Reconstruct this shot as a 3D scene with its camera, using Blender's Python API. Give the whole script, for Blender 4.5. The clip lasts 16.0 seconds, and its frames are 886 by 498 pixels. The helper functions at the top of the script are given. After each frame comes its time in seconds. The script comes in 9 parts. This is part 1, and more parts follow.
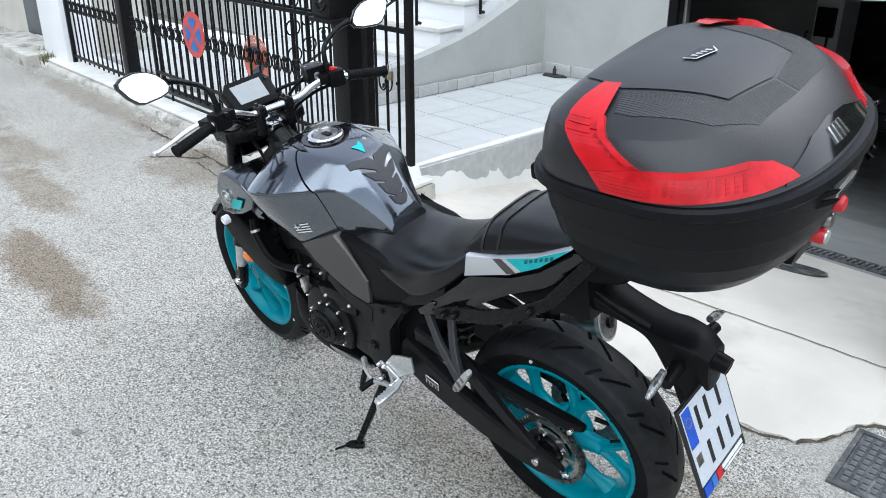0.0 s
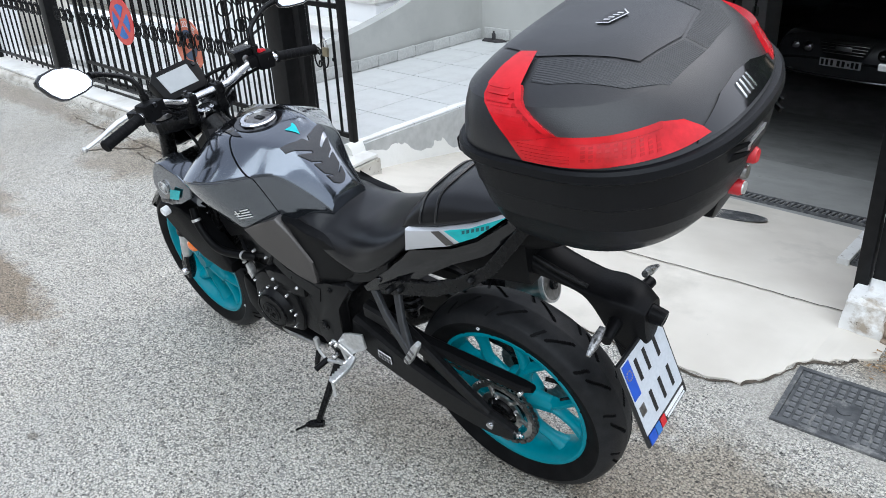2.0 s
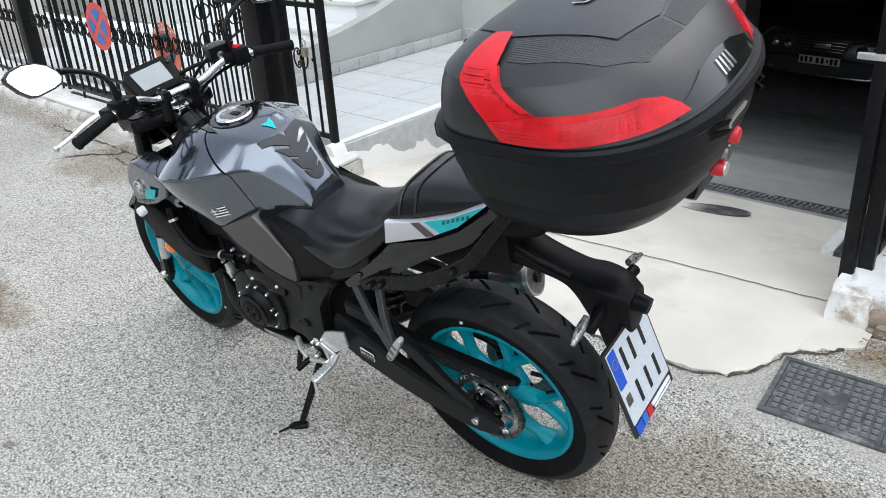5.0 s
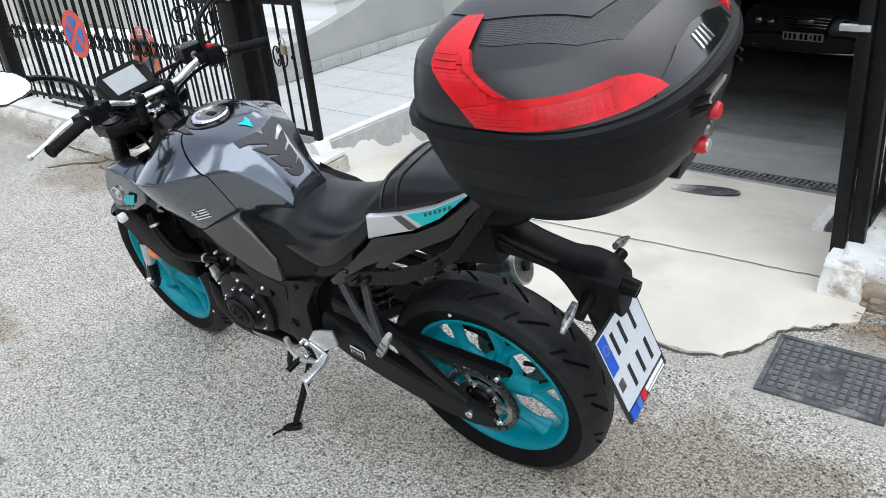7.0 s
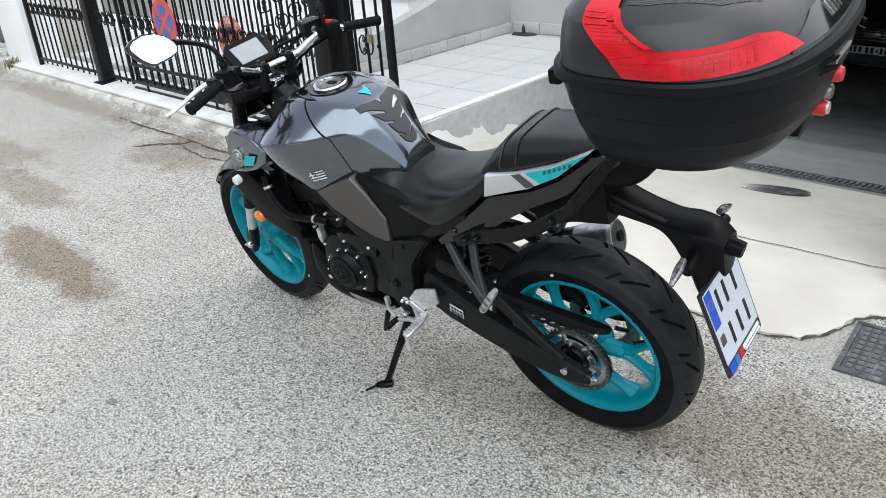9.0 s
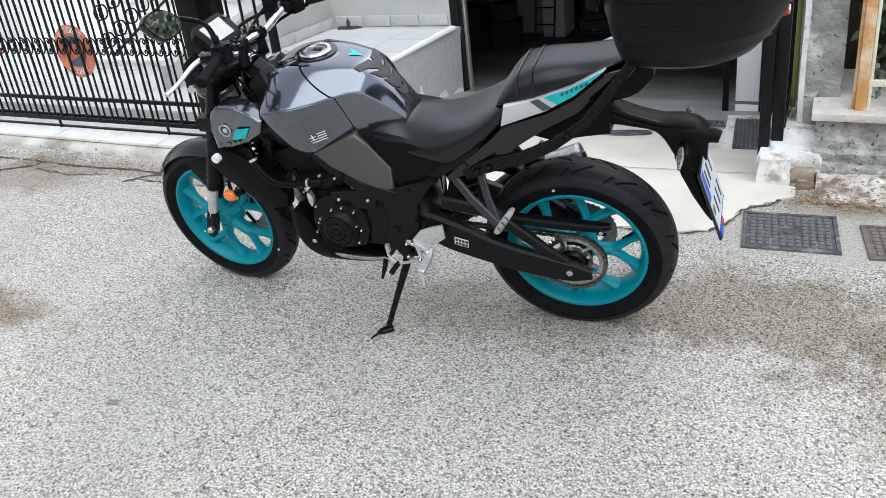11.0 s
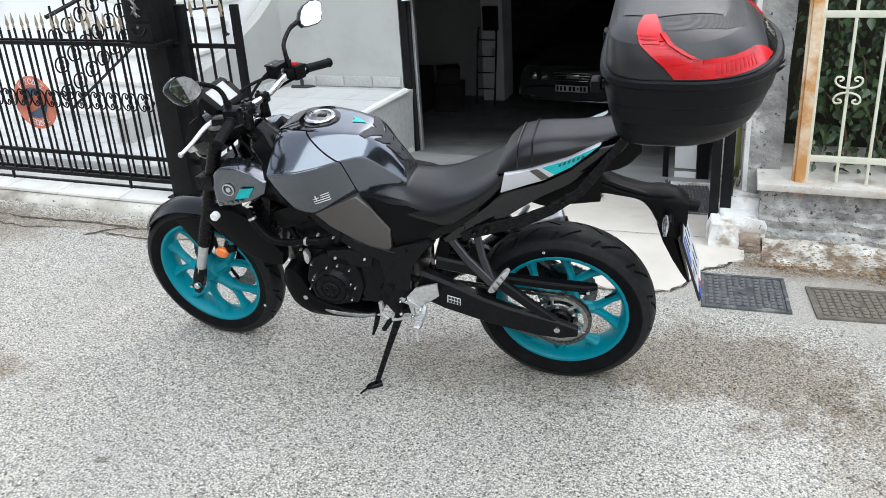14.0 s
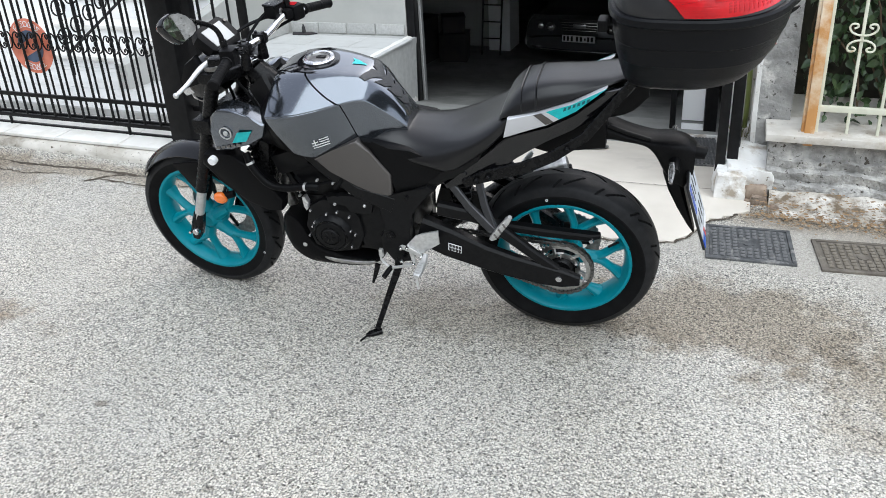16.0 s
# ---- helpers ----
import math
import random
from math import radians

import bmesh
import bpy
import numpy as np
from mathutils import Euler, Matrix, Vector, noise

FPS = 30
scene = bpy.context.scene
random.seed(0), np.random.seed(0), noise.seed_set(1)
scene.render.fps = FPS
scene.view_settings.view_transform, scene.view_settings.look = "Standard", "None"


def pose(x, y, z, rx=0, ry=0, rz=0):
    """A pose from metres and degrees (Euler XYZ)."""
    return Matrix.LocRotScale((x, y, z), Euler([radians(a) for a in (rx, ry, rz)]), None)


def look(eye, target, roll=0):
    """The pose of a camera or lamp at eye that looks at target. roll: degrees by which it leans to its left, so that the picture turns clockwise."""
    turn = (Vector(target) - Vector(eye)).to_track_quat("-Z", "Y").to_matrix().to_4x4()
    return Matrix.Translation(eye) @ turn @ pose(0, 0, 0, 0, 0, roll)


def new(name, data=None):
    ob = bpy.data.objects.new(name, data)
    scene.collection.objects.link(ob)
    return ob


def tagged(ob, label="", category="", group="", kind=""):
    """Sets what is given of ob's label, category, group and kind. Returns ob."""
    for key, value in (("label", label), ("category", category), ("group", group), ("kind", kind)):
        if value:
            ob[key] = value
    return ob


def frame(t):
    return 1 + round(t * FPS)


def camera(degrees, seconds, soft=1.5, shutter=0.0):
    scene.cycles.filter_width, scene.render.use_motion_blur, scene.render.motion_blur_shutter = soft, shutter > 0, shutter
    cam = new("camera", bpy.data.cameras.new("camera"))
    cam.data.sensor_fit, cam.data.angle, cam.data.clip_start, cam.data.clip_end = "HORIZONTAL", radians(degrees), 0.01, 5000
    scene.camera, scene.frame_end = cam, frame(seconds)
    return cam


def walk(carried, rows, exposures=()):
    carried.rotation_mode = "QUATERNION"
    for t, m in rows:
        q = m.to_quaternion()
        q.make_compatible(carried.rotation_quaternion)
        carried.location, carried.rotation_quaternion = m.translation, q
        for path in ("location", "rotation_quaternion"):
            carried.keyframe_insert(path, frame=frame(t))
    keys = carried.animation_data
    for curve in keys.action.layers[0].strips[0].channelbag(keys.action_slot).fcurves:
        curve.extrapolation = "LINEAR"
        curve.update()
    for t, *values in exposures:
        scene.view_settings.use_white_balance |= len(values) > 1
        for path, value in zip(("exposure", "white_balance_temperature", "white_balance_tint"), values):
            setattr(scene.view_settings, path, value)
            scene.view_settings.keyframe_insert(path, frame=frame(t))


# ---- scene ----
cam = camera(60.3, 16.0, soft=0.9)
LEVEL = Vector((0.035, -0.06, 1.0)).normalized().rotation_difference(Vector((0, 0, 1))).to_matrix().to_4x4()
PATH = [
    (0, (-0.937, 1.293, 1.57), (0.39, 0.079, 0.697), -1.2),
    (0.2, (-0.945, 1.291, 1.601), (0.393, 0.072, 0.748), -1.9),
    (0.5, (-0.952, 1.282, 1.62), (0.368, 0.04, 0.774), -2.0),
    (0.7, (-0.961, 1.272, 1.621), (0.316, 0.022, 0.723), -3.2),
    (1, (-0.972, 1.265, 1.6), (0.238, -0.012, 0.649), -3.6),
    (1.5, (-0.979, 1.266, 1.591), (0.225, -0.02, 0.643), -3.7),
    (2, (-0.978, 1.272, 1.585), (0.25, 0.01, 0.638), -4.0),
    (2.5, (-0.976, 1.275, 1.575), (0.247, 0.026, 0.603), -3.7),
    (3, (-0.973, 1.272, 1.573), (0.289, -0.003, 0.689), -3.9),
    (3.5, (-0.978, 1.266, 1.573), (0.266, -0.045, 0.716), -4.1),
    (4, (-0.976, 1.264, 1.568), (0.255, -0.044, 0.689), -3.4),
    (4.5, (-0.977, 1.258, 1.559), (0.243, -0.045, 0.655), -4.1),
    (4.7, (-0.978, 1.258, 1.551), (0.235, -0.036, 0.625), -4.3),
    (6.8, (-0.976, 1.227, 1.527), (0.203, -0.086, 0.585), -6.5),
    (7, (-0.979, 1.226, 1.524), (0.213, -0.069, 0.573), -7.0),
    (7.5, (-0.984, 1.25, 1.534), (0.216, -0.072, 0.633), -5.2),
    (8, (-0.996, 1.296, 1.532), (0.207, -0.039, 0.654), -5.9),
    (8.5, (-0.979, 1.375, 1.532), (0.222, -0.006, 0.726), -7.3),
    (8.8, (-0.972, 1.429, 1.515), (0.296, 0.183, 0.598), -6.3),
    (9, (-0.956, 1.468, 1.495), (0.315, 0.227, 0.575), -5.9),
    (9.2, (-0.914, 1.535, 1.497), (0.244, 0.159, 0.623), -3.0),
    (9.3, (-0.878, 1.57, 1.487), (0.205, 0.117, 0.64), -3.0),
    (9.5, (-0.799, 1.637, 1.485), (0.191, 0.123, 0.634), -5.2),
    (9.7, (-0.746, 1.689, 1.465), (0.181, 0.172, 0.55), -3.9),
    (10, (-0.717, 1.823, 1.454), (0.273, 0.324, 0.574), -1.2),
    (10.2, (-0.709, 1.896, 1.451), (0.226, 0.413, 0.49), -3.6),
    (12.3, (-0.38, 2.191, 1.53), (0.254, 0.532, 0.611), -2.9),
    (12.5, (-0.377, 2.197, 1.528), (0.225, 0.514, 0.631), -2.2),
    (13, (-0.397, 2.215, 1.537), (0.22, 0.528, 0.657), -3.4),
    (13.5, (-0.416, 2.244, 1.564), (0.23, 0.539, 0.74), -3.8),
    (14, (-0.428, 2.256, 1.564), (0.218, 0.56, 0.723), -3.0),
    (14.5, (-0.417, 2.257, 1.558), (0.213, 0.56, 0.706), -2.1),
    (15, (-0.418, 2.242, 1.54), (0.228, 0.574, 0.646), -2.2),
    (15.5, (-0.413, 2.242, 1.538), (0.27, 0.603, 0.617), -2.4),
    (16, (-0.427, 2.234, 1.527), (0.214, 0.593, 0.58), -2.7),
]
walk(cam, [(t, LEVEL @ look(eye, target, roll)) for t, eye, target, roll in PATH],
     [(0, 1.16, 6120, 9), (0.5, 1.08, 6100, 10), (3, 1.10, 6300, 10), (7, 1.14, 6400, 10), (9.5, 1.13, 6440, 10), (10.1, 1.18, 6420, 10), (12.5, 1.22, 6470, 10), (14, 1.25, 6420, 10), (16, 1.22, 6450, 10)])

from mathutils.bvhtree import BVHTree

# ---- light ----
world = bpy.data.worlds.new("overcast_sky")
scene.world = world
world.use_nodes = True
wn, wl = world.node_tree.nodes, world.node_tree.links
sky = wn.new("ShaderNodeTexSky")
sky.sky_type, sky.sun_disc = "NISHITA", False
sky.sun_elevation, sky.sun_rotation = radians(52), radians(200)
sky.air_density, sky.dust_density, sky.ozone_density = 1.0, 1.5, 2.0
pale = wn.new("ShaderNodeHueSaturation")
pale.inputs["Saturation"].default_value = 0.36
wl.new(sky.outputs["Color"], pale.inputs["Color"])
wl.new(pale.outputs["Color"], wn["Background"].inputs["Color"])
wn["Background"].inputs["Strength"].default_value = 0.15
sun = new("sun", bpy.data.lights.new("sun", "SUN"))
sun.data.energy, sun.data.angle, sun.data.color = 1.3, radians(70), (0.915, 0.98, 1.0)
sun.matrix_world = look((-2.0, 3.0, 6.0), (0.3, -0.4, 0))


# ---- materials ----
def surf(name, c1, c2=None, scale=8.0, rough=0.5, metal=0.0, bump=0.0, bscale=60.0, coat=0.0, stain=None,
         stain_scale=1.2, stain_at=(0.5, 0.7), rough2=None, spec=0.5, rand=0.0, pits=None, bdist=0.004):
    """Principled surface: two tones by fine noise, a stain tone by broad noise, bump, optional tone per object."""
    m = bpy.data.materials.new(name)
    m.use_nodes = True
    n, l = m.node_tree.nodes, m.node_tree.links
    p = n["Principled BSDF"]
    p.inputs["Roughness"].default_value, p.inputs["Metallic"].default_value = rough, metal
    p.inputs["Coat Weight"].default_value, p.inputs["Coat Roughness"].default_value = coat, 0.06
    p.inputs["Specular IOR Level"].default_value = spec
    co = n.new("ShaderNodeTexCoord")
    c2 = c2 or tuple(min(1, v * 1.18) for v in c1)
    no = n.new("ShaderNodeTexNoise")
    no.inputs["Scale"].default_value, no.inputs["Detail"].default_value = scale, 6
    l.new(co.outputs["Object"], no.inputs["Vector"])
    mix = n.new("ShaderNodeMix")
    mix.data_type = "RGBA"
    mix.inputs[6].default_value, mix.inputs[7].default_value = (*c1, 1), (*c2, 1)
    rp = n.new("ShaderNodeMapRange")
    rp.inputs[1].default_value, rp.inputs[2].default_value = 0.35, 0.65
    l.new(no.outputs["Fac"], rp.inputs[0])
    l.new(rp.outputs[0], mix.inputs[0])
    out = mix.outputs[2]
    if stain:
        n2 = n.new("ShaderNodeTexNoise")
        n2.inputs["Scale"].default_value, n2.inputs["Detail"].default_value, n2.inputs["Roughness"].default_value = stain_scale, 8, 0.65
        l.new(co.outputs["Object"], n2.inputs["Vector"])
        r2 = n.new("ShaderNodeMapRange")
        r2.inputs[1].default_value, r2.inputs[2].default_value = stain_at
        l.new(n2.outputs["Fac"], r2.inputs[0])
        m2 = n.new("ShaderNodeMix")
        m2.data_type = "RGBA"
        m2.inputs[7].default_value = (*stain, 1)
        l.new(r2.outputs[0], m2.inputs[0])
        l.new(out, m2.inputs[6])
        out = m2.outputs[2]
    if pits:
        n4 = n.new("ShaderNodeTexNoise")
        n4.inputs["Scale"].default_value, n4.inputs["Detail"].default_value, n4.inputs["Roughness"].default_value = pits[1], 4, 0.6
        l.new(co.outputs["Object"], n4.inputs["Vector"])
        r4 = n.new("ShaderNodeMapRange")
        r4.inputs[1].default_value, r4.inputs[2].default_value = pits[2], pits[2] + 0.06
        l.new(n4.outputs["Fac"], r4.inputs[0])
        m4 = n.new("ShaderNodeMix")
        m4.data_type = "RGBA"
        m4.inputs[7].default_value = (*pits[0], 1)
        l.new(r4.outputs[0], m4.inputs[0])
        l.new(out, m4.inputs[6])
        out = m4.outputs[2]
    if rand:
        oi = n.new("ShaderNodeObjectInfo")
        hs = n.new("ShaderNodeHueSaturation")
        mr = n.new("ShaderNodeMapRange")
        mr.inputs[3].default_value, mr.inputs[4].default_value = 1 - rand, 1 + rand
        l.new(oi.outputs["Random"], mr.inputs[0])
        l.new(mr.outputs[0], hs.inputs["Value"])
        l.new(out, hs.inputs["Color"])
        out = hs.outputs["Color"]
    l.new(out, p.inputs["Base Color"])
    if rough2 is not None:
        r3 = n.new("ShaderNodeMapRange")
        r3.inputs[3].default_value, r3.inputs[4].default_value = rough, rough2
        l.new(no.outputs["Fac"], r3.inputs[0])
        l.new(r3.outputs[0], p.inputs["Roughness"])
    if bump:
        nb = n.new("ShaderNodeTexNoise")
        nb.inputs["Scale"].default_value, nb.inputs["Detail"].default_value = bscale, 5
        l.new(co.outputs["Object"], nb.inputs["Vector"])
        b = n.new("ShaderNodeBump")
        b.inputs["Strength"].default_value, b.inputs["Distance"].default_value = bump, bdist
        l.new(nb.outputs["Fac"], b.inputs["Height"])
        l.new(b.outputs["Normal"], p.inputs["Normal"])
    return m


def asphalt():
    """Worn exposed-aggregate road: stones of three tones in a grey binder, with damp brown stains at set places."""
    m = bpy.data.materials.new("worn_asphalt")
    m.use_nodes = True
    n, l = m.node_tree.nodes, m.node_tree.links
    p = n["Principled BSDF"]
    co = n.new("ShaderNodeTexCoord")

    def ramp(src, stops):
        r = n.new("ShaderNodeValToRGB")
        e = r.color_ramp.elements
        e[0].position, e[0].color = stops[0][0], (*stops[0][1], 1)
        e[1].position, e[1].color = stops[-1][0], (*stops[-1][1], 1)
        for q, c in stops[1:-1]:
            k = e.new(q)
            k.color = (*c, 1)
        l.new(src, r.inputs[0])
        return r.outputs[0]

    def mixer(f, a, b, mode="MIX"):
        x = n.new("ShaderNodeMix")
        x.data_type, x.blend_type = "RGBA", mode
        for s, i in ((f, 0), (a, 6), (b, 7)):
            if isinstance(s, (int, float)):
                x.inputs[i].default_value = s
            elif isinstance(s, tuple):
                x.inputs[i].default_value = (*s, 1)
            else:
                l.new(s, x.inputs[i])
        return x.outputs[2]

    wob = n.new("ShaderNodeTexNoise")
    wob.inputs["Scale"].default_value = 90
    l.new(co.outputs["Object"], wob.inputs["Vector"])
    warp = n.new("ShaderNodeVectorMath")
    warp.operation = "MULTIPLY_ADD"
    warp.inputs[1].default_value = (0.005, 0.005, 0.005)
    l.new(wob.outputs["Color"], warp.inputs[0])
    l.new(co.outputs["Object"], warp.inputs[2])
    vo = n.new("ShaderNodeTexVoronoi")
    vo.inputs["Scale"].default_value = 145
    l.new(warp.outputs[0], vo.inputs["Vector"])
    sep = n.new("ShaderNodeSeparateColor")
    l.new(vo.outputs["Color"], sep.inputs[0])
    stones = ramp(sep.outputs[0], [(0.0, (0.105, 0.099, 0.089)), (0.10, (0.252, 0.239, 0.214)), (0.22, (0.483, 0.445, 0.379)), (0.34, (0.546, 0.517, 0.459)), (0.6, (0.588, 0.559, 0.499)), (0.82, (0.640, 0.612, 0.550)), (1.0, (0.714, 0.682, 0.613))])
    gap = ramp(vo.outputs["Distance"], [(0.0, (0, 0, 0)), (0.45, (0, 0, 0)), (0.75, (1, 1, 1))])
    col = mixer(gap, stones, (0.25, 0.242, 0.225))
    worn = n.new("ShaderNodeTexNoise")
    worn.inputs["Scale"].default_value, worn.inputs["Detail"].default_value, worn.inputs["Roughness"].default_value = 1.7, 6, 0.6
    l.new(co.outputs["Object"], worn.inputs["Vector"])
    col = mixer(ramp(worn.outputs["Fac"], [(0.42, (0.0, 0.0, 0.0)), (0.66, (0.24, 0.24, 0.24))]), col, (0.46, 0.453, 0.438))
    fine = n.new("ShaderNodeTexNoise")
    fine.inputs["Scale"].default_value, fine.inputs["Detail"].default_value = 150, 3
    l.new(co.outputs["Object"], fine.inputs["Vector"])
    specks = ramp(fine.outputs["Fac"], [(0.32, (0.10, 0.098, 0.095)), (0.41, (0.80, 0.80, 0.80)), (0.52, (1.03, 1.03, 1.03)), (0.66, (1.14, 1.14, 1.14))])
    col = mixer(0.85, col, specks, "MULTIPLY")
    grit = n.new("ShaderNodeTexNoise")
    grit.inputs["Scale"].default_value, grit.inputs["Detail"].default_value = 230, 2
    l.new(co.outputs["Object"], grit.inputs["Vector"])
    col = mixer(0.9, col, ramp(grit.outputs["Fac"], [(0.33, (0.22, 0.21, 0.20)), (0.43, (1.0, 1.0, 1.0)), (0.60, (1.05, 1.05, 1.04)), (0.70, (1.28, 1.26, 1.22))]), "MULTIPLY")
    pin = n.new("ShaderNodeTexVoronoi")
    pin.inputs["Scale"].default_value = 44
    l.new(warp.outputs[0], pin.inputs["Vector"])
    holes = ramp(pin.outputs["Distance"], [(0.0, (0.10, 0.095, 0.09)), (0.14, (0.10, 0.095, 0.09)), (0.21, (1, 1, 1))])
    pick = n.new("ShaderNodeSeparateColor")
    l.new(pin.outputs["Color"], pick.inputs[0])
    col = mixer(ramp(pick.outputs[1], [(0.45, (0, 0, 0)), (0.55, (0.9, 0.9, 0.9))]), col, mixer(1.0, col, holes, "MULTIPLY"))
    broad = n.new("ShaderNodeTexNoise")
    broad.inputs["Scale"].default_value, broad.inputs["Detail"].default_value = 1.1, 5
    l.new(co.outputs["Object"], broad.inputs["Vector"])
    col = mixer(0.55, col, ramp(broad.outputs["Fac"], [(0.32, (0.74, 0.73, 0.71)), (0.62, (0.98, 0.98, 0.98))]), "MULTIPLY")
    # damp stains, and a darker patch under the motorcycle: centre x, y, half length, half width
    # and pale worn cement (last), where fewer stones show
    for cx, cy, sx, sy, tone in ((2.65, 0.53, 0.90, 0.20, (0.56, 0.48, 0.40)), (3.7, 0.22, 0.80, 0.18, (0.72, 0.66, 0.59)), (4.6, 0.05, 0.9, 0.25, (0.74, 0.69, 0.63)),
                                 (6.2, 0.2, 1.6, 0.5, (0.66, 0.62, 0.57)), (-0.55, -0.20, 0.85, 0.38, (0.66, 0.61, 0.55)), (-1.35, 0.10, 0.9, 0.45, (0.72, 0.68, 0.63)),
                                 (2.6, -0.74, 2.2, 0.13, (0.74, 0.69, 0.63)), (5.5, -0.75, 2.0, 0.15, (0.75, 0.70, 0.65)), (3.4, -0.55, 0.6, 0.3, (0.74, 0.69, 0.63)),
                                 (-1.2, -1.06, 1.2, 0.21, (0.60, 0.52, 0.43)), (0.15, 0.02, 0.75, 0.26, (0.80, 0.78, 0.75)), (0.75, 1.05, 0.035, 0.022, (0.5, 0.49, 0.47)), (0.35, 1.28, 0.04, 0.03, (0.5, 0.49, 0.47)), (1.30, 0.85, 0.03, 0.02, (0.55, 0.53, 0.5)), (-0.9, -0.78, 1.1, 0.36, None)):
        sub = n.new("ShaderNodeVectorMath")
        sub.operation = "SUBTRACT"
        sub.inputs[1].default_value = (cx, cy, 0)
        l.new(co.outputs["Object"], sub.inputs[0])
        div = n.new("ShaderNodeVectorMath")
        div.operation = "DIVIDE"
        div.inputs[1].default_value = (sx, sy, 1)
        l.new(sub.outputs[0], div.inputs[0])
        ln = n.new("ShaderNodeVectorMath")
        ln.operation = "LENGTH"
        l.new(div.outputs[0], ln.inputs[0])
        jag = n.new("ShaderNodeTexNoise")
        jag.inputs["Scale"].default_value, jag.inputs["Detail"].default_value, jag.inputs["Roughness"].default_value = 4.5, 10, 0.72
        l.new(co.outputs["Object"], jag.inputs["Vector"])
        ad = n.new("ShaderNodeMath")
        ad.operation = "MULTIPLY_ADD"
        ad.inputs[1].default_value = 2.2
        l.new(jag.outputs["Fac"], ad.inputs[0])
        l.new(ln.outputs["Value"], ad.inputs[2])
        k = ramp(ad.outputs[0], [(0.0, (1, 1, 1)), (1.0, (0, 0, 0))])
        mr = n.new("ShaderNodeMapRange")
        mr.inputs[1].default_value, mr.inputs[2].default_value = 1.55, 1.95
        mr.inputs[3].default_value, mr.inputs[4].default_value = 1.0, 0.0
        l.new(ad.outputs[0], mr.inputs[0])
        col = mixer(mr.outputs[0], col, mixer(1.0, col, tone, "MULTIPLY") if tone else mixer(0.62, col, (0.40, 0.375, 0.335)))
    l.new(col, p.inputs["Base Color"])
    p.inputs["Roughness"].default_value = 0.82
    b = n.new("ShaderNodeBump")
    b.inputs["Strength"].default_value, b.inputs["Distance"].default_value = 0.75, 0.004
    inv = n.new("ShaderNodeMath")
    inv.operation = "SUBTRACT"
    inv.inputs[0].default_value = 1.0
    l.new(vo.outputs["Distance"], inv.inputs[1])
    l.new(inv.outputs[0], b.inputs["Height"])
    l.new(b.outputs["Normal"], p.inputs["Normal"])
    return m


def glassy(name, color, rough=0.08, bump=0.0, scale=200):
    """Moulded coloured lens over its own bright backing."""
    return surf(name, color, tuple(min(1, v * 1.25 + 0.02) for v in color), scale=scale, rough=rough, coat=1.0, bump=bump, bscale=scale)


ASPHALT = asphalt()
CONCRETE_APRON = surf("pale_painted_concrete", (0.580, 0.532, 0.466), (0.665, 0.616, 0.545), 3.0, 0.75, bump=0.15, bscale=40, stain=(0.40, 0.37, 0.32), stain_scale=1.7, stain_at=(0.52, 0.78), pits=((0.20, 0.18, 0.15), 26, 0.745))
# stains apart, darker than the lane: fading daylight inside is painted in
GARAGE_FLOOR = surf("stained_dim_floor", (0.175, 0.175, 0.167), (0.225, 0.225, 0.215), 6.0, 0.65, bump=0.1, stain=(0.09, 0.09, 0.086), stain_scale=2.2, stain_at=(0.48, 0.72), pits=((0.04, 0.04, 0.038), 18, 0.70))
WHITE_WASH = surf("flaking_whitewash", (0.66, 0.65, 0.62), (0.80, 0.79, 0.77), 6.0, 0.85, bump=0.8, bscale=30, bdist=0.008, stain=(0.42, 0.36, 0.29), stain_scale=7, stain_at=(0.53, 0.64), pits=((0.22, 0.19, 0.15), 34, 0.63))
WHITE_WALL = surf("white_plaster", (0.86, 0.86, 0.86), (0.90, 0.90, 0.90), 2.0, 0.85, bump=0.12, bscale=120)
GREY_PLASTER = surf("pale_grey_plaster", (0.415, 0.415, 0.393), (0.465, 0.465, 0.442), 1.6, 0.85, bump=0.15, bscale=150, stain=(0.36, 0.36, 0.345), stain_scale=2.2, stain_at=(0.5, 0.8))
KERB_STONE = surf("worn_kerb_concrete", (0.44, 0.41, 0.36), (0.62, 0.59, 0.54), 7.0, 0.85, bump=0.7, bscale=30, bdist=0.010, stain=(0.24, 0.21, 0.17), stain_scale=4.0, stain_at=(0.52, 0.66), pits=((0.12, 0.10, 0.08), 45, 0.62))
ROUGH_GREY = surf("rough_grey_render", (0.22, 0.218, 0.21), (0.38, 0.375, 0.36), 9.0, 0.95, bump=1.0, bscale=38, bdist=0.014, stain=(0.60, 0.585, 0.555), stain_scale=5.0, stain_at=(0.57, 0.66), pits=((0.07, 0.064, 0.056), 42, 0.62))
LAYERED = surf("layered_old_render", (0.24, 0.234, 0.22), (0.44, 0.43, 0.405), 22.0, 0.95, bump=1.0, bscale=55, bdist=0.018, stain=(0.58, 0.56, 0.52), stain_scale=9.0, stain_at=(0.54, 0.68), pits=((0.08, 0.070, 0.058), 44, 0.60))
ROUGH_BASE = surf("crumbling_footing", (0.40, 0.36, 0.30), (0.68, 0.65, 0.60), 10.0, 0.95, bump=1.0, bscale=30, bdist=0.014, stain=(0.17, 0.13, 0.09), stain_scale=7.0, stain_at=(0.48, 0.58), pits=((0.12, 0.09, 0.06), 60, 0.60))
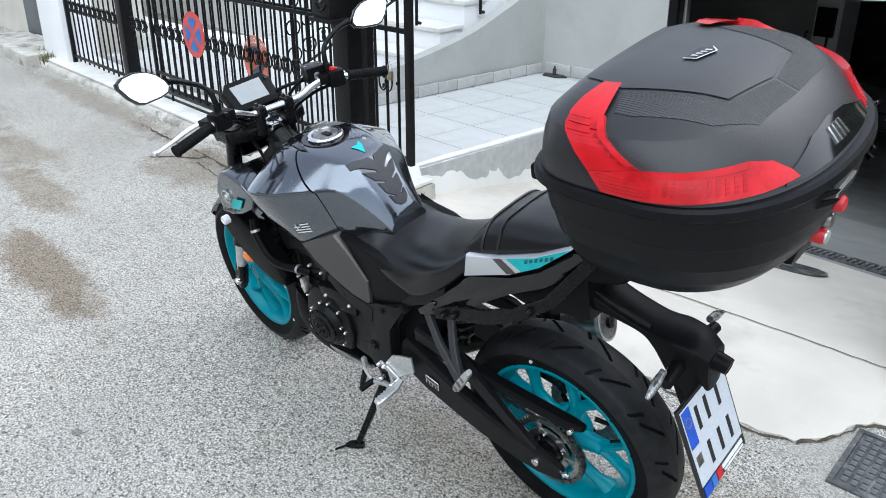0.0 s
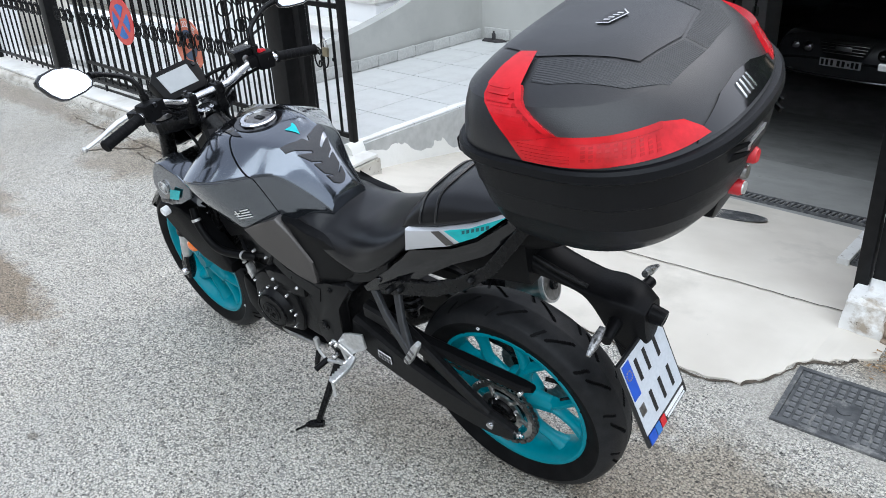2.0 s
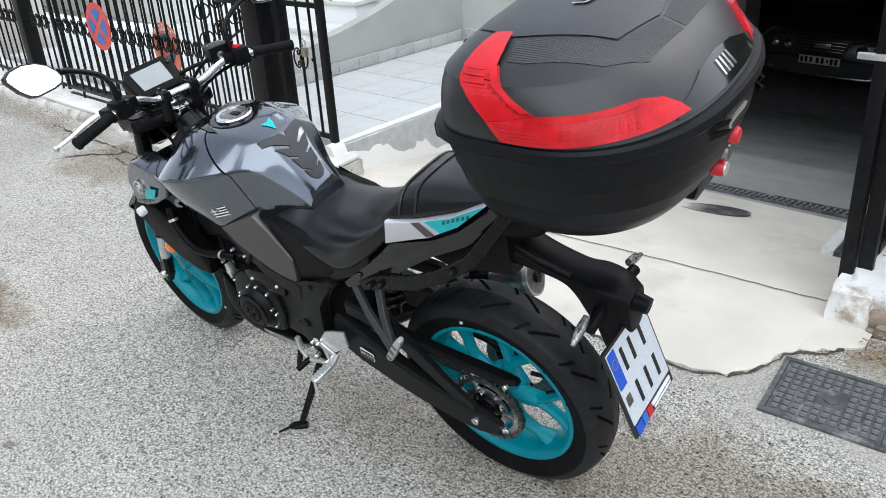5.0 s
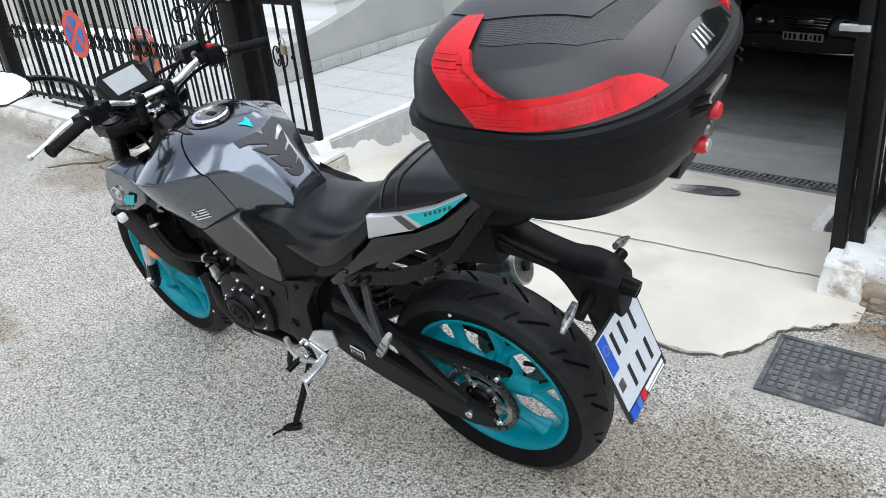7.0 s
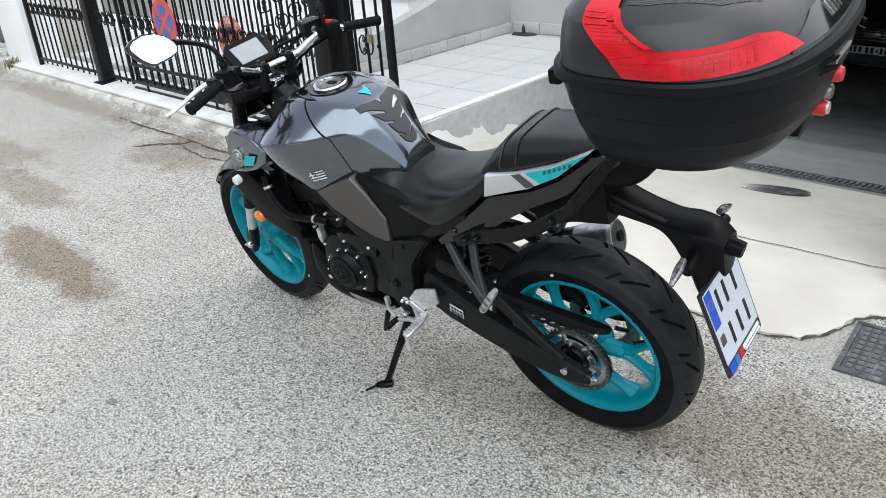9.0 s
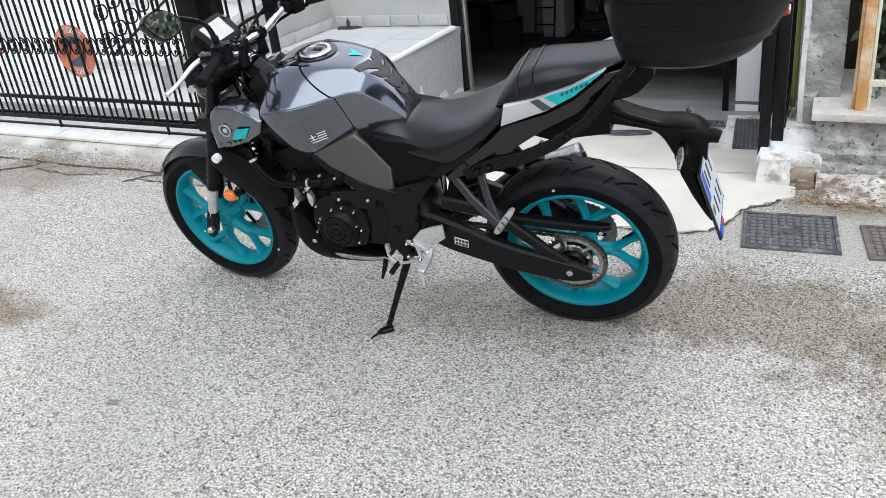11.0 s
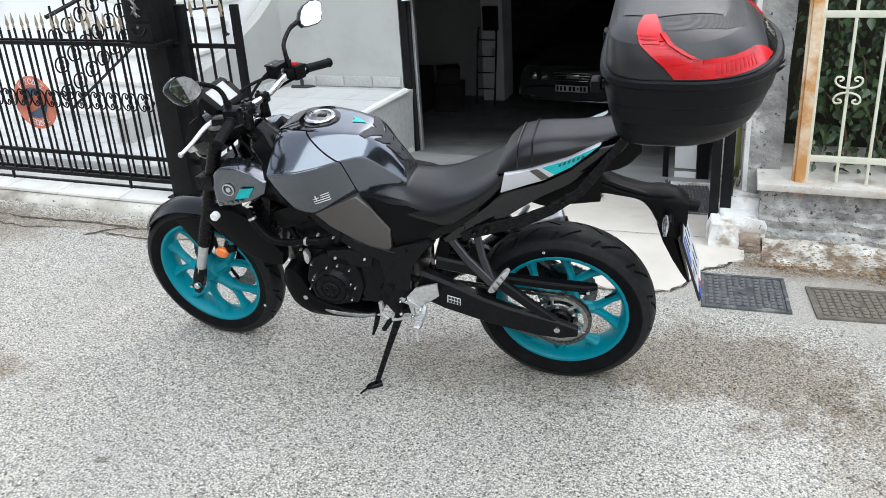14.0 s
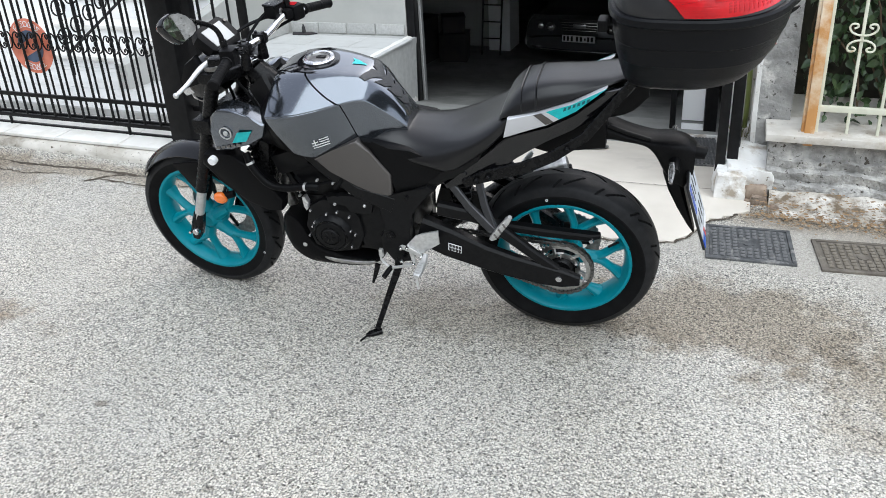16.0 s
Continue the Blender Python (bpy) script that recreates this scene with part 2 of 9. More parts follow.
MARBLE = surf("weathered_marble_coping", (0.52, 0.49, 0.44), (0.66, 0.63, 0.58), 9.0, 0.6, bump=0.3, stain=(0.38, 0.32, 0.25), stain_scale=6, stain_at=(0.5, 0.7), pits=((0.20, 0.17, 0.13), 36, 0.66))
TILE = surf("pale_marble_floor_tile", (0.53, 0.534, 0.526), (0.60, 0.604, 0.594), 2.2, 0.42, rand=0.015, stain=(0.45, 0.447, 0.435), stain_scale=3, stain_at=(0.5, 0.8))
SLAB = surf("cream_marble_slab", (0.70, 0.685, 0.65), (0.78, 0.765, 0.735), 5.0, 0.45, rand=0.06, stain=(0.52, 0.49, 0.43), stain_scale=4, stain_at=(0.52, 0.8))
# concrete darkened below the driveway's: the lane's shade is in the colour
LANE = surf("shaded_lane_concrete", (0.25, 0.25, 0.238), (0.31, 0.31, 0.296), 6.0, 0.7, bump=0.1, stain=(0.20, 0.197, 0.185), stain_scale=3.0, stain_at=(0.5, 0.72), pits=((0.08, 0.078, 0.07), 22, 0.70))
WALL_WASH = surf("limewashed_wall", (0.74, 0.725, 0.685), (0.83, 0.815, 0.775), 2.5, 0.8, bump=0.45, bscale=13, bdist=0.012, stain=(0.50, 0.43, 0.34), stain_scale=4.5, stain_at=(0.62, 0.70), pits=((0.20, 0.18, 0.15), 16, 0.74))
GROUT = surf("grey_grout", (0.43, 0.432, 0.422), None, 20, 0.9)
SKIRT = surf("speckled_skirting_stone", (0.43, 0.43, 0.415), (0.52, 0.52, 0.505), 60, 0.5, rand=0.08)
IRON = surf("black_painted_iron", (0.004, 0.004, 0.0045), (0.008, 0.008, 0.0085), 30, 0.40, bump=0.15, bscale=90, spec=0.2)
GOLD = surf("dull_gilt_paint", (0.24, 0.19, 0.13), (0.36, 0.29, 0.20), 40, 0.5, metal=0.35)
RUST = surf("rusted_cream_paint", (0.68, 0.53, 0.36), (0.78, 0.66, 0.50), 6, 0.7, bump=0.4, stain=(0.55, 0.27, 0.09), stain_scale=5.0, stain_at=(0.40, 0.56))
CREAM = surf("cream_enamel_paint", (0.60, 0.60, 0.48), (0.70, 0.70, 0.58), 12, 0.5, stain=(0.5, 0.38, 0.22), stain_scale=7, stain_at=(0.64, 0.72))
CAST = surf("cast_iron_cover", (0.050, 0.052, 0.055), (0.11, 0.112, 0.115), 20, 0.7, bump=0.5, bscale=80, stain=(0.24, 0.235, 0.225), stain_scale=14, stain_at=(0.52, 0.64))
CAST_WORN = surf("worn_iron_edges", (0.10, 0.102, 0.105), (0.17, 0.17, 0.17), 40, 0.6, bump=0.4, bscale=120)
SANDY = surf("sandy_brown_edges", (0.14, 0.12, 0.095), (0.21, 0.185, 0.15), 40, 0.8, bump=0.4, bscale=120)
CRACK = surf("dirt_in_cracks", (0.05, 0.04, 0.03), (0.10, 0.08, 0.06), 40, 0.95)
BRICK = surf("broken_brick_rubble", (0.22, 0.16, 0.12), (0.34, 0.27, 0.21), 25, 0.95, bump=1.0, bscale=40, stain=(0.10, 0.08, 0.06), stain_scale=18, stain_at=(0.5, 0.65))
CAST_BROWN = surf("dusty_brown_cast_iron", (0.10, 0.085, 0.07), (0.17, 0.15, 0.125), 14, 0.8, bump=0.5, bscale=80, stain=(0.30, 0.27, 0.22), stain_scale=9, stain_at=(0.54, 0.7))
PAINT = surf("dark_grey_metallic_paint", (0.118, 0.134, 0.158), (0.142, 0.158, 0.184), 900, 0.16, metal=0.92, coat=1.0)
PAINT_MATT = surf("matt_grey_panel", (0.098, 0.091, 0.087), (0.112, 0.104, 0.100), 500, 0.40, metal=0.6, bump=0.05, bscale=700, spec=0.4)
SILVER_PANEL = surf("pale_silver_paint", (0.58, 0.59, 0.62), (0.64, 0.65, 0.68), 900, 0.30, metal=0.35, coat=1.0)
BLACK_GLOSS = surf("gloss_black_plastic", (0.004, 0.004, 0.005), None, 300, 0.08, spec=0.55)
BLACK_MATT = surf("matt_black_plastic", (0.0035, 0.0035, 0.004), (0.006, 0.006, 0.0065), 240, 0.34, bump=0.10, bscale=500, spec=0.09, rough2=0.42)
BLACK_METAL = surf("black_coated_metal", (0.004, 0.004, 0.0045), (0.007, 0.007, 0.0075), 60, 0.22, bump=0.08, bscale=120, spec=0.16, rough2=0.32)
ENGINE = surf("black_engine_casting", (0.005, 0.005, 0.0055), (0.009, 0.009, 0.0095), 50, 0.30, bump=0.2, bscale=160, spec=0.12)
VINYL = surf("black_seat_vinyl", (0.004, 0.004, 0.0046), (0.006, 0.006, 0.007), 400, 0.28, bump=0.05, bscale=500, spec=0.42)
# dust and the crown's grey sheen are both put into this colour
TREAD = surf("dusty_sheen_tread", (0.0115, 0.012, 0.0132), (0.018, 0.0186, 0.020), 30, 0.46, bump=0.12, bscale=300, spec=0.15, stain=(0.021, 0.021, 0.021), stain_scale=18, stain_at=(0.6, 0.78))
SATIN_GREY = surf("satin_grey_bracket", (0.035, 0.036, 0.039), (0.045, 0.046, 0.05), 60, 0.35, metal=0.4, spec=0.4)
RUBBER = surf("black_tyre_rubber", (0.0045, 0.0045, 0.005), (0.008, 0.008, 0.0085), 25, 0.58, bump=0.1, bscale=300, spec=0.08)
TEAL = surf("teal_wheel_paint", (0.0, 0.220, 0.282), (0.0, 0.240, 0.302), 60, 0.34, coat=0.0, spec=0.22)
TEAL_DEEP = surf("dark_teal_print", (0.004, 0.085, 0.10), None, 40, 0.4)
TEAL_FLAT = surf("teal_sticker", (0.0, 0.40, 0.42), None, 60, 0.3)
LAMP_CHROME = surf("polished_lamp_chrome", (0.85, 0.85, 0.86), (0.9, 0.9, 0.9), 20, 0.14, metal=1.0)
CHROME = surf("bright_metal", (0.62, 0.62, 0.63), (0.75, 0.75, 0.76), 40, 0.16, metal=1.0)
ALU = surf("brushed_aluminium", (0.58, 0.58, 0.575), (0.70, 0.70, 0.695), 90, 0.36, metal=0.75, bump=0.1)
STEEL_DARK = surf("dull_steel", (0.16, 0.155, 0.15), (0.30, 0.295, 0.29), 70, 0.34, metal=0.9)
STEEL_WORN = surf("worn_bright_steel", (0.34, 0.335, 0.325), (0.52, 0.515, 0.50), 60, 0.30, metal=0.95)
CHAIN_STEEL = surf("oiled_chain_steel", (0.09, 0.088, 0.085), (0.20, 0.197, 0.19), 120, 0.34, metal=0.9)
PAD_GREY = surf("carbon_look_rubber", (0.030, 0.031, 0.035), (0.045, 0.046, 0.051), 300, 0.40, bump=0.4, bscale=420, spec=0.35)
FRAME_BLACK = surf("satin_black_frame", (0.006, 0.006, 0.0065), (0.010, 0.010, 0.0105), 80, 0.30, bump=0.08, bscale=200, spec=0.13)
LID_BLACK = surf("satin_black_lid_plastic", (0.016, 0.016, 0.017), (0.021, 0.021, 0.0225), 350, 0.32, bump=0.12, bscale=700, spec=0.42)
def ribbed(m, scale, depth):
    """Fine parallel ribs across the surface."""
    n, l = m.node_tree.nodes, m.node_tree.links
    co, wv, bp = n.new("ShaderNodeTexCoord"), n.new("ShaderNodeTexWave"), n.new("ShaderNodeBump")
    wv.bands_direction = "Y"
    wv.inputs["Scale"].default_value = scale
    l.new(co.outputs["Object"], wv.inputs["Vector"])
    bp.inputs["Strength"].default_value, bp.inputs["Distance"].default_value = 0.7, depth
    l.new(wv.outputs["Fac"], bp.inputs["Height"])
    l.new(bp.outputs["Normal"], n["Principled BSDF"].inputs["Normal"])
    return m


LID_RIBBED = ribbed(surf("ribbed_black_lid_plastic", (0.018, 0.0185, 0.020), (0.024, 0.0245, 0.026), 350, 0.36, spec=0.45), 62, 0.0016)
CASE_BLACK = surf("textured_black_case_plastic", (0.0045, 0.0048, 0.006), (0.007, 0.0074, 0.009), 350, 0.34, bump=0.20, bscale=600, spec=0.13)
RED_LENS = surf("red_reflector_plastic", (0.52, 0.005, 0.010), (0.62, 0.010, 0.018), 30, 0.22, coat=0.25, spec=0.3, bump=0.05, bscale=40, stain=(0.36, 0.003, 0.006), stain_scale=14, stain_at=(0.5, 0.7))
RED_DEEP = surf("deep_red_lens_step", (0.38, 0.004, 0.007), (0.44, 0.006, 0.010), 30, 0.25, spec=0.3)
RED_MATT = surf("red_plastic", (0.50, 0.012, 0.02), None, 40, 0.35)
AMBER = glassy("amber_lens", (0.75, 0.16, 0.01), 0.12)
SMOKED_LENS = surf("smoked_ribbed_lens", (0.10, 0.10, 0.10), (0.38, 0.38, 0.38), 160, 0.14, metal=0.5, coat=1.0)
CLEAR_LENS = surf("clear_ribbed_lens", (0.45, 0.45, 0.45), (0.7, 0.7, 0.7), 220, 0.12, metal=0.6, coat=1.0)
WHITE = surf("white_reflective_sheet", (0.78, 0.79, 0.80), (0.82, 0.83, 0.84), 20, 0.35)
BLUE = surf("blue_sheet", (0.01, 0.07, 0.42), None, 20, 0.4)
SIGN_BLUE = surf("faded_sign_blue", (0.03, 0.14, 0.42), None, 20, 0.4)
FADED_BLUE = surf("faded_blue_sheet", (0.06, 0.10, 0.17), (0.10, 0.13, 0.19), 12, 0.5)
SIGN_RED = surf("faded_sign_red", (0.60, 0.05, 0.05), (0.66, 0.09, 0.07), 20, 0.4)
SIGN_ORANGE = surf("sun_faded_red_sign", (0.62, 0.17, 0.10), (0.72, 0.24, 0.16), 20, 0.5)
# plate faces down and back: its shade is put into this greyed white
PLATE_WHITE = surf("reflective_plate_sheet", (0.50, 0.53, 0.57), (0.55, 0.58, 0.62), 120, 0.4)
INK = surf("black_ink", (0.008, 0.008, 0.009), None, 20, 0.4)
SCREEN = surf("grey_display", (0.27, 0.285, 0.29), (0.31, 0.325, 0.33), 20, 0.25, coat=0.3)
MIRROR = surf("mirror_glass", (0.85, 0.86, 0.87), None, 20, 0.02, metal=1.0)
BEIGE = surf("beige_shutter", (0.42, 0.36, 0.28), (0.48, 0.42, 0.33), 10, 0.7)
# lighter than the car itself: missing garage light is put into the paint
CAR_PAINT = surf("dark_grey_car_paint", (0.12, 0.124, 0.132), None, 500, 0.20, metal=0.5, coat=1.0)
DARK_GLASS = surf("dark_window_glass", (0.012, 0.013, 0.014), None, 20, 0.05, coat=1.0)
LEAF = surf("ivy_leaf", (0.018, 0.042, 0.014), (0.052, 0.092, 0.032), 9, 0.36, stain=(0.10, 0.135, 0.06), stain_scale=6, stain_at=(0.56, 0.68))
STEM = surf("brown_stem", (0.09, 0.06, 0.035), None, 20, 0.9)
HEDGE_DARK = surf("hedge_gap_dark", (0.03, 0.03, 0.02), (0.05, 0.045, 0.03), 20, 0.95)
GRASS = surf("dry_weeds", (0.10, 0.11, 0.04), (0.20, 0.18, 0.08), 12, 0.9)
# near-black plaster: the garage's dim light is put into its colour
DIM_WALL = surf("dim_painted_plaster", (0.085, 0.086, 0.088), (0.14, 0.14, 0.14), 3, 0.9, bump=0.15, stain=(0.05, 0.05, 0.05), stain_scale=1.6, stain_at=(0.5, 0.75))
CARDBOARD = surf("dark_stored_goods", (0.02, 0.02, 0.025), (0.04, 0.035, 0.035), 6, 0.8)
HOSE = surf("green_hose", (0.16, 0.19, 0.05), None, 20, 0.5)
BRASS = surf("dull_brass_padlock", (0.30, 0.26, 0.18), None, 20, 0.4, metal=0.8)


# ---- shape helpers ----
def curve_through(pts, per=6, closed=False):
    """Catmull-Rom points through the given ones."""
    p = [Vector(q) for q in pts]
    n = len(p)
    if n < 3 or per <= 1:
        return p
    out = []
    for i in range(n if closed else n - 1):
        a = p[(i - 1) % n] if closed or i else p[0] * 2 - p[1]
        b, c = p[i], p[(i + 1) % n]
        d = p[(i + 2) % n] if closed or i + 2 < n else p[-1] * 2 - p[-2]
        for k in range(per):
            t = k / per
            out.append(0.5 * (2 * b + (c - a) * t + (2 * a - 5 * b + 4 * c - d) * t * t + (3 * b - a - 3 * c + d) * t ** 3))
    if not closed:
        out.append(p[-1])
    return out


def add_loft(bm, rings, closed=True, caps=True):
    vs = [[bm.verts.new(q) for q in r] for r in rings]
    k = len(rings[0])
    for a, b in zip(vs, vs[1:]):
        for i in range(k if closed else k - 1):
            j = (i + 1) % k
            bm.faces.new((a[i], a[j], b[j], b[i]))
    if caps and closed:
        bm.faces.new(vs[0][::-1])
        bm.faces.new(vs[-1])
    return bm


def add_tube(bm, pts, r, n=10, per=5, flat=1.0, side=None):
    """Round (or flattened) bar along a curve; r may be one radius or one per given point. side: direction of the flat width."""
    rs = r if isinstance(r, (list, tuple)) else [r] * len(pts)
    path = curve_through(pts, per)
    m = len(path)
    rad = []
    for i in range(m):
        u = i / (m - 1) * (len(rs) - 1)
        k = min(int(u), len(rs) - 2) if len(rs) > 1 else 0
        rad.append(rs[k] + (rs[min(k + 1, len(rs) - 1)] - rs[k]) * (u - k))
    rings = []
    ref = Vector(side) if side else None
    for i, c in enumerate(path):
        d = (path[min(i + 1, m - 1)] - path[max(i - 1, 0)]).normalized()
        if ref is None:
            ref = d.orthogonal()
        u = (ref - d * ref.dot(d)).normalized()
        if side is None:
            ref = u
        v = d.cross(u)
        rings.append([c + u * math.cos(a) * rad[i] + v * math.sin(a) * rad[i] * flat for a in (2 * math.pi * k / n for k in range(n))])
    return add_loft(bm, rings)


def add_box(bm, c, s, m=None, bevel=0.0):
    """A block of centre c and full sizes s, turned by matrix m about its centre, with bevelled edges."""
    made = bmesh.ops.create_cube(bm, size=1.0)["verts"]
    t = Matrix.Translation(c) @ (m or Matrix()) @ Matrix.Diagonal((*s, 1))
    bmesh.ops.transform(bm, matrix=t, verts=made)
    if bevel:
        es = list({e for v in made for e in v.link_edges})
        bmesh.ops.bevel(bm, geom=es, offset=bevel, segments=2, affect="EDGES", profile=0.6)
    return bm


def add_plate(bm, poly, y0, y1, axes="xz", bevel=0.0, lift=None):
    """A prism: polygon in two axes, thickness along the third. lift(a, b) shifts the third coordinate."""
    def at(a, b, h):
        h = h + (lift(a, b) if lift else 0)
        return {"xz": (a, h, b), "xy": (a, b, h), "yz": (h, a, b)}[axes]
    lo = [bm.verts.new(at(a, b, y0)) for a, b in poly]
    hi = [bm.verts.new(at(a, b, y1)) for a, b in poly]
    k = len(poly)
    fs = [bm.faces.new(lo[::-1]), bm.faces.new(hi)]
    for i in range(k):
        j = (i + 1) % k
        fs.append(bm.faces.new((lo[i], lo[j], hi[j], hi[i])))
    if bevel:
        es = list({e for e in fs[1].edges} | {e for e in fs[0].edges})
        bmesh.ops.bevel(bm, geom=es, offset=bevel, segments=2, affect="EDGES", profile=0.6)
    bmesh.ops.recalc_face_normals(bm, faces=bm.faces[:])
    return bm


def add_lathe(bm, prof, n=32, c=(0, 0, 0), axis="y", closed=False, m=None):
    """Turn (radius, height) points round an axis through c."""
    rings = []
    for k in range(n):
        a = 2 * math.pi * k / n
        ca, sa = math.cos(a), math.sin(a)
        ring = []
        for r, h in prof:
            q = {"y": (r * ca, h, r * sa), "z": (r * ca, r * sa, h), "x": (h, r * ca, r * sa)}[axis]
            q = Vector(q)
            ring.append((m @ q if m else q) + Vector(c))
        rings.append([bm.verts.new(q) for q in ring])
    k = len(prof)
    for i in range(n):
        a, b = rings[i], rings[(i + 1) % n]
        for j in range(k if closed else k - 1):
            j2 = (j + 1) % k
            if prof[j][0] < 1e-6 and prof[j2][0] < 1e-6:
                continue
            bm.faces.new((a[j], b[j], b[j2], a[j2]))
    bmesh.ops.remove_doubles(bm, verts=[v for r in rings for v in r], dist=1e-6)
    bmesh.ops.recalc_face_normals(bm, faces=bm.faces[:])
    return bm


def add_ball(bm, c, s, seg=14, m=None):
    made = bmesh.ops.create_uvsphere(bm, u_segments=seg, v_segments=seg // 2 + 1, radius=1.0)["verts"]
    bmesh.ops.transform(bm, matrix=Matrix.Translation(c) @ (m or Matrix()) @ Matrix.Diagonal((*s, 1)), verts=made)
    return bm


def add_body(bm, stations, per_x=4, per_p=4):
    """A symmetric closed body: stations (x, half profile of (y, z) from the top middle down), smoothly joined."""
    profs = []
    for x, pr in stations:
        profs.append([Vector((x, y, z)) for y, z in pr])
    k = len(profs[0])
    cols = [curve_through([p[i] for p in profs], per_x) for i in range(k)]
    rings = []
    for s in range(len(cols[0])):
        half = curve_through([c[s] for c in cols], per_p)
        for q in half:
            q.y = max(q.y, 0.0)
        half[0].y = 0.0
        ring = list(half) + [Vector((q.x, -q.y, q.z)) for q in reversed(half[1:])]
        rings.append(ring)
    return add_loft(bm, rings)


def mesh_of(name, bm, material, smooth=True, angle=38, m=None):
    if m is not None:
        bmesh.ops.transform(bm, matrix=m, verts=bm.verts[:])
    bmesh.ops.recalc_face_normals(bm, faces=bm.faces[:])
    me = bpy.data.meshes.new(name)
    bm.to_mesh(me)
    bm.free()
    me.materials.append(material)
    if smooth:
        me.shade_smooth()
        me.set_sharp_from_angle(angle=radians(angle))
    return me


def part(name, bm, material, parent=None, label="", m=None, angle=38, smooth=True):
    """Links a bmesh as one mesh object under a thing or a part."""
    ob = new(name, mesh_of(name, bm, material, smooth, angle, m))
    ob.parent = parent
    return tagged(ob, label)


def thing(name, label, category, at=None, group="", kind=""):
    ob = tagged(new(name), label, category, group, kind)
    if at is not None:
        ob.matrix_basis = at
    return ob


def B():
    return bmesh.new()


# The street falls a little across and along: uprights follow the true vertical, which leans in the street's own axes.
UP = Matrix(((1, 0, 0.035, 0), (0, 1, -0.06, 0), (0, 0, 1, 0), (0, 0, 0, 1)))
RAMP = lambda y: 0.195 * (max(min(y, -1.2), -6.15) + 1.2)
PATIO = lambda y: 0.15 + 0.035 * (y + 1.3)

# ---- ground ----
def flat_ground():
    """One sheet out to the horizon, with a hole where the driveway sinks to the garage."""
    xs = [-400, -40, -6, -0.62] + [0.70 + 0.08 * k for k in range(17)] + [2.12, 5.3, 9, 40, 400]
    ys = [-400, -40, -12.5, -3.92, -1.19] + [-0.60 + 0.08 * k for k in range(17)] + [3, 12, 60, 400]
    hump = lambda d: max(0.0, 1 - d * d) ** 2
    bm = B()
    v = [[bm.verts.new((x, y, 0.021 * hump((x - 1.34) / 0.62) * hump((y - 0.04) / 0.62))) for x in xs] for y in ys]
    for j in range(len(ys) - 1):
        for i in range(len(xs) - 1):
            if (-0.62 <= xs[i] < 2.12 and ys[j] in (-12.5, -3.92)) or (xs[i] == 2.12 and ys[j] == -12.5):
                continue
            bm.faces.new((v[j][i], v[j][i + 1], v[j + 1][i + 1], v[j + 1][i]))
    return bm


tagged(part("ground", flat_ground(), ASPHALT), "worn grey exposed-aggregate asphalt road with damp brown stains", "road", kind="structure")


def apron():
    """Pale concrete driveway: ragged street edge, level lip, then a slope down into the garage, with thickness."""
    rnd = random.Random(3)
    edge = [(2.12, -0.90), (1.9, -0.80), (1.5, -0.76), (1.0, -0.735), (0.5, -0.70), (0.1, -0.685), (-0.20, -0.69), (-0.30, -0.728), (-0.36, -0.80), (-0.405, -0.935), (-0.44, -0.985), (-0.48, -1.00), (-0.54, -1.075), (-0.60, -1.115)]
    fine = []
    for a, b in zip(edge, edge[1:]):
        n = max(2, int(math.dist(a, b) / 0.03))
        for k in range(n):
            t = k / n
            fine.append((a[0] + (b[0] - a[0]) * t + rnd.uniform(-0.009, 0.009), a[1] + (b[1] - a[1]) * t + rnd.uniform(-0.010, 0.010)))
    fine.append(edge[-1])
    bm = B()
    rows = []
    for f, h in (("e", -0.004), ("e", 0.006), ("i", 0.010), (-1.2, 0.010), (-1.6, 0), (-2.55, 0)):
        r = []
        for x, y in fine:
            if f == "e":
                q = (x, y, h)
            elif f == "i":
                q = (x, y - 0.02, h)
            else:
                q = (x, f, RAMP(f) + 0.010)
            r.append(bm.verts.new(q))
        rows.append(r)
    for a, b in zip(rows, rows[1:]):
        for i in range(len(a) - 1):
            bm.faces.new((a[i], b[i], b[i + 1], a[i + 1]))
    return bm


tagged(part("driveway", apron(), CONCRETE_APRON), "pale concrete driveway with a broken edge, sloping down to the garage", "driveway", kind="structure")
# broken gap along the driveway's edge, its shadow line painted dark, and cracks in the road
def crack(pts, w, seed, z=0.004):
    r = random.Random(seed)
    bm = B()
    fine = []
    for a, b in zip(pts, pts[1:]):
        n = max(2, int(math.dist(a, b) / 0.025))
        fine += [(a[0] + (b[0] - a[0]) * k / n + r.uniform(-0.008, 0.008), a[1] + (b[1] - a[1]) * k / n + r.uniform(-0.008, 0.008)) for k in range(n)]
    prev = None
    for (x, y), (u, v) in zip(fine, fine[1:]):
        d = Vector((v - y, x - u, 0))
        d = d.normalized() * w * r.uniform(0.25, 1.0)
        cur = (bm.verts.new((x - d.x, y - d.y, z)), bm.verts.new((x + d.x, y + d.y, z)))
        if prev:
            bm.faces.new((prev[0], prev[1], cur[1], cur[0]))
        prev = cur
    return bm


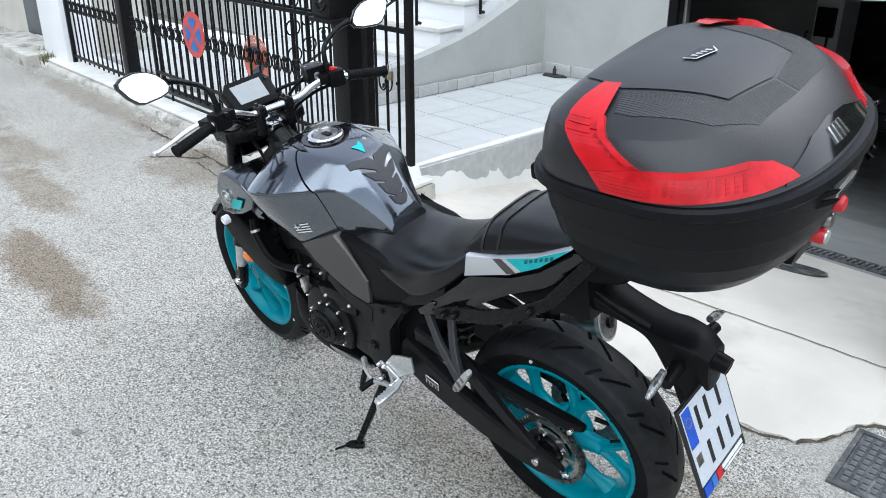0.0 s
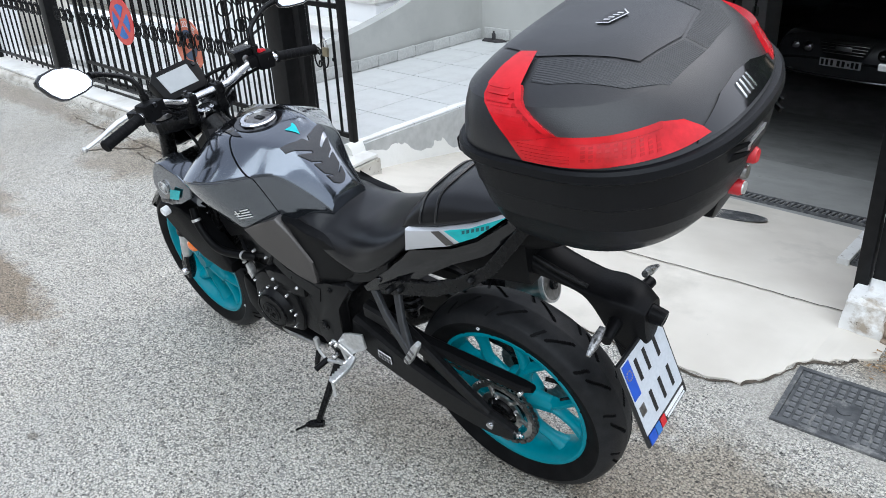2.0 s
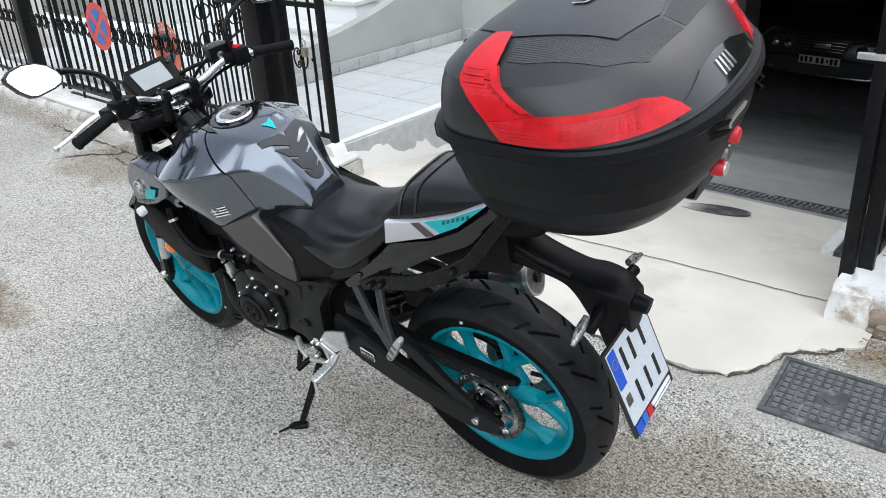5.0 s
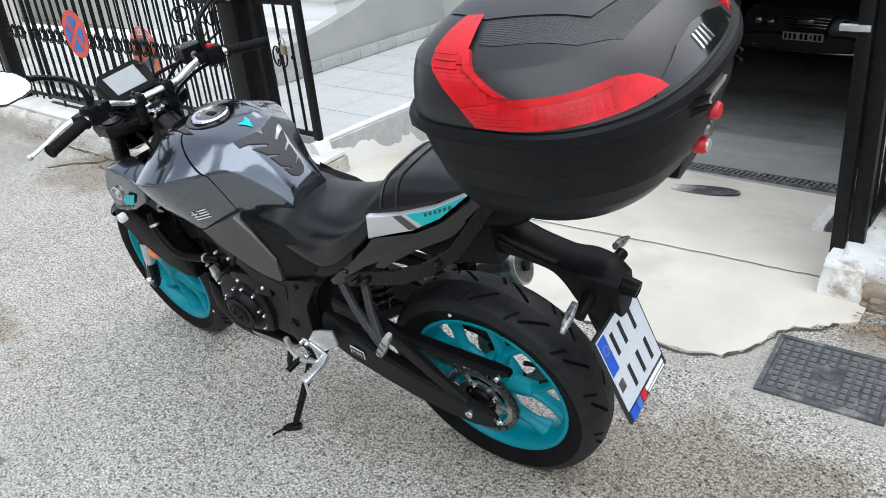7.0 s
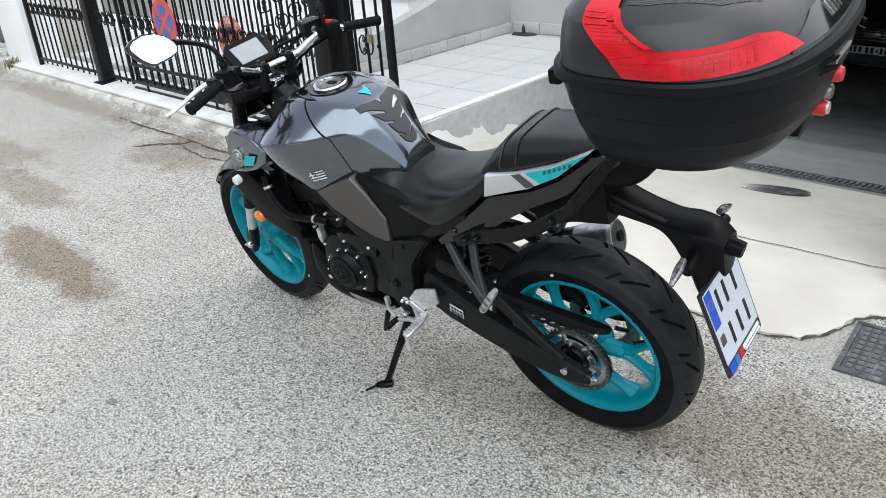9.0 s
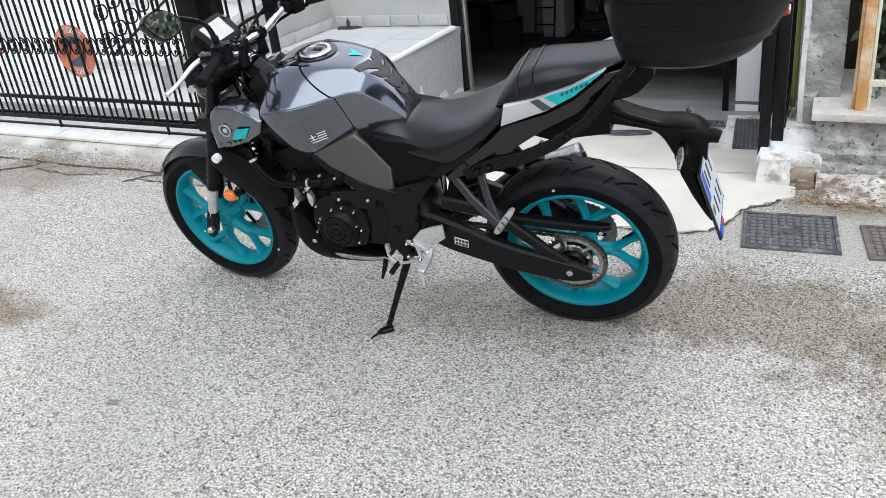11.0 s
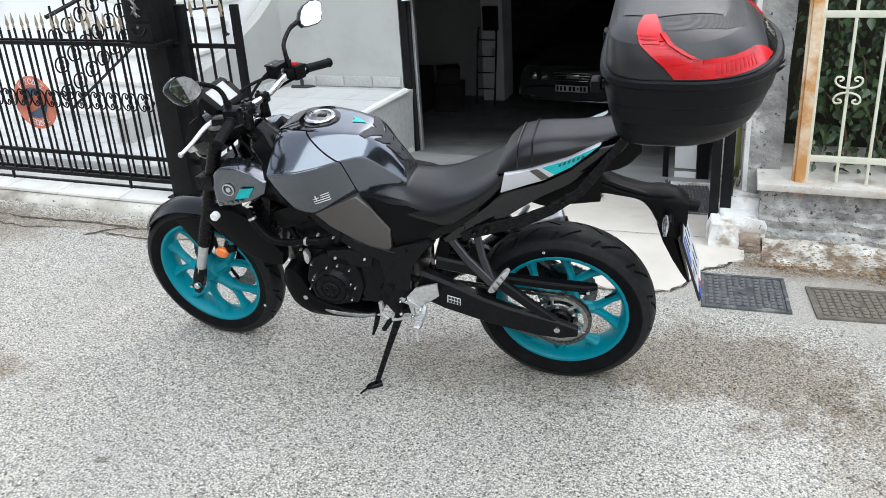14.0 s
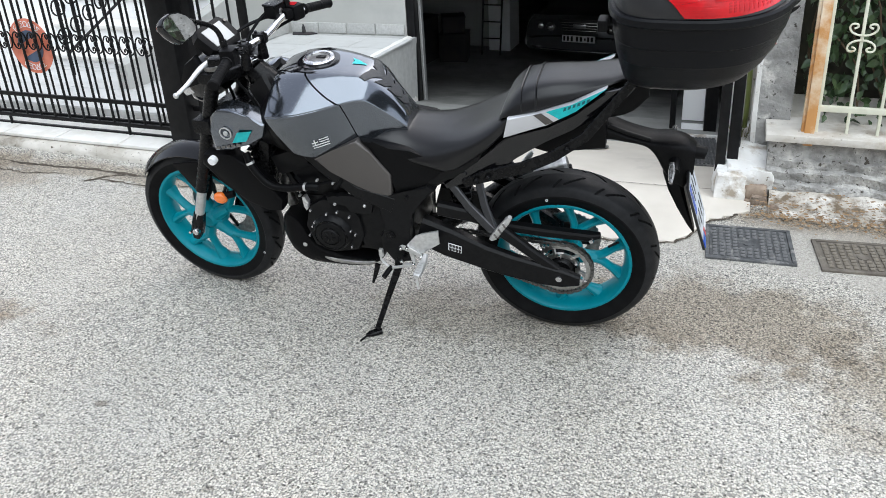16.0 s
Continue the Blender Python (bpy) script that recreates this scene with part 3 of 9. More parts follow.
for pts, w, sd in (([(0.6, -0.695), (0.1, -0.675), (-0.20, -0.680), (-0.305, -0.722), (-0.368, -0.80), (-0.413, -0.93), (-0.45, -0.98), (-0.49, -0.995), (-0.55, -1.07), (-0.61, -1.11)], 0.010, 1),
                   ([(3.76, -0.49), (3.66, -0.60), (3.52, -0.68), (3.49, -0.80), (3.45, -0.86)], 0.012, 2), ([(3.47, -0.84), (2.9, -0.845), (2.3, -0.84)], 0.008, 3), ([(2.72, -0.60), (2.62, -0.70), (2.50, -0.78)], 0.012, 4),
                   ([(2.15, -0.765), (2.45, -0.742), (2.8, -0.76), (3.2, -0.735), (3.6, -0.752), (4.1, -0.74), (4.7, -0.765)], 0.013, 7), ([(2.05, -0.70), (2.2, -0.655), (2.42, -0.64), (2.7, -0.66)], 0.008, 8), ([(2.9, -0.67), (3.15, -0.62), (3.5, -0.65)], 0.007, 9)):
    tagged(part("crack", crack(pts, w, sd), CRACK, smooth=False), "dirt-filled crack in the road's surface", "crack", kind="structure")
# joint across the driveway
bm = B()
pts = [(2.0, -1.155), (1.57, -1.145), (0.9, -1.22), (0.33, -1.30), (-0.08, -1.345), (-0.30, -1.36), (-0.47, -1.39)]
for (x0, y0), (x1, y1) in zip(pts, pts[1:]):
    for k in range(6):
        t0, t1 = k / 6, (k + 1) / 6
        a = Vector((x0 + (x1 - x0) * t0, y0 + (y1 - y0) * t0 + 0.004 * math.sin(k * 2.1), 0))
        b = Vector((x0 + (x1 - x0) * t1, y0 + (y1 - y0) * t1 + 0.004 * math.sin((k + 1) * 2.1), 0))
        q = [Vector((p.x, p.y + d, RAMP(p.y + d) + 0.0140)) for p, d in ((a, -0.0035), (b, -0.0035), (b, 0.0035), (a, 0.0035))]
        bm.faces.new([bm.verts.new(p) for p in q])
tagged(part("driveway_joint", bm, CRACK), "dirty joint across the concrete driveway", "joint", kind="structure")
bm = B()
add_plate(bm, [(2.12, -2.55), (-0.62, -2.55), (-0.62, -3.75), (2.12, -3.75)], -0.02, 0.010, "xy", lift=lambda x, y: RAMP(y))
tagged(part("lane_floor", bm, LANE), "concrete lane before the garage door, its shade painted grey", "floor", kind="structure")
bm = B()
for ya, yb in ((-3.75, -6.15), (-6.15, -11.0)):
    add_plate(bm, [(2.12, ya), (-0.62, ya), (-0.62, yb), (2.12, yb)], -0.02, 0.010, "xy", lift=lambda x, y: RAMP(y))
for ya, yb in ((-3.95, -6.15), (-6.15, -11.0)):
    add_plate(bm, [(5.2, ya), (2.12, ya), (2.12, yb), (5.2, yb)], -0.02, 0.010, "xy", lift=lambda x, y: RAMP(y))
tagged(part("garage_floor", bm, GARAGE_FLOOR), "stained concrete garage floor, darkened for the dim inside", "floor", kind="structure")


# ---- drains and covers ----
def grate(name, c, size, bars, along, turn, label, frame_mat=CAST, bar_mat=CAST, base=True):
    """A slotted drain: frame and separate bars, laid on the slope."""
    t = thing(name, label, "drain grate", pose(c[0], c[1], RAMP(c[1]) + 0.012, math.degrees(math.atan(0.195)), 0, turn))
    w, d = size
    bm = B()
    for x, y, sx, sy in ((0, d / 2, w, 0.014), (0, -d / 2, w, 0.014), (w / 2, 0, 0.014, d), (-w / 2, 0, 0.014, d)):
        add_box(bm, (x, y, 0.002), (sx, sy, 0.016), bevel=0.002)
    part("frame", bm, frame_mat, t)
    bm = B()
    add_box(bm, (0, 0, -0.018), (w, d, 0.004))
    part("channel", bm, INK, t)
    me = None
    for k in range(bars):
        u = (k + 0.5) / bars - 0.5
        if me is None:
            bm = B()
            add_box(bm, (0, 0, 0), ((w / bars) * 0.5, d * 0.98, 0.012) if along else (w * 0.98, (d / bars) * 0.5, 0.012), bevel=0.0015)
            me = mesh_of("bar", bm, bar_mat)
        o = new("bar", me)
        o.location = (u * w, 0, 0) if along else (0, u * d, 0)
        o.parent = t
    return t


grate("channel_drain", (0.60, -2.66, 0), (1.55, 0.13), 52, True, 2.0, "dark slotted channel drain across the garage threshold")
# oval grate: bars clipped to an ellipse
ov = thing("oval_grate", "oval dark iron grate set in the concrete driveway", "drain grate", pose(0.37, -2.22, RAMP(-2.22) + 0.011, math.degrees(math.atan(0.195)), 0, 14))
bm = B()
prof = [(0.175 * math.cos(a), 0.085 * math.sin(a)) for a in (2 * math.pi * k / 48 for k in range(48))]
add_loft(bm, [[Vector((x * k, y * k, z)) for x, y in prof] for k, z in ((1.0, 0.0), (1.0, 0.006), (0.93, 0.006), (0.93, 0.001))], caps=False)
part("frame", bm, CAST, ov)
bm = B()
add_plate(bm, [(x * 0.94, y * 0.94) for x, y in prof], -0.003, 0.001, "xy")
part("channel", bm, INK, ov)
for k in range(19):
    x = -0.153 + k * 0.017
    h = 0.079 * math.sqrt(max(0.0, 1 - (x / 0.163) ** 2))
    if h > 0.01:
        bm = B()
        add_box(bm, (x, 0, 0.003), (0.0075, 2 * h, 0.004), Matrix.Rotation(0.5, 4, "Z"))
        part("bar", bm, CAST, ov)
# mat in a white painted kerb frame
mat_t = thing("grate_pit", "black perforated grate in a white painted concrete surround", "drain grate", pose(-0.33, -2.42, RAMP(-2.42) + 0.012, math.degrees(math.atan(0.195)), 0, 4))
bm = B()
for x, y, sx, sy in ((0.115, -0.0, 0.05, 1.0), (0.0, -0.50, 0.28, 0.05), (-0.13, 0, 0.04, 1.0)):
    add_box(bm, (x, y, 0.012), (sx, sy, 0.03), bevel=0.005)
part("surround", bm, WHITE_WASH, mat_t)
bm = B()
add_box(bm, (-0.01, 0.0, 0.004), (0.20, 0.96, 0.010))
part("grate_plate", bm, CAST, mat_t)
me = None
for i in range(9):
    for j in range(28):
        if me is None:
            bm = B()
            add_box(bm, (0, 0, 0), (0.012, 0.022, 0.006), bevel=0.0015)
            me = mesh_of("grate_stud", bm, CAST)
        o = new("grate_stud", me)
        o.location, o.parent = (-0.095 + i * 0.0215, -0.46 + j * 0.034, 0.012), mat_t


def manhole(name, corners, mat, label, rows, cols, turn_mark):
    """Rectangular cast cover: frame, plate and raised blocks."""
    a, b, d = (Vector((*q, 0)) for q in corners)
    ux, uy = b - a, d - a
    m = Matrix(((*ux.normalized(), 0), (*uy.normalized(), 0), (0, 0, 1, 0), (0, 0, 0, 1)))
    base = Matrix.Translation(a) @ Matrix(((ux.normalized().x, uy.normalized().x, 0, 0), (ux.normalized().y, uy.normalized().y, 0, 0), (0, 0, 1, 0), (0, 0, 0, 1)))
    t = thing(name, label, "manhole cover", base, "manhole covers in the road")
    w, h = ux.length, uy.length
    bm = B()
    for x, y, sx, sy in ((w / 2, 0.008, w, 0.016), (w / 2, h - 0.008, w, 0.016), (0.008, h / 2, 0.016, h - 0.032), (w - 0.008, h / 2, 0.016, h - 0.032)):
        add_box(bm, (x, y, 0.002), (sx, sy, 0.014), bevel=0.002)
    part("frame", bm, mat, t)
    bm = B()
    add_box(bm, (w / 2, h / 2, 0.0), (w - 0.034, h - 0.034, 0.010), bevel=0.001)
    part("plate", bm, mat, t)
    me = None
    cw, ch = (w - 0.05) / cols, (h - 0.05) / rows
    for i in range(cols):
        for j in range(rows):
            if turn_mark and abs(i - cols / 2 + 0.5) < 1.1 and abs(j - rows / 2 + 0.5) < 1.1:
                continue
            if me is None:
                bm = B()
                add_box(bm, (0, 0, 0), (cw * 0.66, ch * 0.74, 0.007), bevel=0.0015)
                me = mesh_of("raised_block", bm, CAST_WORN if mat is CAST else SANDY)
            o = new("raised_block", me)
            o.location, o.parent = (0.025 + (i + 0.5) * cw, 0.025 + (j + 0.5) * ch, 0.0065), t
    bm = B()
    ring_plate_local = [(0.022 * math.cos(k * math.pi / 8), 0.022 * math.sin(k * math.pi / 8)) for k in range(16)]
    add_plate(bm, [(w / 2 + x, h / 2 + y) for x, y in ring_plate_local], 0.004, 0.0085, "xy")
    part("lifting_boss", bm, mat, t)
    return t


manhole("manhole_cover", ((-0.418, -0.925), (-0.757, -0.965), (-0.424, -0.622)), CAST, "grey cast-iron cover with raised blocks, set in the road", 9, 11, True)
manhole("manhole_cover", ((-0.839, -0.895), (-1.175, -0.940), (-0.859, -0.632)), CAST_BROWN, "dusty brown cast-iron cover with raised blocks, set in the road", 8, 10, True)


# ---- kerb, fence plinth, patio ----
def env(name, bm, mat, label, cat, kind="structure", lean=True, angle=38):
    return tagged(part(name, bm, mat, None, "", UP if lean else None, angle), label, cat, kind=kind)


rnd = random.Random(5)
bm = B()
xs = [1.95 + 0.12 * k for k in range(60)]
rings = []
for x in xs:
    j = rnd.uniform(-0.012, 0.012)
    k = rnd.uniform(-0.006, 0.006)
    rings.append([Vector((x, -0.862 + j, -0.02)), Vector((x, -0.868 + j, 0.040 + k)), Vector((x, -0.882 + j * 0.5, 0.064 + k)), Vector((x, -0.93, 0.070)), Vector((x, -1.30, 0.080)), Vector((x, -1.30, -0.02))])
add_loft(bm, rings)
env("kerb", bm, KERB_STONE, "low worn concrete kerb under the fence", "kerb", lean=False, angle=60)
# ragged fillet of road stones against the kerb's foot
bm = B()
rows_f = []
for k in range(150):
    x = 2.35 + 0.04 * k
    s = 0.5 + 0.5 * math.sin(x * 3.1) * math.sin(x * 1.3 + 1.0)
    h = 0.018 + 0.016 * s + rnd.uniform(-0.004, 0.004)
    w = 0.085 + 0.05 * s + rnd.uniform(-0.012, 0.012)
    rows_f.append([Vector((x, -0.885, h)), Vector((x, -0.862, h)), Vector((x, -0.862 + w * 0.4, h * 0.62 + rnd.uniform(-0.002, 0.002))), Vector((x, -0.862 + w, 0.001)), Vector((x, -0.862 + w + 0.01, -0.01))])
vs = [[bm.verts.new(p) for p in row] for row in rows_f]
for r0, r1 in zip(vs, vs[1:]):
    for i in range(4):
        bm.faces.new((r0[i], r1[i], r1[i + 1], r0[i + 1]))
env("kerb_fillet", bm, ASPHALT, "rough stony road edge banked against the kerb", "road edge", lean=False, angle=60)
# pale slabs on the plinth
t = thing("plinth_slabs", "pale marble slabs along the fence plinth", "paving", kind="structure")
x = 1.96
k = 0
while x < 8.2:
    w = (0.42, 0.36, 0.45, 0.40)[k % 4]
    bm = B()
    add_plate(bm, [(x + 0.003, -0.925), (x + w - 0.003, -0.925), (x + w - 0.003, -1.295), (x + 0.003, -1.295)], 0.075, 0.092, "xy", bevel=0.002, lift=lambda a, b: 0.012 * (-b - 0.925) / 0.37)
    part("slab", bm, SLAB, t)
    x += w
    k += 1
# patio base and its tiles
bm = B()
add_plate(bm, [(2.06, -1.30), (6.6, -1.30), (6.6, -3.85), (2.10, -3.85)], -0.9, -0.010, "xy", lift=lambda x, y: PATIO(y))
env("patio", bm, GROUT, "grouted bed of the tiled patio", "floor", lean=False)
pt = thing("patio_tiles", "pale marble tiles with thin joints on the patio", "floor", kind="structure")
me = {}
s = 0.40
for i in range(11):
    for j in range(6):
        x0, y0 = 2.075 + i * s, -1.302 - j * s
        y1 = max(y0 - s + 0.004, -3.84)
        if (i and j) and j < 5 and i < 10:
            key = "full"
        else:
            key = (i, j)
        bm = B()
        add_plate(bm, [(0.002, -0.002), (s - 0.002, -0.002), (s - 0.002, y1 - y0), (0.002, y1 - y0)], -0.012, 0.0, "xy")
        if key not in me:
            me[key] = mesh_of("tile", bm, TILE, False)
        else:
            bm.free()
        o = new("tile", me[key])
        o.parent = pt
        o.matrix_basis = pose(x0, y0, PATIO(y0), math.degrees(math.atan(0.035)), 0, 0)
# whitewashed retaining wall beside the driveway, rough on its face
bm = B()
rings = []
for k in range(105):
    y = -1.20 - k * 0.025
    j = [noise.noise(Vector((q * 3.1, y * 5.5, 0))) * 0.010 + noise.noise(Vector((q * 5.3, y * 17, 2))) * 0.006 for q in range(4)]
    x = 2.075 + 0.045 * (k / 104)
    e = 0.02 * max(0, 1 - k / 21)
    rings.append([Vector((x + 0.045 + j[2], y, PATIO(y) + 0.004)), Vector((x + 0.012 + j[1], y, PATIO(y) + 0.003 + j[0] * 0.3)), Vector((x - 0.006 + j[0], y, PATIO(y) - 0.014 + j[3])), Vector((x - 0.012 + j[1] - e, y, PATIO(y) * 0.5 + RAMP(y) * 0.5)), Vector((x - 0.02 + j[2] * 0.4 - e * 1.6, y, RAMP(y) + 0.05)), Vector((x - 0.03 + j[3] * 0.4 - e * 2, y, RAMP(y) - 0.1)), Vector((x + 0.045, y, RAMP(y) - 0.1))])
add_loft(bm, rings)
env("retaining_wall", bm, WALL_WASH, "flaking whitewashed retaining wall beside the driveway", "wall", lean=False, angle=50)

# ---- house: garage front, stair wall, garage inside ----
def wall(name, poly_xy, z0, z1, mat, label, cat="wall"):
    bm = B()
    add_plate(bm, poly_xy, z0, z1, "xy")
    return env(name, bm, mat, label, cat)


WZ = -1.9
wall("wall_house", [(2.18, -3.84), (3.50, -3.78), (3.50, -4.05), (2.18, -4.10)], WZ, 3.2, GREY_PLASTER, "pale grey plastered house wall above the patio")
wall("wall_lintel", [(-0.30, -3.62), (2.18, -3.86), (2.18, -4.10), (-0.30, -3.87)], 1.55, 3.2, GREY_PLASTER, "pale grey wall above the garage door")
wall("wall_pier", [(-0.62, -3.33), (-0.405, -3.33), (-0.405, -3.9), (-0.62, -3.9)], WZ, 3.2, WHITE_WASH, "stained white pier beside the garage door")
wall("wall_side", [(-0.75, -3.9), (-0.452, -3.9), (-0.45, -11.0), (-0.75, -11.0)], WZ, 3.2, DIM_WALL, "garage side wall, dim light painted in")
wall("wall_back", [(-0.75, -11.0), (5.4, -11.0), (5.4, -11.2), (-0.75, -11.2)], WZ - 0.4, 3.2, DIM_WALL, "garage back wall, dim light painted in")
wall("wall_far", [(5.2, -3.95), (5.4, -3.95), (5.4, -11.0), (5.2, -11.0)], WZ - 0.2, 3.2, DIM_WALL, "garage side wall, dim light painted in")
wall("wall_upper", [(3.5, -3.80), (5.4, -3.80), (5.4, -4.05), (3.5, -4.05)], WZ, 3.2, WHITE_WALL, "white plastered house wall behind the stairs")
wall("wall_partition", [(2.60, -7.70), (5.19, -7.70), (5.19, -7.85), (2.60, -7.85)], WZ, 1.545, GREY_PLASTER, "grey plastered partition inside the garage")
wall("wall_column", [(2.31, -7.50), (2.595, -7.50), (2.595, -7.95), (2.31, -7.95)], WZ, 1.545, WHITE_WALL, "plastered column inside the garage", "column")
bm = B()
add_box(bm, (2.46, -7.475, 0.10), (0.20, 0.05, 0.30), bevel=0.006)
tagged(part("fuse_box", bm, IRON, None, "", UP), "dark fuse box on the garage column", "fuse box")
bm = B()
add_box(bm, (2.43, -7.492, -0.33), (0.07, 0.016, 0.10), bevel=0.004)
tagged(part("light_switch", bm, GREY_PLASTER, None, "", UP), "grey light switch on the garage column", "light switch")
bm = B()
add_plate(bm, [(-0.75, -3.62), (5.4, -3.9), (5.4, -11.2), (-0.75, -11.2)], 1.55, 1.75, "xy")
env("ceiling", bm, DIM_WALL, "garage ceiling, dim light painted in", "ceiling")
# metal door frame of the garage
t = thing("door_frame", "dark metal garage door frame", "door frame", kind="structure")
bm = B()
add_box(bm, (2.135, -3.88, 0.28), (0.07, 0.10, 2.5), bevel=0.006)
part("jamb", bm, IRON, t, "", UP)
bm = B()
add_box(bm, (2.085, -3.94, 0.28), (0.025, 0.05, 2.5), bevel=0.004)
part("door_stop", bm, ALU, t, "", UP)
bm = B()
add_box(bm, (-0.345, -3.33, 0.28), (0.085, 0.05, 2.5), bevel=0.006)
part("jamb", bm, IRON, t, "", UP)
bm = B()
add_box(bm, (-0.085, -3.33, 0.28), (0.040, 0.05, 2.5), bevel=0.006)
part("jamb", bm, IRON, t, "", UP)
for z0, z1 in ((-0.70, -0.36), (-0.335, 0.60), (0.63, 1.50)):
    bm = B()
    add_box(bm, (-0.222, -3.345, (z0 + z1) / 2), (0.15, 0.02, z1 - z0), bevel=0.003)
    part("door_panel", bm, WHITE_WALL, t, "white panel of the folded door leaf", UP)
# raised roller door with its white bottom bar
rd = thing("roller_door", "raised dark roller door with a white bottom bar", "garage door", kind="structure")
bm = B()
add_plate(bm, [(2.10, 0.815), (-0.30, 0.955), (-0.30, 1.55), (2.10, 1.55)], -3.80, -3.77, "xz")
part("curtain", bm, IRON, rd, "", UP)
bm = B()
add_plate(bm, [(2.10, 0.790), (-0.30, 0.930), (-0.30, 0.965), (2.10, 0.825)], -3.80, -3.745, "xz", bevel=0.005)
part("bottom_bar", bm, WHITE_WALL, rd, "white metal bottom bar", UP)
bm = B()
add_plate(bm, [(3.22, -3.72), (3.06, -3.755), (2.98, -3.72), (3.05, -3.66), (3.19, -3.655)], 0.068, 0.080, "xy", bevel=0.003)
rag = tagged(part("rag", bm, CARDBOARD), "small dark rag by the wall's foot", "rag")
bm = B()
add_lathe(bm, [(0, 0), (0.016, 0), (0.016, 0.05), (0.008, 0.062), (0.008, 0.075), (0, 0.075)], 12, (3.10, -3.70, 0.078), "z")
tagged(part("bottle", bm, CARDBOARD), "small dark bottle standing on the rag", "bottle")
# skirting of stone pieces
sk = thing("skirting", "speckled stone skirting along the walls", "skirting", kind="structure")
for k in range(4):
    x0 = 2.20 + k * 0.27
    bm = B()
    add_box(bm, (x0 + 0.134, -3.835 + 0.012 * k, PATIO(-3.8) + 0.045), (0.262, 0.018, 0.085), bevel=0.002)
    part("skirting_piece", bm, SKIRT, sk)
for k in range(9):
    y0 = -1.95 - k * 0.20
    bm = B()
    add_box(bm, (3.285, y0 - 0.1, PATIO(y0) + 0.040), (0.018, 0.196, 0.080), bevel=0.002)
    part("skirting_piece", bm, SKIRT, sk)
# stair wall with a sweeping top
bm = B()
top = [(-1.72, 0.30), (-2.10, 0.355), (-2.50, 0.41), (-2.90, 0.49), (-3.20, 0.59), (-3.50, 0.705), (-3.85, 0.90)]
fine = [(q.x, q.y) for q in curve_through([(a, b, 0) for a, b in top], 4)]
add_plate(bm, [(-3.85, -0.3), (-1.72, -0.3)] + fine, 3.30, 3.40, "yz", bevel=0.012)
env("stair_wall", bm, GREY_PLASTER, "pale grey stair wall with a sweeping curved top", "wall", angle=50)
st = thing("staircase", "white painted outside stairs with pale treads", "stairs", kind="structure")
for k in range(1, 7):
    y, top = -1.95 - k * 0.26, 0.03 + k * 0.17
    bm = B()
    add_plate(bm, [(3.46, y), (4.62, y), (4.62, y - 0.26), (3.46, y - 0.26)], -0.2, top - 0.03, "xy", bevel=0.003)
    part("step", bm, WHITE_WALL, st, "", UP)
    bm = B()
    add_plate(bm, [(3.44, y + 0.025), (4.64, y + 0.025), (4.64, y - 0.235), (3.44, y - 0.235)], top - 0.03, top, "xy", bevel=0.005)
    part("tread", bm, SLAB, st, "", UP)
bm = B()
add_plate(bm, [(4.6, -0.1), (9.5, -0.1), (9.5, 0.34), (6.2, 0.36), (4.6, 0.42)], -1.95, -1.80, "xz", bevel=0.004)
env("garden_wall", bm, WHITE_WALL, "low white wall behind the fence", "wall")
# neighbouring facade with windows, far behind the fence
FX = thing("house_front", "beige and white house front with shuttered windows", "house")
bm = B()
add_box(bm, (8.2, -3.3, 2.0), (6.0, 0.3, 5.0))
part("wall", bm, WHITE_WALL, FX, "", UP)
for wx, w in ((7.42, 1.25), (9.15, 1.55)):
    bm = B()
    add_box(bm, (wx, -3.13, 1.55), (w, 0.05, 1.40), bevel=0.005)
    wnd = part("window", bm, WHITE_WALL, FX, "white window frame with beige shutters", UP)
    bm = B()
    add_box(bm, (wx, -3.07, 0.82), (w + 0.10, 0.14, 0.06), bevel=0.01)
    part("sill", bm, CREAM, wnd, "cream stone sill", UP)
    for i in range(3):
        for j in range(3):
            bm = B()
            pw = (w - 0.10) / 3
            add_box(bm, (wx - w / 2 + 0.05 + (i + 0.5) * pw, -3.10, 1.09 + 0.44 * j), (pw - 0.05, 0.03, 0.38), bevel=0.004)
            part("pane", bm, BEIGE, wnd, "", UP)
bm = B()
add_box(bm, (6.05, -3.10, 1.22), (0.62, 0.14, 0.52), bevel=0.05)
tagged(part("meter_box", bm, WHITE_WALL, None, "", UP), "white rounded meter box on the house wall", "meter box")
bm = B()
add_tube(bm, [(5.80, -3.02, 1.50), (5.55, -3.02, 1.08), (5.25, -3.02, 1.02), (5.05, -3.06, 1.30), (5.02, -3.1, 1.8)], 0.012, 8, 6)
tagged(part("cable", bm, GROUT, None, "", UP), "loose grey cable on the house wall", "cable")

# ---- iron fence ----
FY = -1.06


def bar_at(t, x, z0, z1, finial=True, y=FY, r=0.0076):
    bm = B()
    add_tube(bm, [(0, 0, z0), (0, 0, z1)], r, 6, 1)
    o = part("bar", bm, IRON, t, "", UP @ Matrix.Translation((x, y, 0)))
    if finial:
        bm = B()
        rings = []
        for z, w in ((0, 0.006), (0.008, 0.010), (0.014, 0.006), (0.030, 0.013), (0.048, 0.010), (0.085, 0.001)):
            rings.append([Vector((w * a, w * 0.55 * b, z1 + z)) for a, b in ((1, 0), (0, 1), (-1, 0), (0, -1))])
        add_loft(bm, rings)
        part("spearhead", bm, GOLD, o, "gilt spearhead", UP @ Matrix.Translation((x, y, 0)))


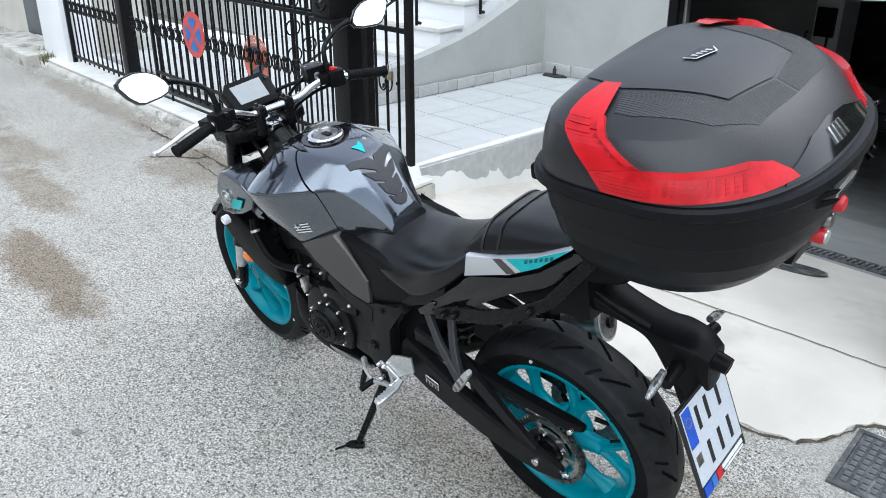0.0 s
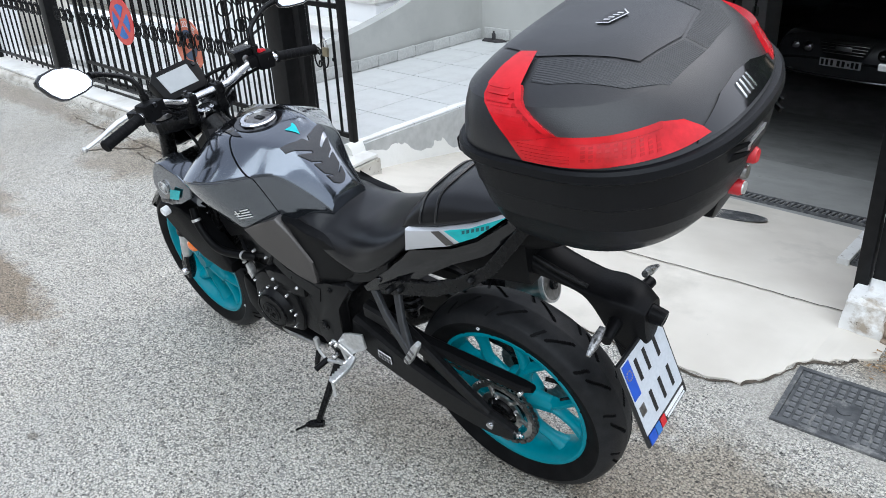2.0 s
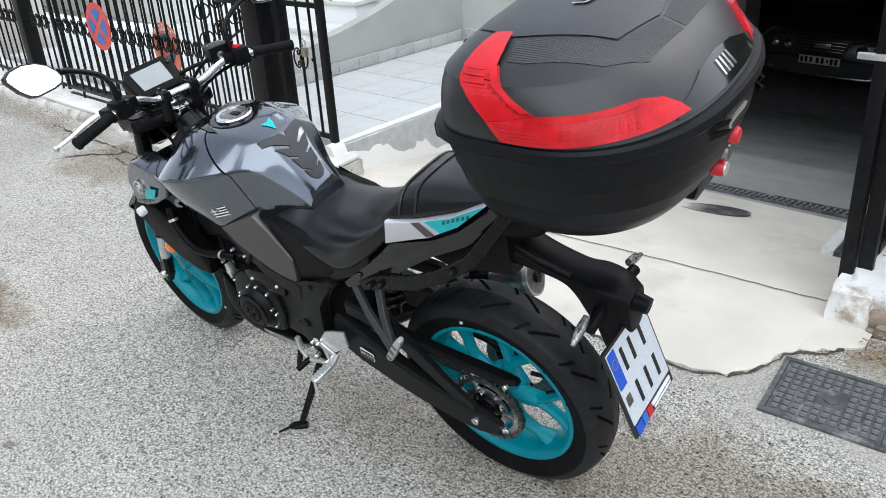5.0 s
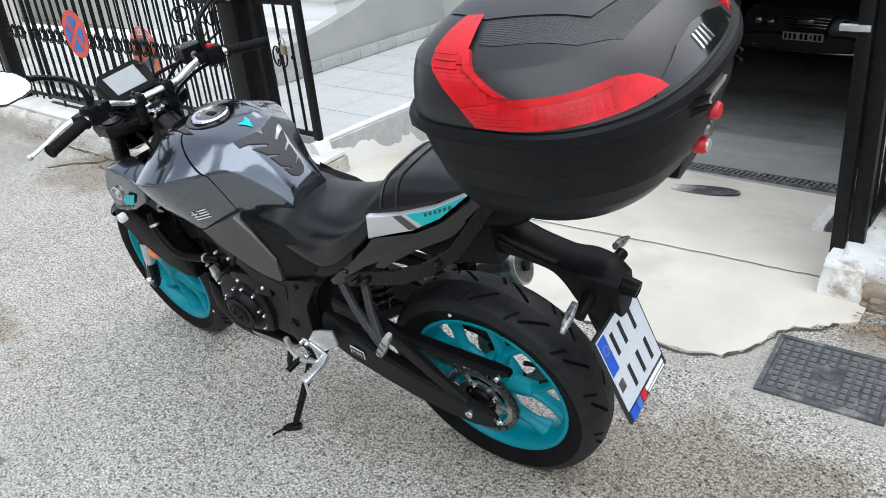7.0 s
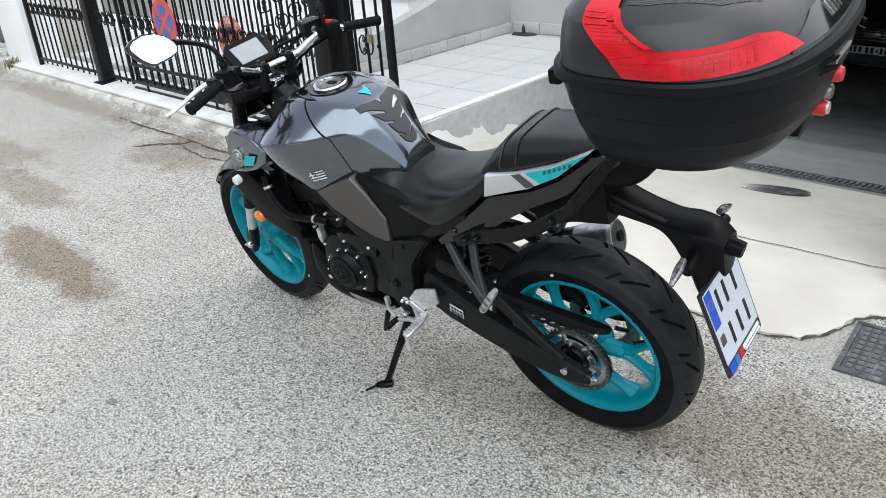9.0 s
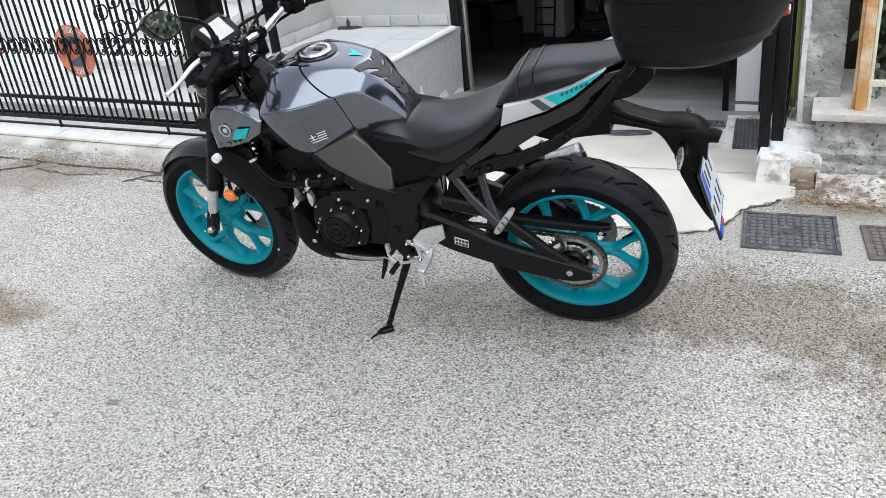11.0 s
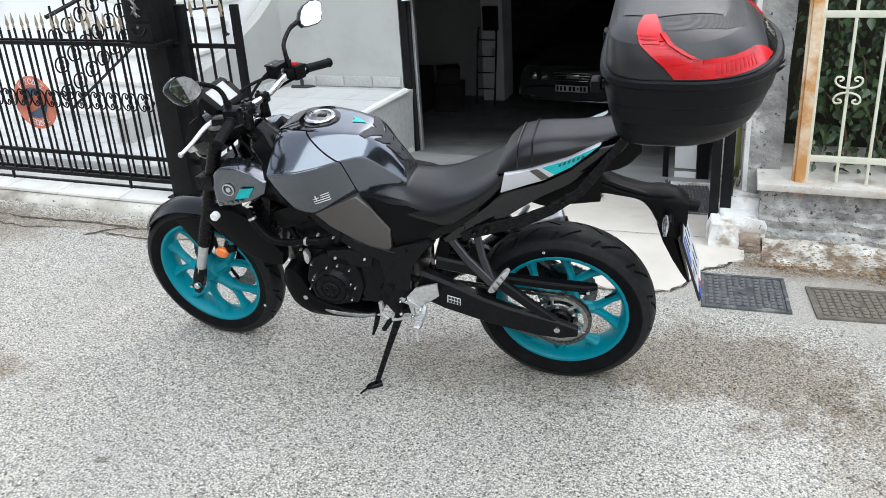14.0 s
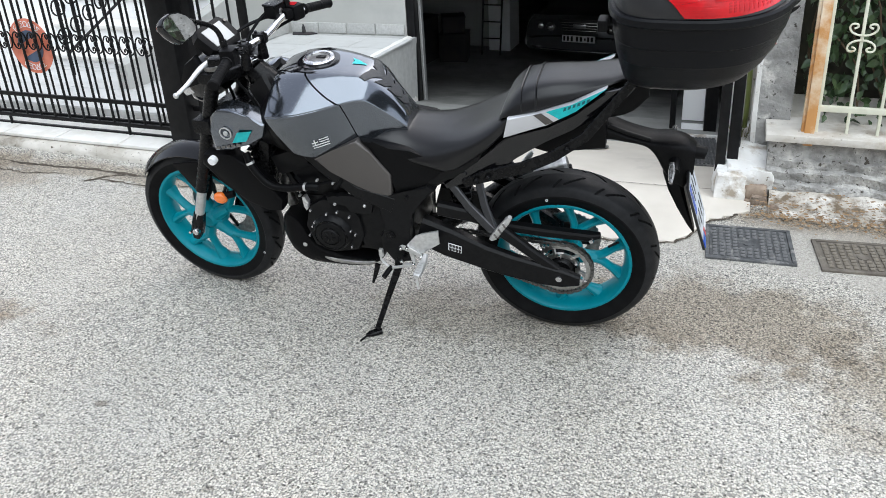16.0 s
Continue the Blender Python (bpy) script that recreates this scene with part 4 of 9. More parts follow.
def c_scroll(r0, r1, big, small, ds=0.006):
    """Upper half of a C-scroll from its back: a wide bow, then a tight curl; points (x inward, z up)."""
    x, z, th = 0.0, 0.0, math.pi / 2
    out = [(x, z)]
    for r, turn in ((r0, big), (r1, small)):
        n = max(3, int(r * turn / ds))
        for k in range(n):
            th += turn / n
            x, z = x + math.cos(th) * r * turn / n, z + math.sin(th) * r * turn / n
            out.append((x, z))
    return out


def scroll_row(t, x0, x1, z, step, y=FY):
    """Rings of two facing C-scrolls, one ring round each bar."""
    n = int((x1 - x0) / step + 0.01)
    half = c_scroll(0.050, 0.014, 2.0, 4.6)
    hw = min(step / 2 - 0.004, 0.052)
    for k in range(n):
        c = x0 + (k + 0.5) * step
        bm = B()
        for s in (1, -1):
            pts = [(c + s * (hw + px * hw / 0.086), y + 0.011, z + pz) for px, pz in half]
            low = [(a, b, 2 * z - d) for a, b, d in pts[1:]]
            add_tube(bm, low[::-1] + pts, 0.0045, 5, 1)
        add_ball(bm, (c, y + 0.008, z), (0.009, 0.008, 0.018), 8)
        for s in (1, -1):
            add_ball(bm, (c + s * step / 2, y + 0.008, z), (0.006, 0.006, 0.010), 6)
        part("scroll", bm, IRON, t, "", UP)


def rail(t, x0, x1, z, h=0.022, d=0.018, y=FY):
    bm = B()
    add_box(bm, ((x0 + x1) / 2, y, z), (x1 - x0, d, h), bevel=0.003)
    part("rail", bm, IRON, t, "", UP)


def post(name, x, y, w, z0, z1, label, d=None):
    bm = B()
    add_box(bm, (x, y, (z0 + z1) / 2), (w, d or w, z1 - z0), bevel=0.006)
    return tagged(part(name, bm, IRON, None, "", UP), label, "post", "gate posts")


def gate_leaf(label, y, z_shift, back=False):
    g = thing("gate", label, "gate", None, "gate leaves")
    for k in range(21):
        bar_at(g, 2.5275 + 0.1095 * k, 0.15 + z_shift, 0.985 + z_shift, y=y, r=0.0062 if back else 0.0076)
    for z in (0.915, 0.155) if back else (0.915, 0.285, 0.155):
        rail(g, 2.42, 4.86, z + z_shift, y=y)
    for xx in (2.44, 4.84):
        bm = B()
        add_box(bm, (xx, y, 0.53 + z_shift), (0.030, 0.022, 0.80), bevel=0.004)
        part("stile", bm, IRON, g, "", UP)
    if not back:
        scroll_row(g, 2.5275 - 0.1095 / 2, 4.78, 0.605 + z_shift, 0.1095, y)
    return g


gate = gate_leaf("black wrought-iron sliding gate with scrolls and gilt spearheads", FY, 0.0)
gate_leaf("plain second black iron gate leaf with gilt spearheads, behind the first", FY - 0.040, 0.006, True)
bm = B()
add_box(bm, (3.64, FY - 0.02, 0.098), (2.44, 0.022, 0.016), bevel=0.002)
tagged(part("gate_track", bm, IRON), "black steel ground track of the sliding gate", "track", kind="structure")
for xx in (2.76, 3.66, 4.62):
    bm = B()
    add_tube(bm, [(xx, FY, 0.16), (xx, FY, 0.088)], 0.009, 8, 1)
    part("foot", bm, IRON, gate, "", UP)
fence = thing("fence", "black wrought-iron fence with scrolls and gilt spearheads", "fence")
x = 5.42
while x < 6.62:
    bar_at(fence, x, 0.12, 0.985)
    x += 0.1095
for xx in (4.95, 5.06, 5.17):
    bar_at(fence, xx, 0.12, 0.985)
for z in (0.915, 0.155):
    rail(fence, 5.36, 6.66, z)
    rail(fence, 4.88, 5.26, z)
scroll_row(fence, 5.365, 6.58, 0.605, 0.1095)
scroll_row(fence, 4.895, 5.225, 0.605, 0.1095)
bm = B()
add_box(bm, (6.66, FY, 0.55), (0.035, 0.035, 1.0), bevel=0.004)
part("end_stile", bm, IRON, fence, "", UP)
p1 = post("gate_post", 5.32, FY, 0.10, 0.085, 1.20, "square black steel gate post on the plinth")
p2 = post("gate_post", 2.345, FY, 0.135, 0.085, 1.75, "thick square black steel gate post carrying a letter box")
for p, xx, w in ((p1, 5.32, 0.16), (p2, 2.345, 0.18)):
    bm = B()
    add_box(bm, (xx, FY, 0.097), (w, w, 0.012), bevel=0.002)
    part("base_plate", bm, IRON, p, "", UP)
# fixed narrow panel beside the driveway
pan = thing("small_gate", "narrow black iron gate panel with scrolls beside the driveway", "gate")
for xx in (1.955, 2.045, 2.135):
    bar_at(pan, xx, 0.28, 1.06)
bm = B()
add_box(bm, (1.872, FY, 0.69), (0.040, 0.030, 0.86), bevel=0.004)
part("stile", bm, IRON, pan, "", UP)
bm = B()
add_box(bm, (2.20, FY, 0.60), (0.050, 0.045, 1.04), bevel=0.004)
part("stile", bm, IRON, pan, "", UP)
for z in (0.915, 0.285):
    rail(pan, 1.86, 2.28, z, 0.024)
scroll_row(pan, 1.96, 2.14, 0.66, 0.17)
lock = thing("padlock", "small brass padlock hanging on the gate panel", "padlock")
bm = B()
add_box(bm, (1.985, -1.03, 0.70), (0.035, 0.018, 0.045), bevel=0.005)
part("body", bm, BRASS, lock, "", UP)
bm = B()
add_tube(bm, [(1.973, -1.03, 0.72), (1.973, -1.03, 0.75), (1.985, -1.03, 0.765), (1.997, -1.03, 0.75), (1.997, -1.03, 0.72)], 0.004, 8, 4)
part("shackle", bm, CHROME, lock, "", UP)
# letter box
lb = thing("letter_box", "ornate black cast letter box on the gate post", "letter box")
LX, LY = 2.325, -0.935


def lbox(name, c, s, mat, label="", bevel=0.005):
    bm = B()
    add_box(bm, (LX + c[0], LY + c[1], c[2]), s, bevel=bevel)
    return part(name, bm, mat, lb, label, UP)


lbox("body", (0, 0, 1.08), (0.165, 0.11, 0.27), IRON, bevel=0.008)
lbox("base", (0, 0.005, 0.945), (0.205, 0.13, 0.022), IRON)
lbox("upper_frame", (0, 0.056, 1.135), (0.155, 0.010, 0.14), IRON)
lbox("lower_door", (0, 0.056, 1.010), (0.155, 0.012, 0.085), IRON)
lbox("slot", (0, 0.060, 1.240), (0.12, 0.012, 0.022), INK)
lbox("slot_flap", (0, 0.058, 1.244), (0.15, 0.014, 0.044), STEEL_DARK, "dull metal flap over the slot")
bm = B()
rings = []
for k in range(9):
    a = math.pi * k / 8
    rings.append([Vector((LX - 0.100 * math.cos(a), LY + d, 1.212 + 0.075 * math.sin(a) + dz)) for d, dz in ((-0.06, 0), (0.068, 0), (0.068, -0.014), (-0.06, -0.014))])
add_loft(bm, rings)
part("roof", bm, IRON, lb, "curved cast roof", UP)
bm = B()
for k in range(5):
    add_ball(bm, (LX - 0.028 + 0.014 * k, LY + 0.070, 1.268 + 0.022 * math.sin(k * 0.8)), (0.010, 0.006, 0.012), 8)
part("roof_ornament", bm, STEEL_DARK, lb, "", UP)
bm = B()
q = [(-0.012, 1.085), (0.004, 1.11), (-0.008, 1.135), (0.006, 1.16), (0.0, 1.185)]
add_tube(bm, [(LX + a, LY + 0.064, z) for a, z in q], [0.006, 0.009, 0.008, 0.009, 0.006], 8, 5)
for a, z, b, y in ((-0.004, 1.16, -0.030, 1.172), (0.0, 1.15, 0.028, 1.165), (-0.006, 1.125, -0.030, 1.120), (0.004, 1.11, 0.026, 1.098), (-0.010, 1.09, -0.026, 1.085), (0.0, 1.11, 0.020, 1.135)):
    add_tube(bm, [(LX + a, LY + 0.064, z), (LX + (a + b) / 2, LY + 0.066, (z + y) / 2 + 0.006), (LX + b, LY + 0.064, y)], [0.005, 0.004, 0.003], 6, 3)
part("relief", bm, STEEL_DARK, lb, "cast relief ornament", UP)
bm = B()
add_tube(bm, [(LX - 0.045, LY + 0.064, 1.025), (LX - 0.02, LY + 0.066, 0.998), (LX + 0.02, LY + 0.066, 0.998), (LX + 0.045, LY + 0.064, 1.025)], 0.005, 6, 4)
part("door_ornament", bm, IRON, lb, "", UP)
bm = B()
add_lathe(bm, [(0, 0.006), (0.007, 0.006), (0.009, 0), (0, 0)], 14, (LX, LY + 0.063, 1.035), "y")
part("lock", bm, STEEL_DARK, lb, "", UP)


# ---- round signs on the gate ----
def disc(bm, c, r0, r1, y0, y1, n=48, a0=0.0, a1=2 * math.pi):
    pts = []
    k = n
    full = abs(a1 - a0) > 6.2
    ang = [a0 + (a1 - a0) * i / (k if full else k - 1) for i in range(k)]
    if r0 <= 0:
        add_plate(bm, [(c[0] + r1 * math.cos(a), c[1] + r1 * math.sin(a)) for a in ang], y0, y1)
    else:
        lo = [[bm.verts.new((c[0] + r * math.cos(a), y, c[1] + r * math.sin(a))) for a in ang] for r in (r0, r1) for y in (y0, y1)]
        for i in range(k if full else k - 1):
            j = (i + 1) % k
            for p, q in ((0, 1), (1, 3), (3, 2), (2, 0)):
                bm.faces.new((lo[p][i], lo[p][j], lo[q][j], lo[q][i]))
    return bm


SX, SZ = 4.10, 0.645
s1 = thing("no_stopping_sign", "round red and blue no-stopping sign fixed to the gate", "sign", None, "round signs on the gate")
part("disc", disc(B(), (SX, SZ), 0, 0.152, FY + 0.022, FY + 0.028), SIGN_RED, s1, "", UP)
for k in range(4):
    a = k * math.pi / 2
    bm = B()
    pts = [(SX + 0.112 * math.cos(a + t) * 1.0, SZ + 0.112 * math.sin(a + t)) for t in (-0.56, -0.38, -0.19, 0, 0.19, 0.38, 0.56)]
    pts.append((SX + 0.027 * math.cos(a), SZ + 0.027 * math.sin(a)))
    add_plate(bm, pts, FY + 0.0285, FY + 0.0305)
    part("blue_field", bm, SIGN_BLUE, s1, "", UP)
SX2, SZ2 = 3.36, 0.568
s2 = thing("entrance_sign", "sun-faded round no-parking sign lettered entrance and exit behind the bars", "sign", None, "round signs on the gate")
part("disc", disc(B(), (SX2, SZ2), 0, 0.155, FY - 0.0205, FY - 0.0165), SIGN_ORANGE, s2, "", UP)
part("blue_field", disc(B(), (SX2, SZ2), 0, 0.090, FY - 0.0160, FY - 0.0145), FADED_BLUE, s2, "", UP)
bm = B()
add_box(bm, (SX2, FY - 0.0135, SZ2), (0.19, 0.002, 0.072), Matrix.Rotation(radians(24), 4, "Y"))
part("slash", bm, SIGN_ORANGE, s2, "", UP)


def lettering(t, words, c, r, start, size, mat, flip):
    """Letters set along an arc of a sign, facing the street."""
    for k, ch in enumerate(words):
        cu = bpy.data.curves.new("letter", "FONT")
        cu.body, cu.size, cu.align_x, cu.extrude = ch, size, "CENTER", 0.0006
        cu.align_y = "CENTER"
        ob = new("letter", cu)
        a = start - k * (0.235 if not flip else -0.235)
        # seen from the street, +x is to the left
        p = Vector((c[0] - r * math.cos(a), FY - 0.0145, c[1] + r * math.sin(a)))
        tilt = a - math.pi / 2 if not flip else a + math.pi / 2
        ob.parent = t
        ob.matrix_basis = UP @ Matrix.Translation(p) @ Matrix.Rotation(math.pi, 4, "Z") @ Matrix.Rotation(math.pi / 2, 4, "X") @ Matrix.Rotation(tilt, 4, "Z")
        cu.materials.append(mat)


lettering(s2, "ΕΙΣΟΔΟΣ", (SX2, SZ2), 0.122, math.pi / 2 + 0.235 * 3, 0.046, WHITE, False)
lettering(s2, "ΕΞΟΔΟΣ", (SX2, SZ2), 0.122, -math.pi / 2 - 0.235 * 2.5, 0.046, WHITE, True)

# ---- ornate stair railing on the sweeping wall ----
rl = thing("stair_railing", "ornate black iron stair railing with curled scrolls", "railing")
RX = 3.42


def rail_bar(name, pts, r=0.009):
    bm = B()
    add_tube(bm, pts, r, 6, 1)
    part(name, bm, IRON, rl, "", UP)


def curl_pair(y, z, h, w):
    """Two S-scrolls, one on each side of an upright."""
    bm = B()
    up = c_scroll(h * 0.30, h * 0.10, 2.4, 4.4, 0.010)
    for s in (1, -1):
        pts = [(RX + 0.004, y + s * (w + px * w / (h * 0.45)), z + pz) for px, pz in up]
        low = [(a, b, 2 * z - d) for a, b, d in pts[1:]]
        add_tube(bm, low[::-1] + pts, 0.0055, 5, 1)
    part("scrollwork", bm, IRON, rl, "", UP)


for y in (-2.46, -3.13):
    rail_bar("post", [(RX, y, 0.60), (RX, y, 1.70)], 0.012)
    rail_bar("foot", [(RX, y, 0.62), (RX, y - 0.04, 0.61)], 0.012)
rail_bar("rail", [(RX, -2.46, 0.885), (RX, -3.13, 0.835)])
rail_bar("rail", [(RX, -2.46, 0.885), (RX, -2.38, 0.85), (RX, -1.40, 0.45)])
rail_bar("handrail", [(RX, -1.36, 1.01), (RX, -1.75, 1.10), (RX, -2.46, 1.62), (RX, -3.13, 1.70)], 0.014)
for k in range(5):
    y = -2.57 - k * 0.112
    rail_bar("upright", [(RX, y, 0.865), (RX, y, 1.65)], 0.007)
    curl_pair(y, 1.12, 0.15, 0.050)
for k in range(9):
    y = -1.40 - k * 0.118
    zb = 0.45 + 0.408 * (-1.40 - y)
    rail_bar("upright", [(RX, y, zb - (0.14 if k == 0 else 0)), (RX, y, zb + 0.62)], 0.007)
    for j in range(3):
        curl_pair(y, zb + 0.10 + 0.17 * j, 0.16, 0.052)

# ---- motorcycle: x ahead, y to its left, z up from the rear tyre's foot; leaning on its side stand ----
BIKE = thing("motorcycle", "dark grey naked motorcycle with teal wheels, leaning on its side stand", "motorcycle",
             pose(0, -0.053, 0, 0, 0, 4) @ pose(0, 0, 0, -10, 0, 0))
AX_R, AX_F, R_R, R_F = Vector((0.010, 0, 0.300)), Vector((1.340, 0, 0.311)), 0.305, 0.291
# the steered front: turned a little to the right about the raked head
HEAD = Vector((1.02, 0, 0.97))
STEER = Matrix.Translation(HEAD) @ Matrix.Rotation(radians(-5.5), 4, Vector((-0.385, 0, 0.923))) @ Matrix.Translation(-HEAD)


def rim_mesh(bm, c, lip, half, barrel):
    prof = [(lip, half), (lip + 0.004, half - 0.004), (lip - 0.004, half - 0.010), (lip - 0.012, half - 0.018), (barrel + 0.008, 0.0),
            (lip - 0.012, -half + 0.018), (lip - 0.004, -half + 0.010), (lip + 0.004, -half + 0.004), (lip, -half),
            (lip - 0.008, -half), (lip - 0.014, -half + 0.006), (barrel, -half + 0.03), (barrel - 0.004, 0), (barrel, half - 0.03), (lip - 0.014, half - 0.006), (lip - 0.008, half)]
    return add_lathe(bm, prof, 72, c, "y", closed=True)


def spoke_mesh(bm, c, barrel, hub, turn):
    """One Y-shaped spoke: a broad stem that forks in two towards the rim."""
    def at(r, a, h):
        a += turn
        return Vector(c) + Vector((r * math.cos(a), h, r * math.sin(a)))
    fork = hub + 0.052
    add_tube(bm, [at(hub * 0.7, 0, 0.014), at(hub + 0.02, 0, 0.013), at(fork, 0, 0.010)], [0.026, 0.0205, 0.0190], 10, 3, flat=1.25, side=(-math.sin(turn), 0, math.cos(turn)))
    for s in (-1, 1):
        pts = [at(fork - 0.014, 0.03 * s, 0.011), at(fork + 0.016, 0.115 * s, 0.009), at(barrel - 0.035, 0.255 * s, 0.005), at(barrel + 0.004, 0.345 * s, 0.0)]
        add_tube(bm, pts, [0.0145, 0.0130, 0.0130, 0.0215], 10, 4, flat=1.3, side=(-math.sin(turn), 0, math.cos(turn)))
    return bm


def tyre_mesh(name, c, R, half, lip, rim_half, pitch):
    """Tyre with slanted tread grooves cut into the crown."""
    prof = curve_through([(lip - 0.004, rim_half - 0.004, 0), (lip + 0.012, rim_half + 0.004, 0), (lip + 0.036, half - 0.001, 0), (R - 0.036, half - 0.002, 0), (R - 0.016, half * 0.80, 0),
                          (R - 0.005, half * 0.46, 0), (R, 0, 0)], 10)
    half_p = [(q.x, q.y) for q in prof]
    full = half_p + [(r, -h) for r, h in reversed(half_p[:-1])]
    n, k = 900, len(full)
    th = np.arange(n) * 2 * np.pi / n
    r = np.array([q[0] for q in full])[None, :].repeat(n, 0)
    h = np.array([q[1] for q in full])[None, :].repeat(n, 0)
    T = th[:, None].repeat(k, 1)
    s = np.abs(h) / half
    depth = np.zeros_like(r)
    for side, phase in ((1, 0.0), (-1, 0.5)):
        a = ((T / (2 * np.pi) * pitch + phase + s * 0.80) % 1.0) * (2 * np.pi * R / pitch)
        on = (np.sign(h + 1e-9) == side) & (s > 0.10) & (s < 0.66) & (a < 0.0085)
        depth[on] = 0.006
        b = ((T / (2 * np.pi) * pitch + phase + 0.45 + s * 0.40) % 1.0) * (2 * np.pi * R / pitch)
        on = (np.sign(h + 1e-9) == side) & (s > 0.40) & (s < 0.78) & (b < 0.0065)
        depth[on] = 0.004
    r = r - depth
    pts = np.stack([c[0] + r * np.cos(T), c[1] + h, c[2] + r * np.sin(T)], -1).reshape(-1, 3)
    idx = np.arange(n * k).reshape(n, k)
    nxt = np.roll(idx, -1, 0)
    faces = np.stack([idx[:, :-1], idx[:, 1:], nxt[:, 1:], nxt[:, :-1]], -1).reshape(-1, 4)
    me = bpy.data.meshes.new(name)
    me.from_pydata(pts.tolist(), [], faces.tolist())
    me.materials.append(RUBBER)
    me.materials.append(TREAD)
    d4 = depth.reshape(-1)[faces].max(1)
    r4 = r.reshape(-1)[faces].mean(1)
    me.polygons.foreach_set("material_index", ((d4 < 0.001) & (r4 > R - 0.040)).astype(np.int32))
    me.shade_smooth()
    me.set_sharp_from_angle(angle=radians(50))
    return me


def wheel(c, R, half, lip, rim_half, barrel, hub, pitch, m, turn):
    w = part("wheel", rim_mesh(B(), c, lip, rim_half, barrel), TEAL, BIKE, "glossy teal cast wheel rim", m)
    bm = B()
    add_lathe(bm, [(0.0, 0.05), (0.024, 0.05), (0.03, 0.042), (hub, 0.026), (hub + 0.004, 0.0), (hub, -0.026), (0.03, -0.042), (0.024, -0.05), (0.0, -0.05)], 32, c)
    part("hub", bm, TEAL, w, "", m)
    for i in range(5):
        part("spoke", spoke_mesh(B(), c, barrel, hub, turn + i * 2 * math.pi / 5), TEAL, w, "", m)
    t = new("tyre", tyre_mesh("tyre", c, R, half, lip, rim_half, pitch))
    t.data.transform(m)
    t.parent = w
    tagged(t, "black rubber tyre with slanted tread grooves")
    bm = B()
    d = Vector(c) + Vector((math.cos(turn + 2.1) * (barrel - 0.01), rim_half * 0.3, math.sin(turn + 2.1) * (barrel - 0.01)))
    add_tube(bm, [d, d + Vector((-math.cos(turn + 2.1), 0.4, -math.sin(turn + 2.1))) * 0.035], 0.004, 8, 1)
    part("valve", bm, BLACK_METAL, w, "", m)
    return w


def ring_plate(bm, c, r_in, r_out, y0, y1, teeth=0, tooth=0.006, n=64, holes=0):
    """Flat ring, toothed if asked; thin bridges between round holes."""
    k = teeth * 4 if teeth else n
    o = []
    for i in range(k):
        a = 2 * math.pi * i / k
        ro = r_out if not teeth or i % 4 < 2 else r_out - tooth
        o.append((a, ro))
    loops = []
    for y in (y0, y1):
        loops.append(([bm.verts.new((c[0] + r * math.cos(a), y, c[2] + r * math.sin(a))) for a, r in o], [bm.verts.new((c[0] + r_in * math.cos(a), y, c[2] + r_in * math.sin(a))) for a, r in o]))
    (o0, i0), (o1, i1) = loops
    for i in range(k):
        j = (i + 1) % k
        for q in ((o0[i], o0[j], o1[j], o1[i]), (i0[j], i0[i], i1[i], i1[j]), (o0[j], o0[i], i0[i], i0[j]), (o1[i], o1[j], i1[j], i1[i])):
            bm.faces.new(q)
    return bm


ID = Matrix()
wheel_r = wheel(AX_R, R_R, 0.071, 0.221, 0.054, 0.197, 0.055, 14, ID, radians(38))
wheel_f = wheel(AX_F, R_F, 0.056, 0.216, 0.044, 0.194, 0.048, 16, STEER, 0.1)
for w, ax, side, rr, m in ((wheel_r, AX_R, -1, 0.110, ID), (wheel_f, AX_F, -1, 0.149, STEER)):
    disc = part("brake_disc", ring_plate(B(), ax, rr * 0.62, rr, side * 0.070, side * 0.074, 40, 0.003), STEEL_DARK, w, "drilled steel brake disc", m)
    for i in range(6):
        bm = B()
        a = i * math.pi / 3
        add_tube(bm, [ax + Vector((0.04 * math.cos(a), side * 0.055, 0.04 * math.sin(a))), ax + Vector((rr * 0.66 * math.cos(a + 0.2), side * 0.072, rr * 0.66 * math.sin(a + 0.2)))], 0.007, 6, 1)
        part("carrier_arm", bm, BLACK_METAL, disc, "", m)

# tread wear dots on the sidewall
for ax, m, w, a, rr, h in ((AX_R, ID, wheel_r, 1.37, 0.252, 0.0705), (AX_F, STEER, wheel_f, 3.55, 0.250, 0.0555)):
    bm = B()
    ring_plate(bm, (ax[0] + rr * math.cos(a), 0, ax[2] + rr * math.sin(a)), 0.0030, 0.0045, h - 0.002, h + 0.001, n=16)
    part("tyre_mark", bm, WHITE, w, "small printed white ring", m)

# ---- final drive ----
sprocket = part("sprocket", ring_plate(B(), AX_R, 0.080, 0.100, 0.088, 0.095, 43, 0.008), STEEL_WORN, BIKE, "worn steel rear sprocket with lightening slots")
for i in range(6):
    a = i * 2 * math.pi / 6 + 0.1
    bm = B()
    loft_arm = [AX_R + Vector((r * math.cos(a + t), 0.0915, r * math.sin(a + t))) for r, t in ((0.054, 0.0), (0.068, 0.08), (0.084, 0.12))]
    add_tube(bm, loft_arm, [0.008, 0.006, 0.008], 6, 3)
    part("sprocket_arm", bm, STEEL_WORN, sprocket)
bm = B()
ring_plate(bm, AX_R, 0.046, 0.062, 0.089, 0.096, n=48)
part("sprocket_ring", bm, STEEL_WORN, sprocket)
bm = B()
add_lathe(bm, [(0.0, 0.10), (0.03, 0.10), (0.036, 0.092), (0.052, 0.086), (0.056, 0.06), (0.0, 0.06)], 40, AX_R)
part("sprocket_carrier", bm, BLACK_METAL, sprocket)
